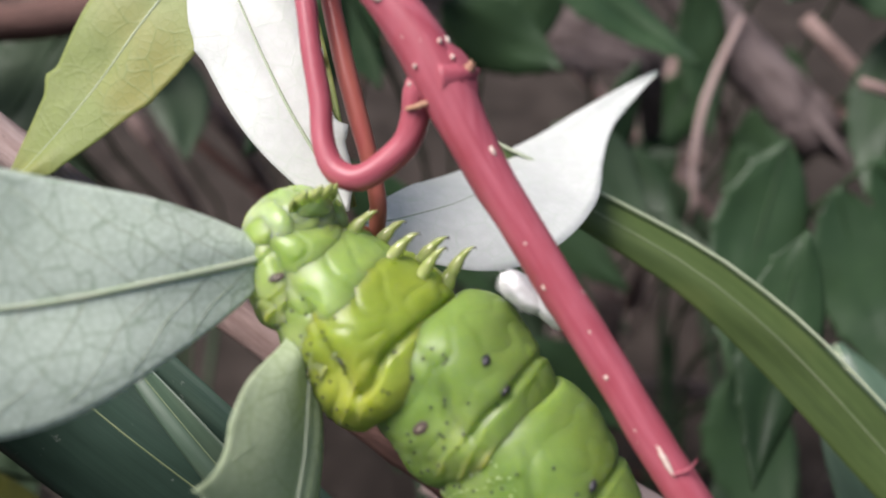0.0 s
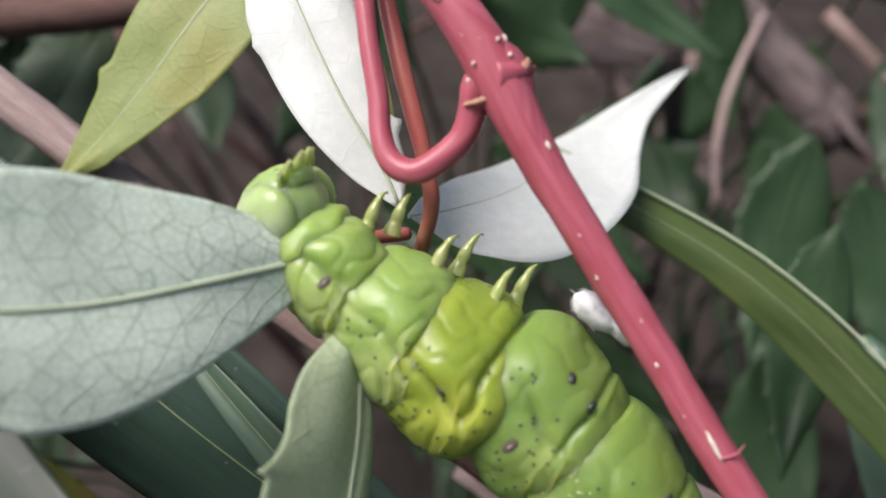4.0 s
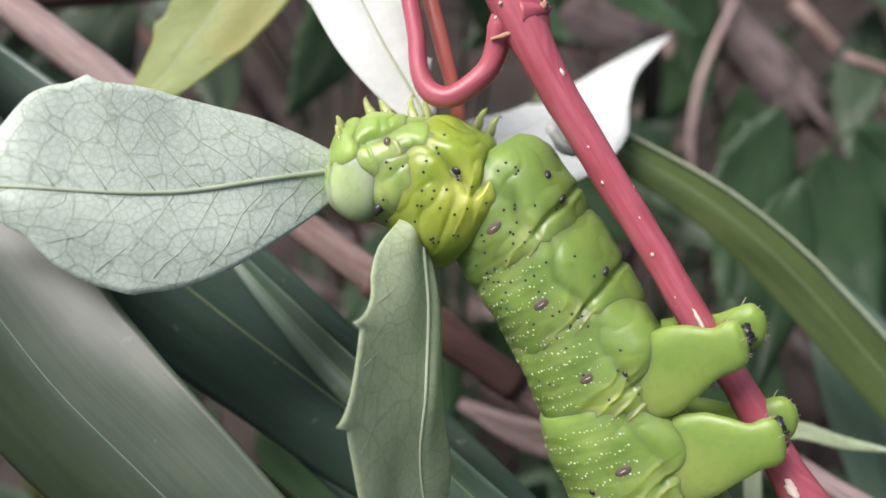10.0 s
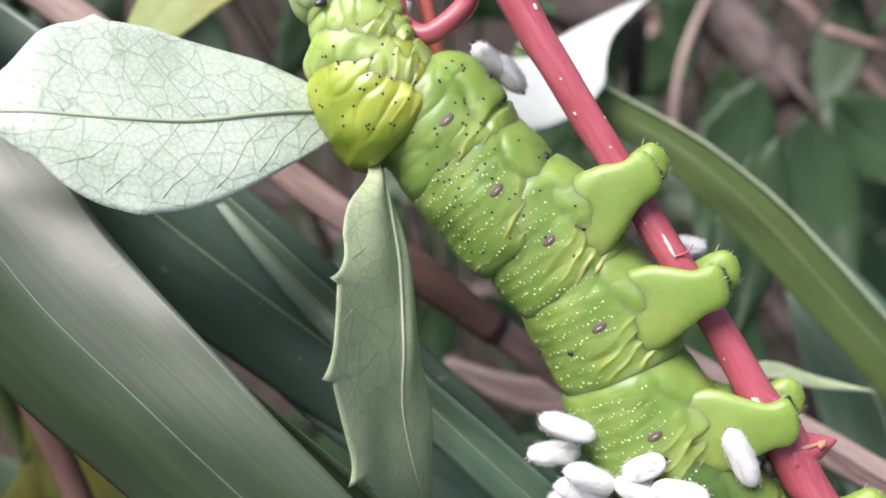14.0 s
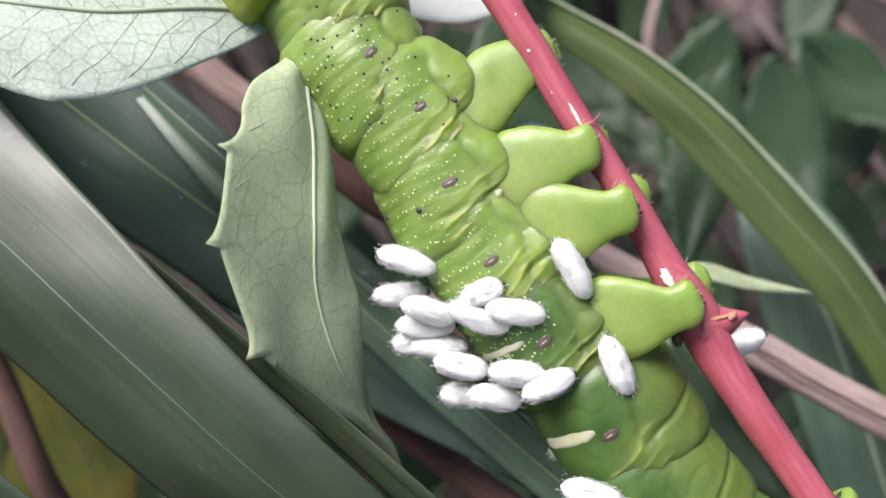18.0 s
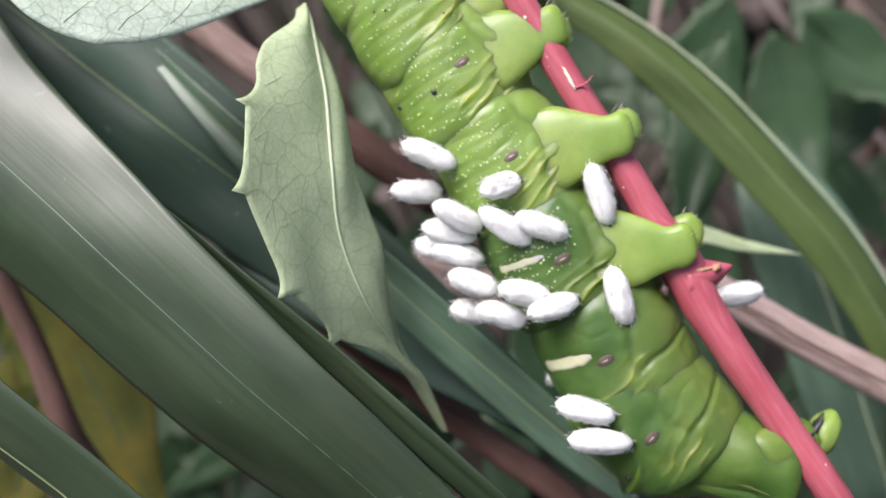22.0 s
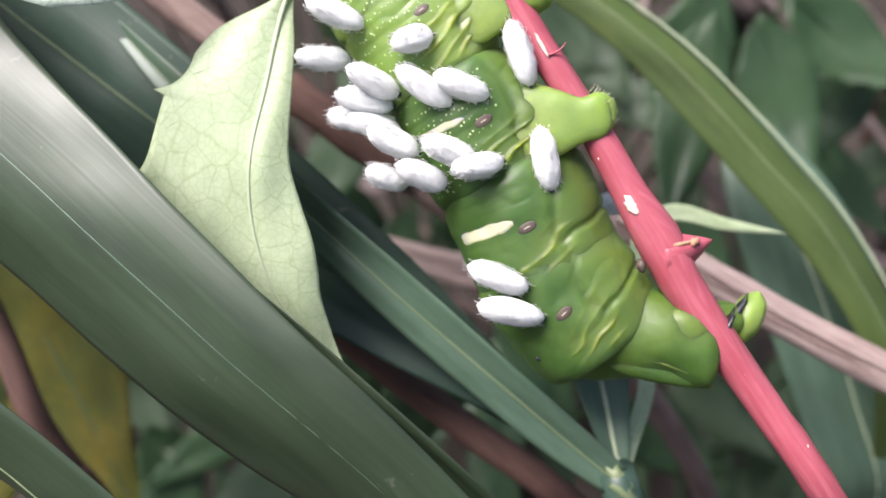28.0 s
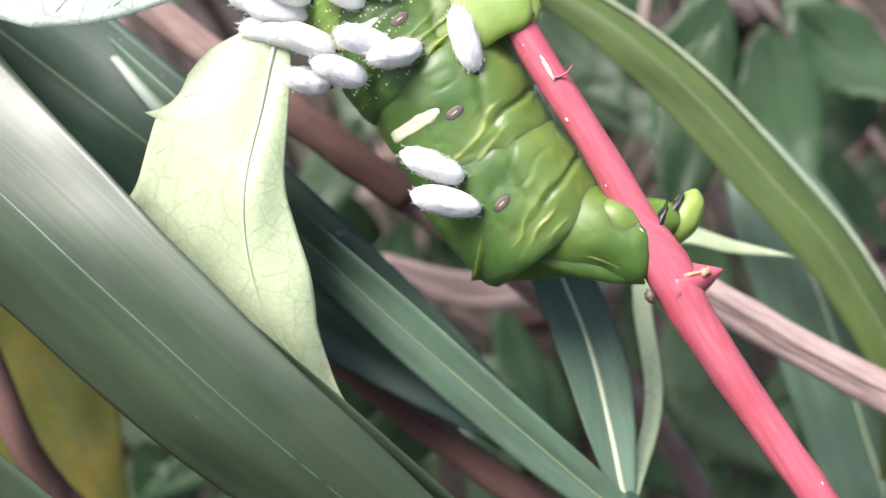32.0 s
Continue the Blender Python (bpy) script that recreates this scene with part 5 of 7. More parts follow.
# cocoons: x and z on the segment as it lies at rest, length, angle; SETTLE: how far each segment is then turned and sunk
SETTLE = {"A1": (0, 0), "A4": (8, 0.7), "A5": (2, 0.2), "A6": (5, 0.47), "A7": (17, 1.65), "A8": (15, 1.44)}
for key, rows in (("A5", ((-3.0, -5.3, 4.5, 42), (-1.1, -7.4, 4.1, 62), (1.6, -1.7, 3.2, 80))),
                  ("A6", ((-6.2, -5.7, 4.2, 40), (-5.4, -6.7, 4.4, 55), (-4.8, -8.2, 3.3, 58), (-3.5, -6.9, 4.4, 52), (-4.0, -2.8, 4.7, 34), (-2.9, -0.4, 4.3, 46), (-3.2, 4.5, 4.8, -4, -5.8))),
                  ("A7", ((-9.5, -6.2, 4.1, 44), (-7.2, -3.1, 4.1, 50), (-6.4, -5.4, 4.0, 47), (-7.4, -7.4, 3.4, 52), (-5.4, -1.7, 4.0, 78), (-4.0, 3.0, 4.6, -8, -6.1))),
                  ("A8", ((-5.0, -2.1, 4.7, 30), (-2.5, -2.9, 5.0, 39)))):
    ob, ring = SEGMENTS[key]
    for x, z, ln, an, *out in rows:
        cocoon(ob, ring, x, z, ln, an, out[0] if out else None, turn=SETTLE[key][0], drop=SETTLE[key][1])
# far side
for key, x, z, ln, an, y in (("A7", 1.2, 12.6, 4.4, 72, 1.0), ("A1", -2.6, 6.3, 3.4, 12, 2.2), ("A1", -0.8, 7.0, 3.6, 4, 2.8), ("A1", -1.8, 6.2, 3.2, 40, 3.6), ("A4", -1.2, 9.4, 3.6, 60, 3.0), ("A8", -6.4, -1.7, 3.0, 50, 2.2), ("A8", -4.4, -1.7, 3.0, 70, 3.0)):
    ob, ring = SEGMENTS[key]
    far = cocoon(ob, ring, x, z, ln, an, y, 1.0, *SETTLE[key])
    if key == "A7":
        skin_cocoon = far


# ---- what moves ----
def seg_at(x, z, angle, spin=0.0, y=0.0):
    """The pose of a body segment in the caterpillar's space: millimetres, the degrees of its axis, its spin about it, its depth."""
    return pose((x - BODY[0]) * MM, y * MM, (z - BODY[2]) * MM, 0, -angle, 0) @ pose(0, 0, 0, spin, 0, 0)


def blade_at(dx, dz):
    return Matrix.Translation(BIG_BASE + Vector((dx, 0, dz)) * MM)


def leaf_at(x, z, swing=0.0, back=0.0, turn=0.0):
    """The hanging leaf: where its stalk end stands, and how it is swung about it."""
    return Matrix.Translation(HANG_BASE + Vector((x - HANG_AT[0], 0, z - HANG_AT[2])) * MM) @ pose(0, 0, 0, 0, swing, 0) @ pose(0, 0, 0, back, 0, 0) @ pose(0, 0, 0, 0, 0, turn)


def left_at(x, z, near=0.0, tilt=0.0):
    """The broad pale leaf: where its stalk end stands, and how far it sways towards the lens and tilts up to the sky."""
    return Matrix.Translation(LEFT_BASE + Vector((x - LEFT_AT[0], -near, z - LEFT_AT[2])) * MM) @ Matrix.Rotation(radians(tilt), 4, LEFT_AXIS)


LEFT_BASE = lf.location.copy()
LEFT_AXIS = Vector((-0.90, -0.43, -0.07))
HANG_BASE = hang.location.copy()
BIG_BASE = big.location.copy()


def motions():
    walk(SEGMENTS["H"][0], [(0, seg_at(0.58, 12.44, -72.1, 48, -1)), (1, seg_at(0.56, 12.98, -70.2, 47.4, -1.14)), (2, seg_at(-0.33, 12.73, -62.2, 46.9, -1.29)), (3, seg_at(-1.49, 13.12, -59, 46.3, -1.43)), (3.5, seg_at(-4.26, 12.43, -49.9, 46, -1.5)), (5.5, seg_at(3.2, 18.86, -65.5, 10, -4.5)), (6, seg_at(4.23, 19.54, -70.7, 12, -4.33)), (7, seg_at(0.74, 17.72, -62.5, 20, -4)), (7.5, seg_at(-0.4, 17.45, -66.7, 20, -3)), (8, seg_at(-1.2, 17.35, -61.7, 20, -2)), (8.5, seg_at(-0.81, 14.93, -48.7, 20, -1.75)), (9, seg_at(-1.15, 10.59, -16.8, 20, -1.5)), (9.5, seg_at(-1.16, 10.55, -12.9, 17, -1.5)), (10, seg_at(-1.98, 9.71, 0.2, 14, -1.5)), (10.5, seg_at(-2.82, 8.98, 16.8, 11.5, -1.5)), (11, seg_at(-2.01, 6.59, 41.1, 9, -1.5)), (11.5, seg_at(-1.36, 7.45, 43.6, 5.5, -1.5)), (12, seg_at(-2.47, 7.15, 28.5, 2, -1.5)), (12.5, seg_at(-5.03, 11.27, 3.2, -1, -1.62)), (13, seg_at(-4.85, 14.78, -12.6, -4, -1.75)), (13.5, seg_at(-4.07, 17.86, -33, -4, -1.88)), (14, seg_at(-2.88, 19.16, -46.2, -4, -2)), (14.5, seg_at(-0.62, 22.41, -60.3, -4, -2)), (16.5, seg_at(-1.48, 23.71, -60.3, -4, -2)), (17, seg_at(-2.82, 21.61, -60.3, -4, -2)), (17.5, seg_at(-2.65, 22.86, -60.3, -4, -2)), (18, seg_at(-4.93, 21.7, -60.3, -4, -2)), (18.5, seg_at(-7.17, 25.16, -60.3, -4, -2)), (19, seg_at(-4.97, 27.67, -60.3, -4, -2)), (20, seg_at(-3.76, 29.3, -60.3, -4, -2)), (21, seg_at(-4.05, 28.72, -60.3, -4, -2)), (22, seg_at(-4.33, 28.52, -60.3, -4, -2)), (23, seg_at(-4.46, 28.92, -60.3, -4, -2)), (24, seg_at(-4.68, 29.41, -60.3, -4, -2)), (25, seg_at(-3.56, 26.59, -60.3, -4, -2)), (25.5, seg_at(-4.57, 26.98, -60.3, -4, -2)), (27.5, seg_at(-8.08, 34.76, -60.3, -4, -2)), (28, seg_at(-7.82, 34.87, -60.3, -4, -2)), (29, seg_at(-6.31, 32.11, -60.3, -4, -2)), (30, seg_at(-6.51, 32.36, -60.3, -4, -2)), (30.5, seg_at(-8.57, 33.19, -60.3, -4, -2)), (31, seg_at(-11.52, 35.78, -60.3, -4, -2)), (31.5, seg_at(-13.02, 38.77, -60.3, -4, -2)), (32, seg_at(-12.3, 40.74, -60.3, -4, -2))])
    walk(SEGMENTS["T1"][0], [(0, seg_at(0.76, 9.87, -72.1, 48, -0.9)), (1, seg_at(0.73, 10.08, -70.2, 47.4, -1.03)), (2, seg_at(0.9, 10.21, -62.2, 46.9, -1.16)), (3, seg_at(0.77, 9.37, -59, 46.3, -1.29)), (3.5, seg_at(-1.04, 7.95, -49.9, 46, -1.35)), (5.5, seg_at(2.68, 16.19, -65.5, 10, -4.05)), (6, seg_at(2.82, 16.66, -70.7, 12, -3.9)), (7, seg_at(0.65, 15.23, -62.5, 20, -3.6)), (7.5, seg_at(-0.7, 14.94, -66.7, 20, -2.7)), (8, seg_at(-0.85, 15.03, -61.7, 20, -1.8)), (8.5, seg_at(0.54, 13.93, -48.7, 20, -1.57)), (9, seg_at(1.16, 10.59, -16.8, 20, -1.35)), (9.5, seg_at(0.65, 10.83, -12.9, 17, -1.35)), (10, seg_at(0.09, 10.68, 0.2, 14, -1.35)), (10.5, seg_at(-1.37, 10.74, 16.8, 11.5, -1.35)), (11, seg_at(-1.49, 9.22, 41.1, 9, -1.35)), (11.5, seg_at(-0.83, 9.17, 43.6, 5.5, -1.35)), (12, seg_at(-0.94, 8.53, 28.5, 2, -1.35)), (12.5, seg_at(-2.14, 11.74, 3.2, -1, -1.46)), (13, seg_at(-2.02, 13.97, -12.6, -4, -1.57)), (13.5, seg_at(-1.77, 15.51, -33, -4, -1.69)), (14, seg_at(-0.62, 15.84, -46.2, -4, -1.8)), (14.5, seg_at(2.08, 17.3, -60.3, -4, -1.8)), (16.5, seg_at(0.83, 19.01, -60.3, -4, -1.8)), (17, seg_at(-0.51, 16.92, -60.3, -4, -1.8)), (17.5, seg_at(-0.34, 18.16, -60.3, -4, -1.8)), (18, seg_at(-2.62, 17.01, -60.3, -4, -1.8)), (18.5, seg_at(-4.85, 20.47, -60.3, -4, -1.8)), (19, seg_at(-2.66, 22.97, -60.3, -4, -1.8)), (20, seg_at(-1.45, 24.6, -60.3, -4, -1.8)), (21, seg_at(-1.74, 24.02, -60.3, -4, -1.8)), (22, seg_at(-2.01, 23.83, -60.3, -4, -1.8)), (23, seg_at(-2.15, 24.23, -60.3, -4, -1.8)), (24, seg_at(-2.37, 24.72, -60.3, -4, -1.8)), (25, seg_at(-1.25, 21.89, -60.3, -4, -1.8)), (25.5, seg_at(-2.26, 22.28, -60.3, -4, -1.8)), (27.5, seg_at(-5.77, 30.07, -60.3, -4, -1.8)), (28, seg_at(-5.51, 30.18, -60.3, -4, -1.8)), (29, seg_at(-4, 27.41, -60.3, -4, -1.8)), (30, seg_at(-4.19, 27.66, -60.3, -4, -1.8)), (30.5, seg_at(-6.26, 28.49, -60.3, -4, -1.8)), (31, seg_at(-9.2, 31.08, -60.3, -4, -1.8)), (31.5, seg_at(-10.71, 34.07, -60.3, -4, -1.8)), (32, seg_at(-9.98, 36.05, -60.3, -4, -1.8))])
    walk(SEGMENTS["T2"][0], [(0, seg_at(3.22, 7.7, -60.2, 48, -0.6)), (1, seg_at(3.38, 7.64, -57.4, 47.4, -0.69)), (2, seg_at(3.41, 8.14, -55.2, 46.9, -0.77)), (3, seg_at(3.36, 7.41, -52.2, 46.3, -0.86)), (3.5, seg_at(2.82, 5.26, -45.1, 46, -0.9)), (5.5, seg_at(5.67, 10.86, -61.2, 10, -2.7)), (6, seg_at(5.4, 11.31, -63.4, 12, -2.6)), (7, seg_at(3.35, 11.09, -53.1, 20, -2.4)), (7.5, seg_at(1.68, 11.21, -54, 20, -1.8)), (8, seg_at(1.58, 11.53, -52.4, 20, -1.2)), (8.5, seg_at(2.74, 11.14, -49, 20, -1.05)), (9, seg_at(3.39, 9.33, -26.7, 20, -0.9)), (9.5, seg_at(3.16, 9.58, -19.5, 17, -0.9)), (10, seg_at(2.35, 9.74, -7.3, 14, -0.9)), (10.5, seg_at(0.87, 10.15, 10.9, 11.5, -0.9)), (11, seg_at(0.36, 8.86, 34.4, 9, -0.9)), (11.5, seg_at(0.21, 8.73, 39, 5.5, -0.9)), (12, seg_at(0.57, 7.97, 24.4, 2, -0.9)), (12.5, seg_at(-0.1, 10.26, -3, -1, -0.97)), (13, seg_at(0.05, 11.75, -17.4, -4, -1.05)), (13.5, seg_at(-0.21, 12.8, -30.2, -4, -1.12)), (14, seg_at(0.15, 13.14, -40.8, -4, -1.2)), (14.5, seg_at(2.82, 13.76, -60.3, -4, -1.2)), (16.5, seg_at(1.98, 16.67, -60.3, -4, -1.2)), (17, seg_at(0.65, 14.58, -60.3, -4, -1.2)), (17.5, seg_at(0.82, 15.82, -60.3, -4, -1.2)), (18, seg_at(-1.46, 14.67, -60.3, -4, -1.2)), (18.5, seg_at(-3.7, 18.13, -60.3, -4, -1.2)), (19, seg_at(-1.5, 20.63, -60.3, -4, -1.2)), (20, seg_at(-0.29, 22.26, -60.3, -4, -1.2)), (21, seg_at(-0.58, 21.68, -60.3, -4, -1.2)), (22, seg_at(-0.86, 21.49, -60.3, -4, -1.2)), (23, seg_at(-1, 21.89, -60.3, -4, -1.2)), (24, seg_at(-1.21, 22.38, -60.3, -4, -1.2)), (25, seg_at(-0.09, 19.55, -60.3, -4, -1.2)), (25.5, seg_at(-1.1, 19.94, -60.3, -4, -1.2)), (27.5, seg_at(-4.61, 27.73, -60.3, -4, -1.2)), (28, seg_at(-4.35, 27.84, -60.3, -4, -1.2)), (29, seg_at(-2.84, 25.08, -60.3, -4, -1.2)), (30, seg_at(-3.04, 25.32, -60.3, -4, -1.2)), (30.5, seg_at(-5.1, 26.15, -60.3, -4, -1.2)), (31, seg_at(-8.05, 28.74, -60.3, -4, -1.2)), (31.5, seg_at(-9.55, 31.73, -60.3, -4, -1.2)), (32, seg_at(-8.83, 33.71, -60.3, -4, -1.2))])
    walk(SEGMENTS["T3"][0], [(0, seg_at(5.23, 5.93, -51.4, 48, -0.3)), (1, seg_at(5.55, 5.65, -49.9, 47.4, -0.34)), (2, seg_at(5.47, 6.44, -48.6, 46.9, -0.39)), (3, seg_at(5.48, 5.81, -46.5, 46.3, -0.43)), (3.5, seg_at(5.98, 3.05, -40.8, 46, -0.45)), (5.5, seg_at(8.13, 6.49, -64.6, 10, -1.35)), (6, seg_at(7.52, 6.93, -65.6, 12, -1.3)), (7, seg_at(5.56, 7.69, -55.4, 20, -1.2)), (7.5, seg_at(3.64, 8.15, -52.6, 20, -0.9)), (8, seg_at(3.57, 8.66, -51, 20, -0.6)), (8.5, seg_at(4.54, 8.85, -49.8, 20, -0.53)), (9, seg_at(5.22, 8.3, -42.6, 20, -0.45)), (9.5, seg_at(5.21, 8.56, -40.7, 17, -0.45)), (10, seg_at(4.19, 8.97, -40, 14, -0.45)), (10.5, seg_at(2.7, 9.67, -35.3, 11.5, -0.45)), (11, seg_at(1.88, 8.57, -20.9, 9, -0.45)), (11.5, seg_at(1.06, 8.38, -18.7, 5.5, -0.45)), (12, seg_at(1.8, 7.52, -16.1, 2, -0.45)), (12.5, seg_at(1.57, 9.06, -29.2, -1, -0.49)), (13, seg_at(1.74, 9.93, -37.3, -4, -0.53)), (13.5, seg_at(1.06, 10.59, -44.8, -4, -0.56)), (14, seg_at(0.78, 10.93, -49.7, -4, -0.6)), (14.5, seg_at(3.42, 10.87, -63.6, -4, -0.6)), (16.5, seg_at(3.14, 14.32, -60.3, -4, -0.6)), (17, seg_at(1.81, 12.22, -60.3, -4, -0.6)), (17.5, seg_at(1.98, 13.47, -60.3, -4, -0.6)), (18, seg_at(-0.31, 12.31, -60.3, -4, -0.6)), (18.5, seg_at(-2.54, 15.77, -60.3, -4, -0.6)), (19, seg_at(-0.34, 18.28, -60.3, -4, -0.6)), (20, seg_at(0.87, 19.9, -60.3, -4, -0.6)), (21, seg_at(0.57, 19.33, -60.3, -4, -0.6)), (22, seg_at(0.3, 19.13, -60.3, -4, -0.6)), (23, seg_at(0.16, 19.53, -60.3, -4, -0.6)), (24, seg_at(-0.06, 20.02, -60.3, -4, -0.6)), (25, seg_at(1.06, 17.19, -60.3, -4, -0.6)), (25.5, seg_at(0.05, 17.58, -60.3, -4, -0.6)), (27.5, seg_at(-3.45, 25.37, -60.3, -4, -0.6)), (28, seg_at(-3.2, 25.48, -60.3, -4, -0.6)), (29, seg_at(-1.69, 22.72, -60.3, -4, -0.6)), (30, seg_at(-1.88, 22.97, -60.3, -4, -0.6)), (30.5, seg_at(-3.94, 23.79, -60.3, -4, -0.6)), (31, seg_at(-6.89, 26.39, -60.3, -4, -0.6)), (31.5, seg_at(-8.4, 29.37, -60.3, -4, -0.6)), (32, seg_at(-7.67, 31.35, -60.3, -4, -0.6))])
    walk(SEGMENTS["A1"][0], [(0, seg_at(10.37, 2.77, -54.5, 30, -0)), (1, seg_at(10.83, 2.5, -54, 30, -0)), (2, seg_at(10.65, 3.51, -54, 30, -0)), (3, seg_at(11, 2.81, -53.2, 30, -0)), (3.5, seg_at(11.89, 0.53, -50.8, 30, -0)), (5.5, seg_at(11.34, 2.91, -65.7, 3, -0)), (6, seg_at(10.65, 3.3, -64.5, 3, -0)), (7, seg_at(9.83, 4.83, -56.1, 18, -0)), (7.5, seg_at(8.31, 5.93, -52.2, 20, -0)), (8, seg_at(8.6, 6.48, -51.4, 22, -0)), (8.5, seg_at(9.6, 6.76, -52.4, 23.5, -0)), (9, seg_at(10.25, 6.29, -53.6, 25, -0)), (9.5, seg_at(10.27, 6.57, -54.4, 23, -0)), (10, seg_at(9.1, 6.98, -56, 21, -0)), (10.5, seg_at(7.38, 7.83, -57.4, 18.5, -0)), (11, seg_at(6.56, 7.84, -49.9, 16, -0)), (11.5, seg_at(5.5, 8.03, -46.8, 11, -0)), (12, seg_at(6.35, 7.37, -44.4, 6, -0)), (12.5, seg_at(6.15, 8.02, -49.2, 2, -0)), (13, seg_at(6.13, 8.32, -52.1, -2, -0)), (13.5, seg_at(5.8, 8.5, -53, -1, -0)), (14, seg_at(5.84, 8.54, -53.2, 0, -0)), (14.5, seg_at(7.73, 7.55, -63.3, -0.7, -0)), (16.5, seg_at(7.67, 10.92, -65.4, -3.3, -0)), (17, seg_at(6.3, 8.78, -60.3, -4, -0)), (17.5, seg_at(6.48, 10.02, -60.3, -3.9, -0)), (18, seg_at(4.2, 8.87, -60.3, -3.7, -0)), (18.5, seg_at(1.98, 12.35, -60.3, -3.6, -0)), (19, seg_at(4.19, 14.85, -60.3, -3.5, -0)), (20, seg_at(5.42, 16.49, -60.3, -3.2, -0)), (21, seg_at(5.15, 15.93, -60.3, -2.9, -0)), (22, seg_at(4.9, 15.74, -60.3, -2.7, -0)), (23, seg_at(4.78, 16.15, -60.3, -2.4, -0)), (24, seg_at(4.58, 16.66, -60.3, -2.1, -0)), (25, seg_at(5.73, 13.84, -60.3, -1.9, -0)), (25.5, seg_at(4.72, 14.24, -60.3, -1.7, -0)), (27.5, seg_at(1.26, 22.06, -60.3, -1.2, -0)), (28, seg_at(1.53, 22.17, -60.3, -1.1, -0)), (29, seg_at(3.06, 19.41, -60.3, -0.8, -0)), (30, seg_at(2.89, 19.68, -60.3, -0.5, -0)), (30.5, seg_at(0.84, 20.51, -60.3, -0.4, -0)), (31, seg_at(-2.1, 23.11, -60.3, -0.3, -0)), (31.5, seg_at(-3.6, 26.1, -60.3, -0.1, -0)), (32, seg_at(-2.86, 28.09, -60.3, 0, -0))])
    walk(SEGMENTS["A2"][0], [(0, seg_at(15.07, -2.95, -60.3, 24, -0)), (1, seg_at(15.64, -3.15, -60.3, 24, -0)), (2, seg_at(15.42, -2.17, -60.3, 24, -0)), (3, seg_at(15.73, -2.94, -60.3, 24, -0)), (3.5, seg_at(16.68, -5.35, -60.3, 24, -0)), (5.5, seg_at(14.06, -2.02, -61.6, 5, -0)), (6, seg_at(13.69, -1.95, -60.9, 5, -0)), (7, seg_at(13.45, -0.29, -50.9, 19, -0)), (7.5, seg_at(12.19, 0.88, -49.7, 21.5, -0)), (8, seg_at(12.66, 1.31, -49.2, 24, -0)), (8.5, seg_at(13.41, 1.66, -51.5, 25.5, -0)), (9, seg_at(13.79, 1.34, -52.4, 27, -0)), (9.5, seg_at(13.69, 1.56, -53.9, 24.8, -0)), (10, seg_at(12.55, 1.74, -57.5, 22.5, -0)), (10.5, seg_at(10.61, 2.63, -58.4, 20.2, -0)), (11, seg_at(10.07, 3.22, -53.1, 18, -0)), (11.5, seg_at(9.14, 3.72, -50.3, 13.5, -0)), (12, seg_at(9.48, 3.56, -51.4, 9, -0)), (12.5, seg_at(9.61, 3.87, -50.3, 6.5, -0)), (13, seg_at(9.89, 3.96, -50.4, 4, -0)), (13.5, seg_at(9.6, 3.88, -49, 3.5, -0)), (14, seg_at(9.6, 3.74, -48.7, 3, -0)), (14.5, seg_at(10.46, 2.83, -54.4, 1.7, -0)), (16.5, seg_at(10.44, 3.67, -62.1, -3.7, -0)), (17, seg_at(9.13, 3.65, -54.2, -5, -0)), (17.5, seg_at(9.07, 4.82, -60.3, -7.5, -0)), (18, seg_at(6.64, 3.46, -54, -10, -0)), (18.5, seg_at(4.16, 6.9, -60.3, -12.5, -0)), (19, seg_at(6.16, 9.29, -60.3, -15, -0)), (20, seg_at(7.4, 10.94, -60.3, -14.6, -0)), (21, seg_at(7.13, 10.38, -60.3, -14.2, -0)), (22, seg_at(6.89, 10.19, -60.3, -13.8, -0)), (23, seg_at(6.78, 10.61, -60.3, -13.5, -0)), (24, seg_at(6.59, 11.13, -60.3, -13.1, -0)), (25, seg_at(7.75, 8.32, -60.3, -12.7, -0)), (25.5, seg_at(6.75, 8.71, -60.3, -12.5, -0)), (27.5, seg_at(3.31, 16.54, -60.3, -11.7, -0)), (28, seg_at(3.58, 16.66, -60.3, -11.5, -0)), (29, seg_at(5.11, 13.9, -60.3, -11.2, -0)), (30, seg_at(4.95, 14.17, -60.3, -10.8, -0)), (30.5, seg_at(2.91, 15.01, -60.3, -10.6, -0)), (31, seg_at(-0.03, 17.61, -60.3, -10.4, -0)), (31.5, seg_at(-1.52, 20.61, -60.3, -10.2, -0)), (32, seg_at(-0.78, 22.6, -60.3, -10, -0))])
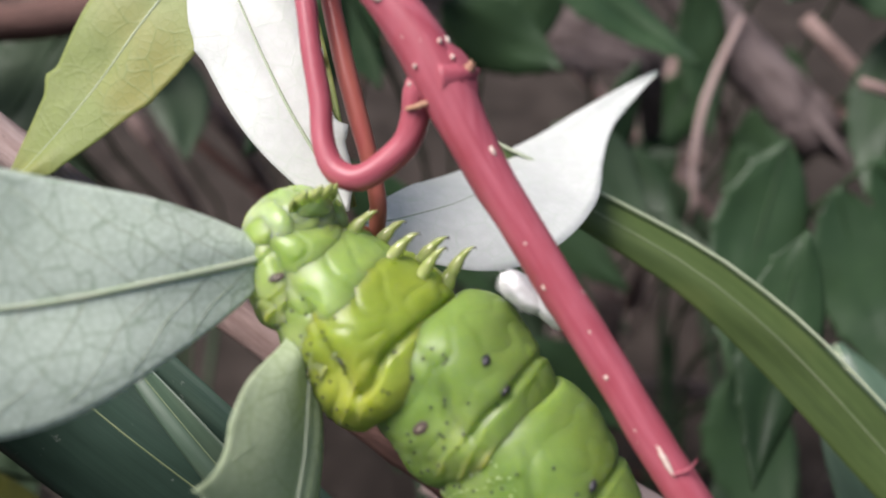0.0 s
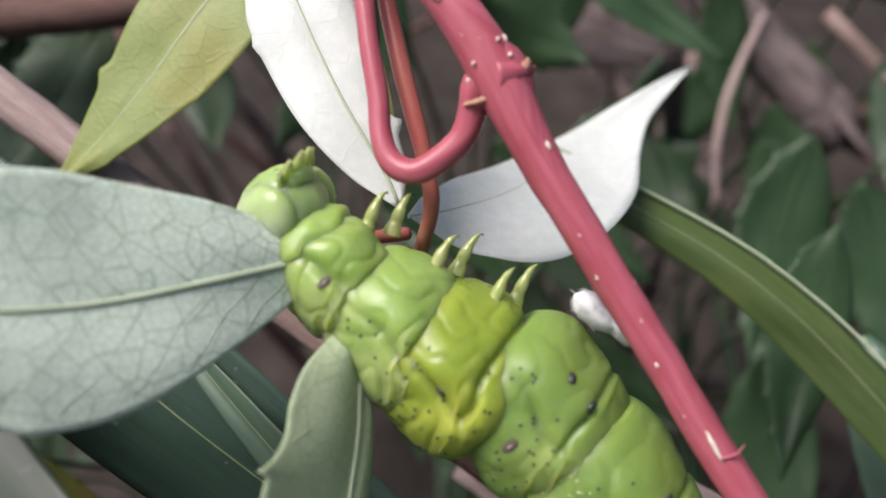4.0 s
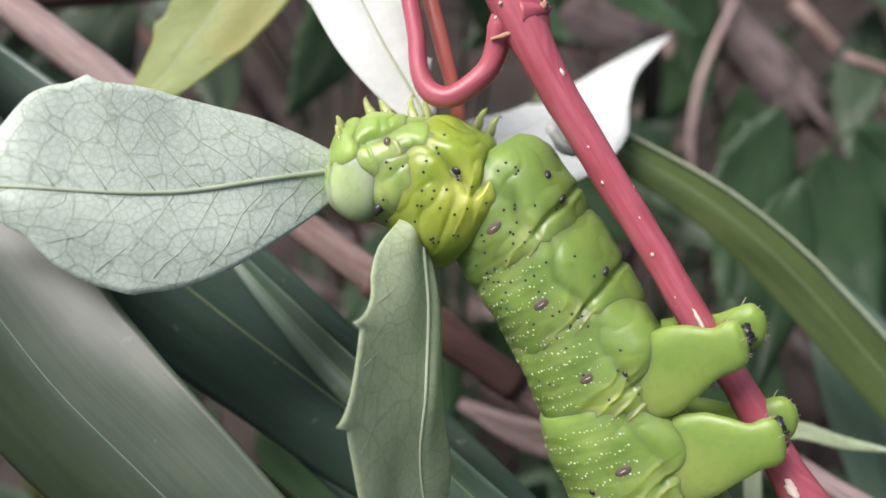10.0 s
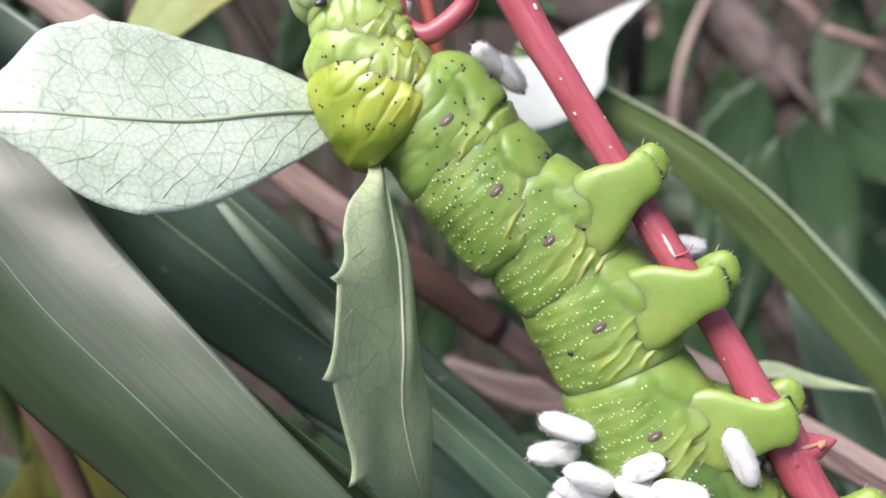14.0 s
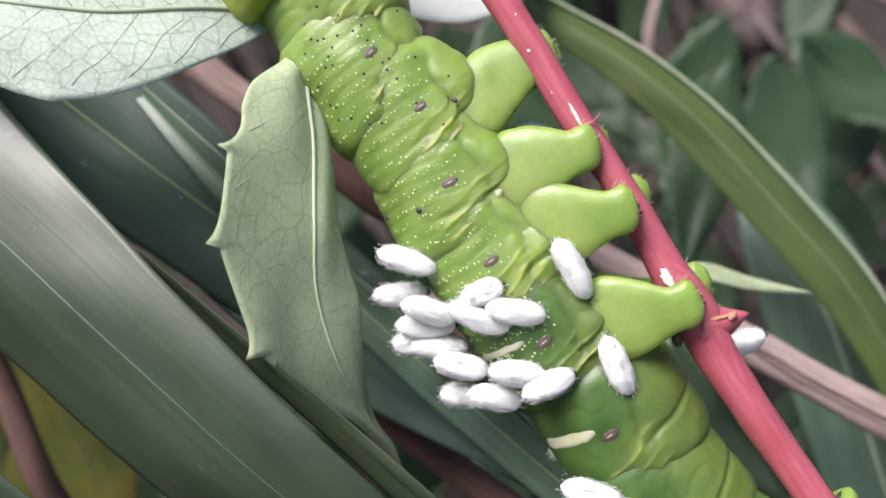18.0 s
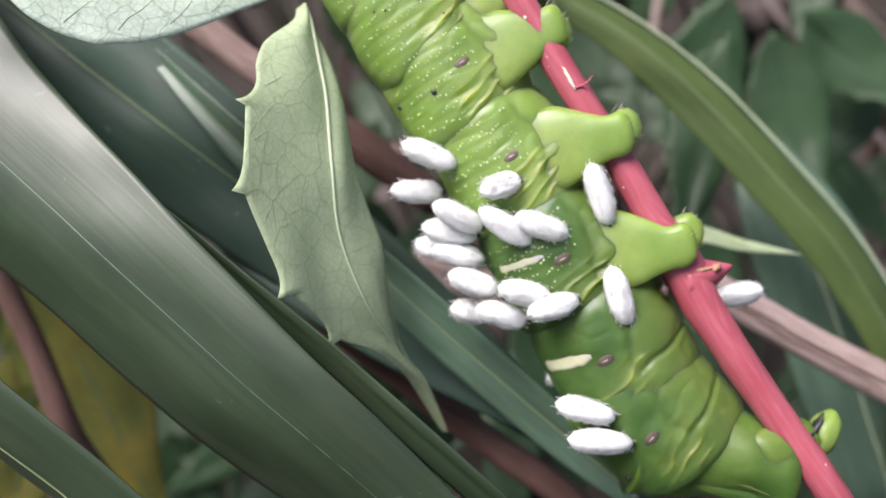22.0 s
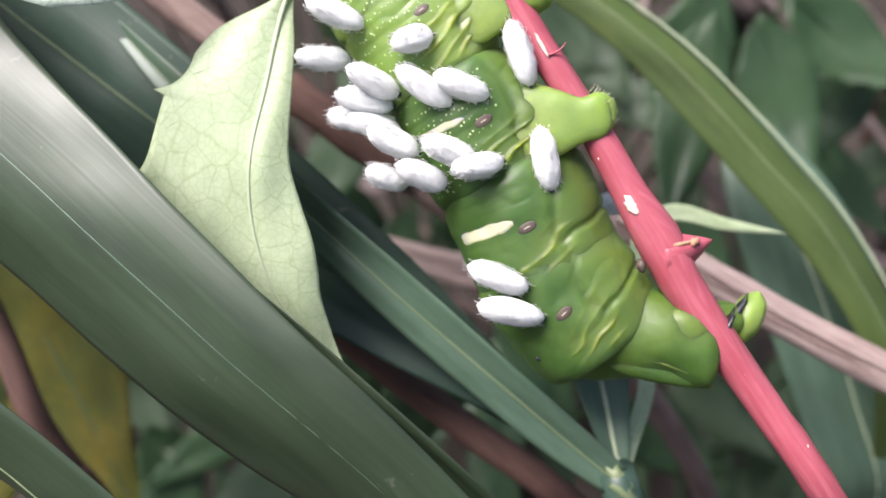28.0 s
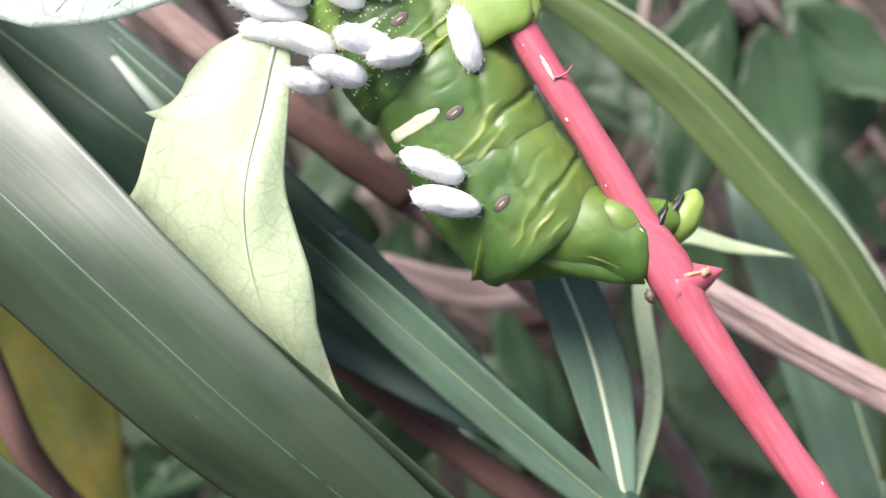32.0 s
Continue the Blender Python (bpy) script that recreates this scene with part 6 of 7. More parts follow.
    walk(SEGMENTS["A3"][0], [(0, seg_at(18.72, -9.32, -60.3, 18, -0)), (1, seg_at(19.31, -9.49, -60.3, 18.3, -0)), (2, seg_at(19.12, -8.5, -60.3, 18.6, -0)), (3, seg_at(19.45, -9.26, -60.3, 18.9, -0)), (3.5, seg_at(20.41, -11.67, -60.3, 19, -0)), (5.5, seg_at(18.79, -7.66, -60.3, 19.6, -0)), (6, seg_at(18.43, -7.6, -60.3, 19.7, -0)), (7, seg_at(17.77, -4.71, -54, 20, -0)), (7.5, seg_at(16.71, -4, -53.7, 20.5, -0)), (8, seg_at(17.2, -3.73, -53.3, 21, -0)), (8.5, seg_at(17.52, -3.61, -54.9, 21.5, -0)), (9, seg_at(17.56, -3.77, -55.3, 22, -0)), (9.5, seg_at(17.32, -3.65, -56.3, 20.2, -0)), (10, seg_at(15.54, -3.72, -63.8, 18.5, -0)), (10.5, seg_at(13.35, -2.33, -57.6, 16.8, -0)), (11, seg_at(13.02, -1.07, -53.8, 15, -0)), (11.5, seg_at(12.69, -0.46, -53.1, 13.2, -0)), (12, seg_at(12.89, -0.18, -55.1, 11.5, -0)), (12.5, seg_at(13.32, 0.32, -54.5, 9.8, -0)), (13, seg_at(13.71, 0.43, -54.9, 8, -0)), (13.5, seg_at(13.6, 0.49, -53.7, 7, -0)), (14, seg_at(13.62, 0.33, -53.5, 6, -0)), (14.5, seg_at(13.83, -0.31, -55.7, 4.5, -0)), (16.5, seg_at(14.04, -0.73, -56.9, -1.5, -0)), (17, seg_at(13, -0.37, -54.2, -3, -0)), (17.5, seg_at(12.04, -0.14, -62.9, -6.2, -0)), (18, seg_at(10.14, -0.21, -59.1, -9.5, -0)), (18.5, seg_at(7.06, 1.78, -56.3, -12.8, -0)), (19, seg_at(8.98, 4.19, -59.5, -16, -0)), (20, seg_at(10.24, 5.97, -63.7, -14.7, -0)), (21, seg_at(10.08, 5.38, -60.3, -13.3, -0)), (22, seg_at(9.92, 5.24, -60.3, -12, -0)), (23, seg_at(9.78, 5.64, -60.3, -12, -0)), (24, seg_at(9.56, 6.14, -60.3, -12, -0)), (25, seg_at(10.69, 3.31, -60.3, -12, -0)), (25.5, seg_at(9.67, 3.7, -60.3, -12, -0)), (27.5, seg_at(6.17, 11.49, -60.3, -12, -0)), (28, seg_at(6.43, 11.6, -60.3, -12, -0)), (29, seg_at(7.93, 8.83, -60.3, -12, -0)), (30, seg_at(7.74, 9.08, -60.3, -12, -0)), (30.5, seg_at(5.68, 9.91, -60.3, -12, -0)), (31, seg_at(2.73, 12.5, -60.3, -12, -0)), (31.5, seg_at(1.22, 15.49, -60.3, -12, -0)), (32, seg_at(1.95, 17.47, -60.3, -12, -0))])
    walk(SEGMENTS["A4"][0], [(0, seg_at(22.1, -15.74, -60.3, 15, -0)), (1, seg_at(22.66, -15.94, -60.3, 14.9, -0)), (2, seg_at(22.44, -14.97, -60.3, 14.8, -0)), (3, seg_at(22.74, -15.74, -60.3, 14.8, -0)), (3.5, seg_at(23.69, -18.15, -60.3, 14.7, -0)), (5.5, seg_at(22.01, -14.18, -60.3, 14.6, -0)), (6, seg_at(21.63, -14.11, -60.3, 14.5, -0)), (7, seg_at(21.05, -11.42, -60.3, 14.5, -0)), (7.5, seg_at(19.96, -10.74, -60.3, 14.4, -0)), (8, seg_at(20.42, -10.5, -60.3, 14.4, -0)), (8.5, seg_at(20.68, -10.36, -60.3, 14.3, -0)), (9, seg_at(20.67, -10.54, -60.3, 14.3, -0)), (9.5, seg_at(20.53, -10.32, -60.3, 14.3, -0)), (10, seg_at(17.66, -10.27, -64.4, 14.2, -0)), (10.5, seg_at(17.07, -8.56, -58.8, 14.2, -0)), (11, seg_at(16.97, -6.78, -57.2, 14.2, -0)), (11.5, seg_at(16.87, -6.5, -58, 14.1, -0)), (12, seg_at(16.82, -6.18, -59, 14.1, -0)), (12.5, seg_at(17.29, -5.71, -59.8, 14, -0)), (13, seg_at(17.75, -5.64, -60.9, 14, -0)), (13.5, seg_at(17.63, -5.62, -61.1, 13, -0)), (14, seg_at(17.66, -5.76, -62, 12, -0)), (14.5, seg_at(17.61, -6.1, -62.9, 11.3, -0)), (16.5, seg_at(18.27, -6.26, -62, 8.7, -0)), (17, seg_at(17.5, -5.94, -62.7, 8, -0)), (17.5, seg_at(15.68, -5.77, -67.8, 4, -0)), (18, seg_at(12.86, -5.16, -66.1, 0, -0)), (18.5, seg_at(11.52, -2.74, -50.9, -4, -0)), (19, seg_at(12.69, -0.55, -59.5, -8, -0)), (20, seg_at(13.25, 0.44, -64.8, -8, -0)), (21, seg_at(13.37, 0.6, -62, -8, -0)), (22, seg_at(13.1, 0.39, -61.6, -8, -0)), (23, seg_at(12.94, 0.77, -61.3, -8.3, -0)), (24, seg_at(12.69, 1.26, -61.4, -8.7, -0)), (25, seg_at(13.8, -1.6, -60.3, -9, -0)), (25.5, seg_at(12.77, -1.22, -60.3, -9.2, -0)), (27.5, seg_at(9.22, 6.54, -60.3, -9.8, -0)), (28, seg_at(9.46, 6.64, -60.3, -10, -0)), (29, seg_at(10.97, 3.88, -60.3, -10, -0)), (30, seg_at(10.77, 4.13, -60.3, -10, -0)), (30.5, seg_at(8.71, 4.96, -60.3, -10, -0)), (31, seg_at(5.76, 7.55, -60.3, -10, -0)), (31.5, seg_at(4.26, 10.54, -60.3, -10, -0)), (32, seg_at(4.98, 12.51, -60.3, -10, -0))])
    walk(SEGMENTS["A5"][0], [(0, seg_at(25.46, -22.18, -60.3, 12, -0)), (1, seg_at(26.02, -22.38, -60.3, 11.8, -0)), (2, seg_at(25.78, -21.42, -60.3, 11.5, -0)), (3, seg_at(26.07, -22.2, -60.3, 11.3, -0)), (3.5, seg_at(27.01, -24.61, -60.3, 11.2, -0)), (5.5, seg_at(25.31, -20.65, -60.3, 10.7, -0)), (6, seg_at(24.92, -20.59, -60.3, 10.6, -0)), (7, seg_at(24.33, -17.9, -60.3, 10.4, -0)), (7.5, seg_at(23.24, -17.22, -60.3, 10.3, -0)), (8, seg_at(23.69, -16.99, -60.3, 10.2, -0)), (8.5, seg_at(23.94, -16.85, -60.3, 10, -0)), (9, seg_at(23.93, -17.04, -60.3, 9.9, -0)), (9.5, seg_at(23.78, -16.81, -60.3, 9.8, -0)), (10, seg_at(20.86, -16.69, -60.3, 9.7, -0)), (10.5, seg_at(20.32, -15.09, -60.3, 9.6, -0)), (11, seg_at(20.87, -14.13, -59.7, 9.5, -0)), (11.5, seg_at(20.84, -14.18, -60, 9.3, -0)), (12, seg_at(20.96, -13.97, -59.7, 9.2, -0)), (12.5, seg_at(21.34, -13.58, -60, 9.1, -0)), (13, seg_at(21.56, -13.51, -60.8, 9, -0)), (13.5, seg_at(21.54, -13.46, -60.9, 9.4, -0)), (14, seg_at(21.44, -13.6, -61.7, 9.8, -0)), (14.5, seg_at(21.39, -13.92, -62, 10.1, -0)), (16.5, seg_at(22.24, -13.58, -61.9, 11.6, -0)), (17, seg_at(21.03, -12.97, -67.1, 12, -0)), (17.5, seg_at(18.49, -12.06, -71.4, 9.8, -0)), (18, seg_at(16.33, -10.34, -59.9, 7.5, -0)), (18.5, seg_at(16.7, -7.48, -53.7, 5.2, -0)), (19, seg_at(17.39, -6.7, -60.6, 3, -0)), (20, seg_at(17.7, -6.33, -63.5, 2, -0)), (21, seg_at(17.69, -6.12, -63.5, 1, -0)), (22, seg_at(17.39, -6.3, -63.3, 0, -0)), (23, seg_at(17.48, -6.14, -63.3, 0, -0)), (24, seg_at(17.36, -5.89, -63.8, 0, -0)), (25, seg_at(17.4, -6.23, -63.4, 0, -0)), (25.5, seg_at(16.38, -5.84, -64.7, 0, -0)), (27.5, seg_at(12.24, 1.59, -60.7, -8, -0)), (28, seg_at(12.5, 1.7, -60.8, -8, -0)), (29, seg_at(14, -1.07, -60.3, -8, -0)), (30, seg_at(13.81, -0.83, -60.3, -8, -0)), (30.5, seg_at(11.75, 0, -60.3, -8, -0)), (31, seg_at(8.8, 2.6, -60.3, -8, -0)), (31.5, seg_at(7.29, 5.58, -60.3, -8, -0)), (32, seg_at(8.02, 7.56, -60.3, -8, -0))])
    walk(SEGMENTS["A6"][0], [(0, seg_at(29.08, -28.47, -60.3, 12, -0)), (1, seg_at(29.65, -28.66, -60.3, 12, -0)), (2, seg_at(29.43, -27.69, -60.3, 12, -0)), (3, seg_at(29.74, -28.46, -60.3, 12, -0)), (3.5, seg_at(30.69, -30.87, -60.3, 12, -0)), (5.5, seg_at(29.03, -26.89, -60.3, 12, -0)), (6, seg_at(28.65, -26.82, -60.3, 12, -0)), (7, seg_at(28.07, -24.12, -60.3, 12, -0)), (7.5, seg_at(26.99, -23.44, -60.3, 12, -0)), (8, seg_at(27.45, -23.2, -60.3, 12, -0)), (8.5, seg_at(27.71, -23.06, -60.3, 12, -0)), (9, seg_at(27.71, -23.24, -60.3, 12, -0)), (9.5, seg_at(27.57, -23.01, -60.3, 12, -0)), (10, seg_at(24.66, -22.88, -60.3, 12, -0)), (10.5, seg_at(24.13, -21.28, -60.3, 12, -0)), (11, seg_at(24.69, -20.32, -60.3, 12, -0)), (11.5, seg_at(24.67, -20.36, -60.3, 12, -0)), (12, seg_at(24.8, -20.15, -60.3, 12, -0)), (12.5, seg_at(25.19, -19.75, -60.3, 12, -0)), (13, seg_at(25.41, -19.66, -60.3, 12, -0)), (13.5, seg_at(25.36, -19.63, -60.3, 12, -0)), (14, seg_at(25.22, -19.77, -60.3, 12, -0)), (14.5, seg_at(25.14, -20.11, -60.3, 12, -0)), (16.5, seg_at(27.06, -22.02, -60.4, 12, -0)), (17, seg_at(24, -20.36, -64.5, 12, -0)), (17.5, seg_at(20.57, -18.43, -63.2, 10.5, -0)), (18, seg_at(20.09, -15.95, -56.3, 9, -0)), (18.5, seg_at(21.38, -14.35, -61.1, 7.5, -0)), (19, seg_at(21.89, -14.27, -63.9, 6, -0)), (20, seg_at(21.82, -14.04, -65.4, 5, -0)), (21, seg_at(21.79, -13.79, -65.2, 4, -0)), (22, seg_at(21.43, -13.87, -65.6, 3, -0)), (23, seg_at(21.38, -13.74, -65.9, 2.7, -0)), (24, seg_at(21.09, -13.48, -66.9, 2.4, -0)), (25, seg_at(20.98, -13.64, -66.8, 2.1, -0)), (25.5, seg_at(19.15, -12.31, -69.3, 2, -0)), (27.5, seg_at(16.94, -6.12, -64.3, -4, -0)), (28, seg_at(17.2, -6.07, -64.5, -4, -0)), (29, seg_at(17.19, -5.91, -65, -4, -0)), (30, seg_at(16.99, -5.66, -65.4, -4, -0)), (30.5, seg_at(14.93, -4.81, -67.9, -4, -0)), (31, seg_at(11.99, -2.25, -62, -4, -0)), (31.5, seg_at(10.5, 0.71, -57.7, -4, -0)), (32, seg_at(11.22, 2.7, -60.1, -4, -0))])
    walk(SEGMENTS["A7"][0], [(0, seg_at(30.07, -35.95, -60.3, 16, -0)), (1, seg_at(30.64, -36.13, -60.3, 16, -0)), (2, seg_at(30.42, -35.16, -60.3, 16.1, -0)), (3, seg_at(30.74, -35.93, -60.3, 16.1, -0)), (3.5, seg_at(31.69, -38.34, -60.3, 16.2, -0)), (5.5, seg_at(33.04, -32.95, -60.3, 16.2, -0)), (6, seg_at(32.66, -32.88, -60.3, 16.3, -0)), (7, seg_at(32.08, -30.18, -60.3, 16.3, -0)), (7.5, seg_at(31, -29.5, -60.3, 16.3, -0)), (8, seg_at(31.47, -29.26, -60.3, 16.4, -0)), (8.5, seg_at(31.73, -29.12, -60.3, 16.4, -0)), (9, seg_at(31.73, -29.3, -60.3, 16.4, -0)), (9.5, seg_at(31.59, -29.07, -60.3, 16.4, -0)), (10, seg_at(28.68, -28.94, -60.3, 16.5, -0)), (10.5, seg_at(28.16, -27.33, -60.3, 16.5, -0)), (11, seg_at(28.72, -26.37, -60.3, 16.5, -0)), (11.5, seg_at(28.7, -26.41, -60.3, 16.5, -0)), (12, seg_at(28.83, -26.2, -60.3, 16.5, -0)), (12.5, seg_at(29.22, -25.8, -60.3, 16.6, -0)), (13, seg_at(29.44, -25.71, -60.3, 16.6, -0)), (13.5, seg_at(29.4, -25.68, -60.3, 16.6, -0)), (14, seg_at(29.26, -25.82, -60.3, 16.6, -0)), (14.5, seg_at(29.18, -26.16, -60.3, 16.7, -0)), (16.5, seg_at(31.11, -28.06, -60.3, 16.8, -0)), (17, seg_at(28.01, -26.33, -60.3, 16.8, -0)), (17.5, seg_at(25.18, -23.67, -57.3, 16.8, -0)), (18, seg_at(25.34, -22.12, -57.6, 16.8, -0)), (18.5, seg_at(26.02, -22.01, -62.8, 16.8, -0)), (19, seg_at(26.3, -21.82, -63.8, 16.9, -0)), (20, seg_at(26.19, -21.33, -64.1, 16.9, -0)), (21, seg_at(26.23, -20.89, -63.5, 17, -0)), (22, seg_at(25.81, -20.88, -63.8, 17, -0)), (23, seg_at(25.79, -20.8, -63.9, 16.4, -0)), (24, seg_at(25.22, -20.34, -65.3, 15.9, -0)), (25, seg_at(24.99, -20.16, -65.5, 15.3, -0)), (25.5, seg_at(22.39, -17.57, -67.3, 15, -0)), (27.5, seg_at(20.97, -13.25, -66.8, 7, -0)), (28, seg_at(21.24, -13.31, -67.5, 7, -0)), (29, seg_at(21.21, -13.18, -67.9, 7, -0)), (30, seg_at(20.76, -12.57, -69.2, 7, -0)), (30.5, seg_at(17.36, -10.04, -72.8, 7, -0)), (31, seg_at(15.27, -6.5, -60.2, 7, -0)), (31.5, seg_at(15.24, -4.33, -57.7, 7, -0)), (32, seg_at(15.9, -3.29, -61.1, 7, -0))])
    walk(SEGMENTS["A8"][0], [(0, seg_at(33.38, -42.05, -47.8, 15, -0)), (1, seg_at(33.95, -42.24, -47.8, 15, -0)), (2, seg_at(33.73, -41.27, -47.8, 15, -0)), (3, seg_at(34.04, -42.04, -47.8, 15, -0)), (3.5, seg_at(34.99, -44.45, -47.8, 15, -0)), (5.5, seg_at(36.33, -39.07, -47.8, 15, -0)), (6, seg_at(35.95, -39, -47.8, 15, -0)), (7, seg_at(35.37, -36.3, -47.8, 15, -0)), (7.5, seg_at(34.29, -35.62, -47.8, 15, -0)), (8, seg_at(34.75, -35.38, -47.8, 15, -0)), (8.5, seg_at(35.01, -35.24, -47.8, 15, -0)), (9, seg_at(35.01, -35.42, -47.8, 15, -0)), (9.5, seg_at(34.87, -35.19, -47.8, 15, -0)), (10, seg_at(31.96, -35.06, -47.8, 15, -0)), (10.5, seg_at(31.43, -33.46, -47.8, 15, -0)), (11, seg_at(31.99, -32.5, -47.8, 15, -0)), (11.5, seg_at(31.97, -32.54, -47.8, 15, -0)), (12, seg_at(32.1, -32.33, -47.8, 15, -0)), (12.5, seg_at(32.49, -31.93, -47.8, 15, -0)), (13, seg_at(32.71, -31.84, -47.8, 15, -0)), (13.5, seg_at(32.66, -31.81, -47.8, 15, -0)), (14, seg_at(32.52, -31.95, -47.8, 15, -0)), (14.5, seg_at(32.44, -32.29, -47.8, 15, -0)), (16.5, seg_at(34.36, -34.2, -47.8, 15, -0)), (17, seg_at(31.26, -32.47, -47.8, 15, -0)), (17.5, seg_at(28.47, -29.88, -47.8, 15, -0)), (18, seg_at(28.63, -28.33, -47.8, 15, -0)), (18.5, seg_at(29.23, -28.09, -47.8, 15, -0)), (19, seg_at(29.5, -27.88, -47.8, 15, -0)), (20, seg_at(29.04, -26.85, -47, 15, -0)), (21, seg_at(29.24, -26.47, -46.6, 15, -0)), (22, seg_at(28.82, -26.44, -46.4, 15, -0)), (23, seg_at(28.75, -26.23, -46.4, 15, -0)), (24, seg_at(27.96, -25.67, -47.4, 15, -0)), (25, seg_at(27.57, -25.26, -47.6, 15, -0)), (25.5, seg_at(24.52, -22.12, -47.7, 15, -0)), (27.5, seg_at(24.08, -19.09, -51.1, 12, -0)), (28, seg_at(24.13, -19.05, -51.6, 11.9, -0)), (29, seg_at(23.98, -18.83, -51.9, 11.7, -0)), (30, seg_at(23.31, -18.34, -53.3, 11.4, -0)), (30.5, seg_at(19.31, -14.43, -51.4, 11.3, -0)), (31, seg_at(18.16, -10.25, -42.7, 11.2, -0)), (31.5, seg_at(18.63, -9.55, -48.2, 11.1, -0)), (32, seg_at(19.36, -9.22, -51.3, 11, -0))])
    walk(SEGMENTS["A10"][0], [(0, seg_at(37.01, -44.32, -9, 0, -0)), (1, seg_at(37.58, -44.51, -9, 0, -0)), (2, seg_at(37.36, -43.54, -9, 0, -0)), (3, seg_at(37.67, -44.31, -9, 0, -0)), (3.5, seg_at(38.62, -46.72, -9, 0, -0)), (5.5, seg_at(39.96, -41.34, -9, 0, -0)), (6, seg_at(39.58, -41.27, -9, 0, -0)), (7, seg_at(39, -38.57, -9, 0, -0)), (7.5, seg_at(37.92, -37.89, -9, 0, -0)), (8, seg_at(38.38, -37.65, -9, 0, -0)), (8.5, seg_at(38.64, -37.51, -9, 0, -0)), (9, seg_at(38.64, -37.69, -9, 0, -0)), (9.5, seg_at(38.5, -37.46, -9, 0, -0)), (10, seg_at(35.59, -37.33, -9, 0, -0)), (10.5, seg_at(35.06, -35.73, -9, 0, -0)), (11, seg_at(35.62, -34.77, -9, 0, -0)), (11.5, seg_at(35.6, -34.81, -9, 0, -0)), (12, seg_at(35.73, -34.6, -9, 0, -0)), (12.5, seg_at(36.12, -34.2, -9, 0, -0)), (13, seg_at(36.34, -34.11, -9, 0, -0)), (13.5, seg_at(36.29, -34.08, -9, 0, -0)), (14, seg_at(36.15, -34.22, -9, 0, -0)), (14.5, seg_at(36.07, -34.56, -9, 0, -0)), (16.5, seg_at(37.99, -36.47, -9, 0, -0)), (17, seg_at(34.89, -34.74, -9, 0, -0)), (17.5, seg_at(32.1, -32.15, -9, 0, -0)), (18, seg_at(32.26, -30.6, -9, 0, -0)), (18.5, seg_at(32.86, -30.36, -9, 0, -0)), (19, seg_at(33.13, -30.15, -9, 0, -0)), (20, seg_at(32.69, -29.13, -9, 0, -0)), (21, seg_at(32.89, -28.76, -9, 0, -0)), (22, seg_at(32.48, -28.73, -9, 0, -0)), (23, seg_at(32.41, -28.52, -9, 0, -0)), (24, seg_at(31.6, -27.95, -9, 0, -0)), (25, seg_at(31.21, -27.53, -9, 0, -0)), (25.5, seg_at(28.15, -24.39, -9, 0, -0)), (27.5, seg_at(27.92, -21.09, -9, 0, -0)), (28, seg_at(27.97, -21.04, -9, 0, -0)), (29, seg_at(27.82, -20.8, -9, 0, -0)), (30, seg_at(27.16, -20.28, -9, 0, -0)), (30.5, seg_at(22.99, -16.38, -9, 0, -0)), (31, seg_at(21.75, -12.32, -9, 0, -0)), (31.5, seg_at(21.95, -11.54, -9, 0, -0)), (32, seg_at(22.46, -11.15, -9, 0, -0))])
    walk(lf, [(0, left_at(-1.70, 10.57, 3, 0)), (1, left_at(-2.05, 10.46, 3, 0)), (2, left_at(-2.13, 10.41, 3, 0)), (3, left_at(-3.24, 9.93, 3, 0)), (3.5, left_at(-3.11, 9.84, 3, 0)), (6, left_at(0.87, 11.13, 3, 0)), (7.5, left_at(-1.70, 10.48, 2, 0)), (9, left_at(-3.05, 10.35, 1, 0)), (10, left_at(-4.13, 10.20, 0, 6)), (11, left_at(-3.77, 10.07, 0, 12)), (12, left_at(-3.70, 9.74, 0, 14)), (13, left_at(-2.04, 9.87, 0, 16)), (14, left_at(-2.76, 9.90, 0, 16.1)), (16.5, left_at(-0.71, 9.49, 0, 16.4)), (17, left_at(-1.61, 9.39, 0, 16.4)), (18, left_at(-1.55, 8.15, 0, 16.5)), (19, left_at(-1.34, 9.14, 0, 16.6)), (20, left_at(-0.12, 9.45, 0, 16.7)), (32, left_at(-0.12, 9.45, 0, 18))])
    walk(hang, [(0, leaf_at(1.27, 5.96, 20, 0, 62)), (1, leaf_at(0.73, 5.55, 20, 0, 62)), (2, leaf_at(0.65, 6.21, 20, 0, 62)), (3, leaf_at(0.14, 5.15, 20, 0, 62)), (6, leaf_at(2.56, 8.12, 17, 0, 62)), (7.5, leaf_at(0.82, 6.35, 17, 0, 60)), (9, leaf_at(2.00, 7.19, 17, 0, 58)), (10, leaf_at(1.99, 6.71, 13, 0, 59)), (11, leaf_at(0.94, 4.19, 11, 0, 62)), (12, leaf_at(1.03, 4.46, 9, 0, 63)), (13, leaf_at(0.52, 4.91, 9, 0, 65)), (14, leaf_at(0.86, 4.69, 9, 0, 62)), (16.5, leaf_at(2.08, 5.50, 8, 0, 54)), (17, leaf_at(1.62, 5.14, 8, 0, 54)), (18, leaf_at(1.87, 3.99, 8, 0, 53)), (19, leaf_at(1.28, 4.73, 7, 0, 52)), (20, leaf_at(1.99, 5.54, 6, 0, 52)), (23, leaf_at(1.59, 4.02, 2, 0, 50)), (25.5, leaf_at(2.2, 3.8, 0, 2, 32)), (27.5, leaf_at(2.77, 3.48, 8, 10, 6)), (30, leaf_at(2.77, 3.48, 8, 10, 6)), (32, leaf_at(2.77, 3.48, 8, 10, 6))])
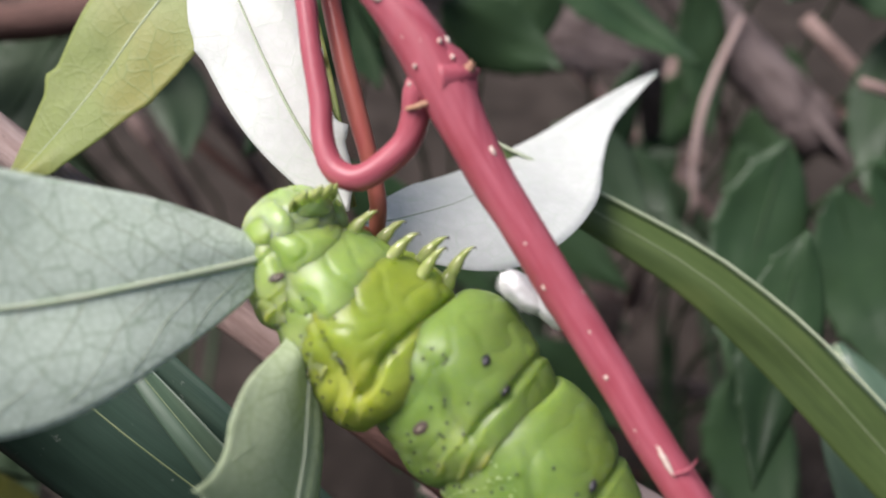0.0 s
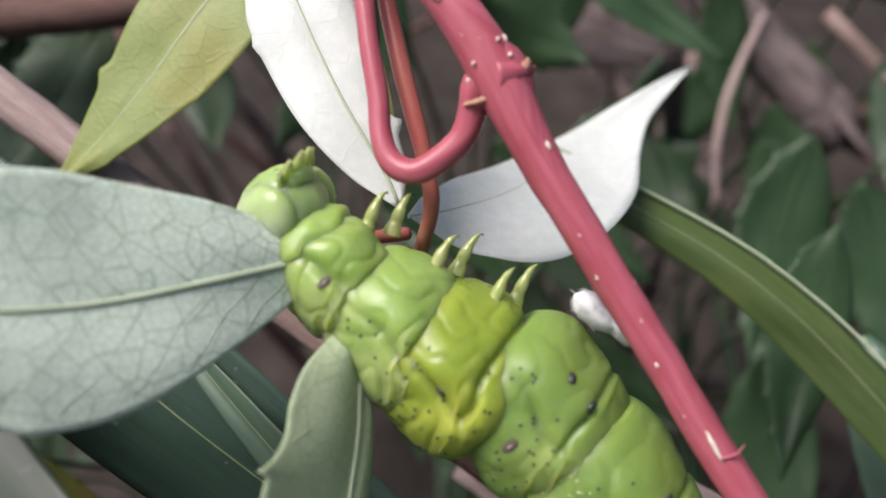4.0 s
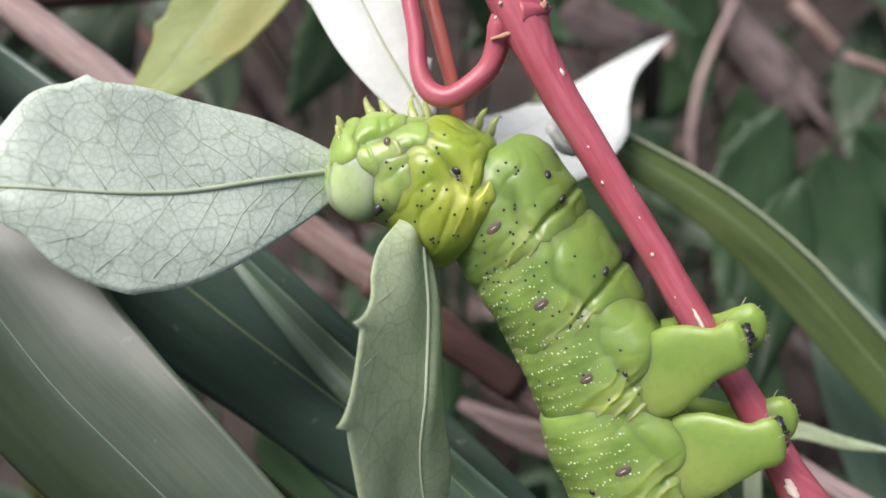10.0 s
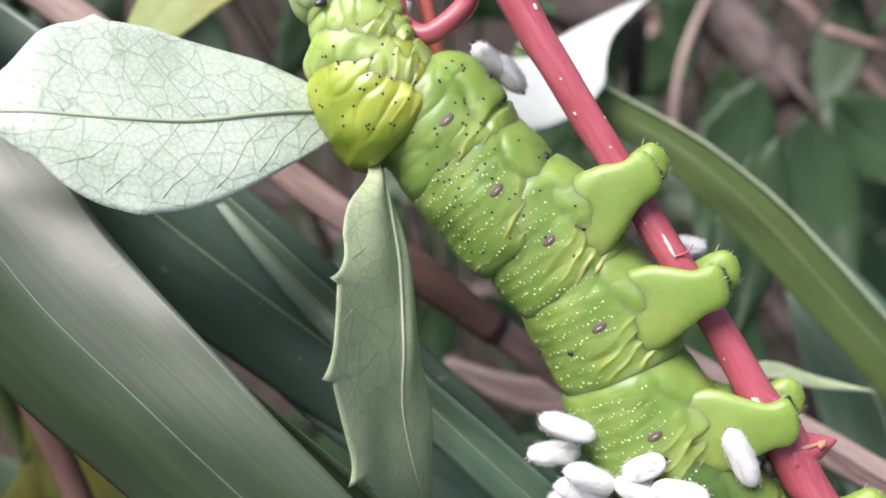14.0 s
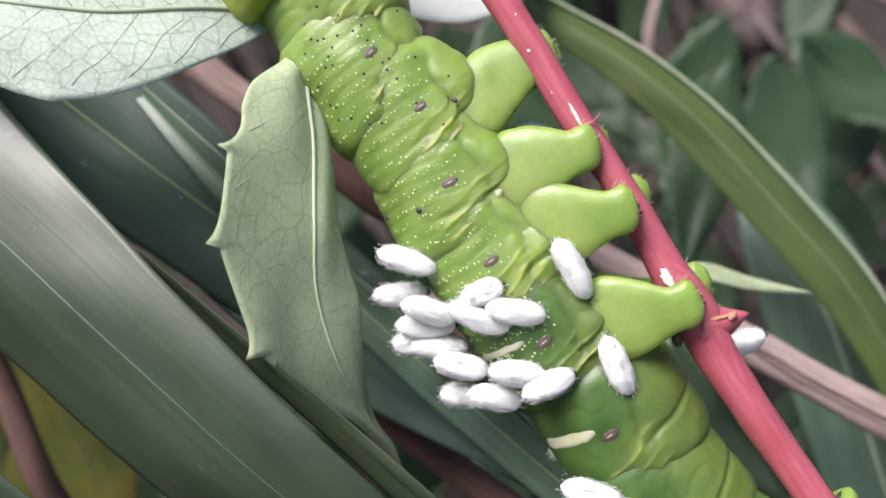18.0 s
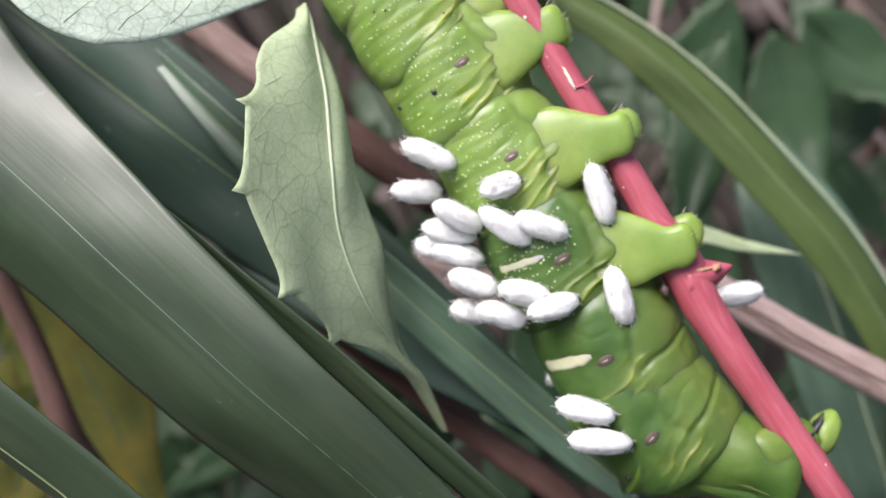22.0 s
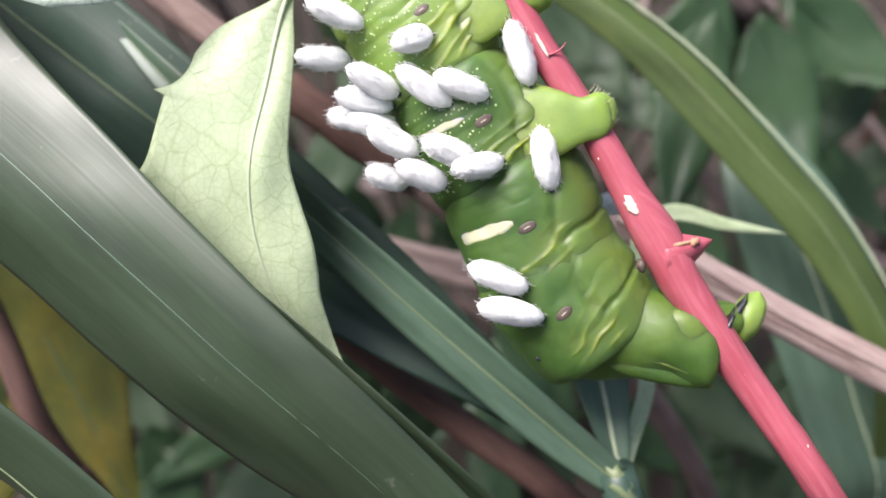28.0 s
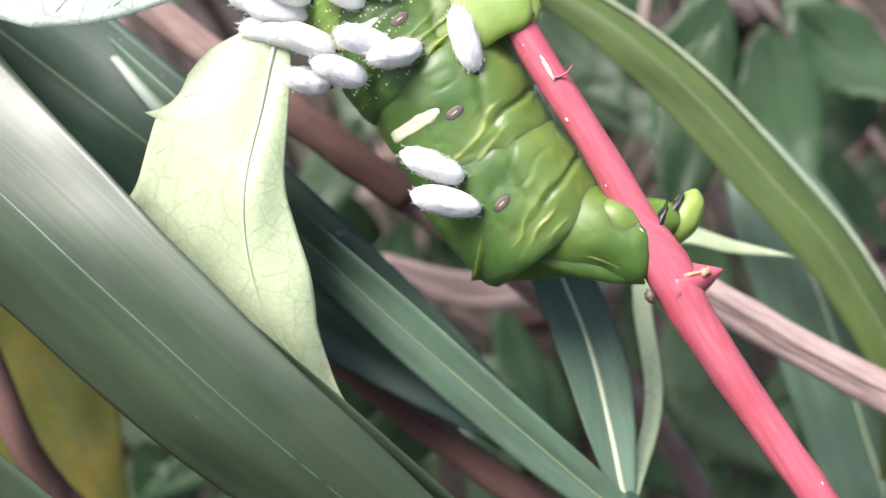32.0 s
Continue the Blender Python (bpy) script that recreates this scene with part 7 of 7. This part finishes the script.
    for leg in LEGS[3]:
        walk(leg, [(0, pose(1.8 * MM, 0, -0.2 * MM)), (8, pose(1.8 * MM, 0, -0.2 * MM)), (10, pose(1.8 * MM, 0, 1.3 * MM)), (12, pose(0.2 * MM, 0, 0.8 * MM)), (13, pose(0.9 * MM, 0, -0.3 * MM)), (14, pose(0.4 * MM, 0, -0.3 * MM)), (17, pose(0.9 * MM, 0, -0.2 * MM)), (18, pose(1.3 * MM, 0, 1.3 * MM)), (32, pose(1.3 * MM, 0, 1.3 * MM))])
    for leg in LEGS[4]:
        walk(leg, [(0, pose(0.2 * MM, 0, 1.3 * MM)), (10, pose(0.2 * MM, 0, 1.3 * MM)), (12, pose(-0.1 * MM, 0, 0.9 * MM)), (13, pose(-0.4 * MM, 0, 0.1 * MM)), (14, pose(-0.5 * MM, 0, -0.1 * MM)), (17, pose(-0.6 * MM, 0, 0.4 * MM)), (18, pose(0.3 * MM, 0, 1.3 * MM)), (20, pose(-1 * MM, 0, -1 * MM)), (22, pose(-0.6 * MM, 0, -0.9 * MM)), (32, pose(-0.6 * MM, 0, -0.9 * MM))])
    for leg in LEGS[5]:
        walk(leg, [(0, pose(0.4 * MM, 0, -0.3 * MM)), (13, pose(0.4 * MM, 0, -0.3 * MM)), (14, pose(-0.3 * MM, 0, 0 * MM)), (17, pose(-0.2 * MM, 0, 0.1 * MM)), (18, pose(-1.8 * MM, 0, 1.3 * MM)), (20, pose(-1.6 * MM, 0, -0.5 * MM)), (22, pose(-1.1 * MM, 0, -0.4 * MM)), (24, pose(-1.3 * MM, 0, -0.7 * MM)), (25, pose(-1 * MM, 0, -0.1 * MM)), (32, pose(-1 * MM, 0, -0.1 * MM))])
    for leg in LEGS[6]:
        walk(leg, [(0, pose(1.8 * MM, 0, 1 * MM)), (17, pose(1.8 * MM, 0, 1 * MM)), (18, pose(-1 * MM, 0, 1.3 * MM)), (20, pose(-1.5 * MM, 0, -0.1 * MM)), (22, pose(-1.4 * MM, 0, 0.1 * MM)), (24, pose(-1.8 * MM, 0, 0.1 * MM)), (25, pose(-1.5 * MM, 0, -0.1 * MM)), (29, pose(-0.9 * MM, 0, -0.8 * MM)), (32, pose(-0.9 * MM, 0, -0.8 * MM))])
    walk(skin_cocoon, [(0, pose(0, 0, 0)), (25.5, pose(0, 0, 0)), (27.5, pose(0, 0.001, -0.0035)), (32, pose(0, 0.001, -0.0035))])
    walk(big, [(0, blade_at(0, 0)), (13, blade_at(0, 0)), (17, blade_at(0, 0)), (19, blade_at(0, -0.6)), (23, blade_at(0, 0)), (25.5, blade_at(0.3, 0)), (27.5, blade_at(1.8, 0)), (32, blade_at(2.0, 0))])


motions()
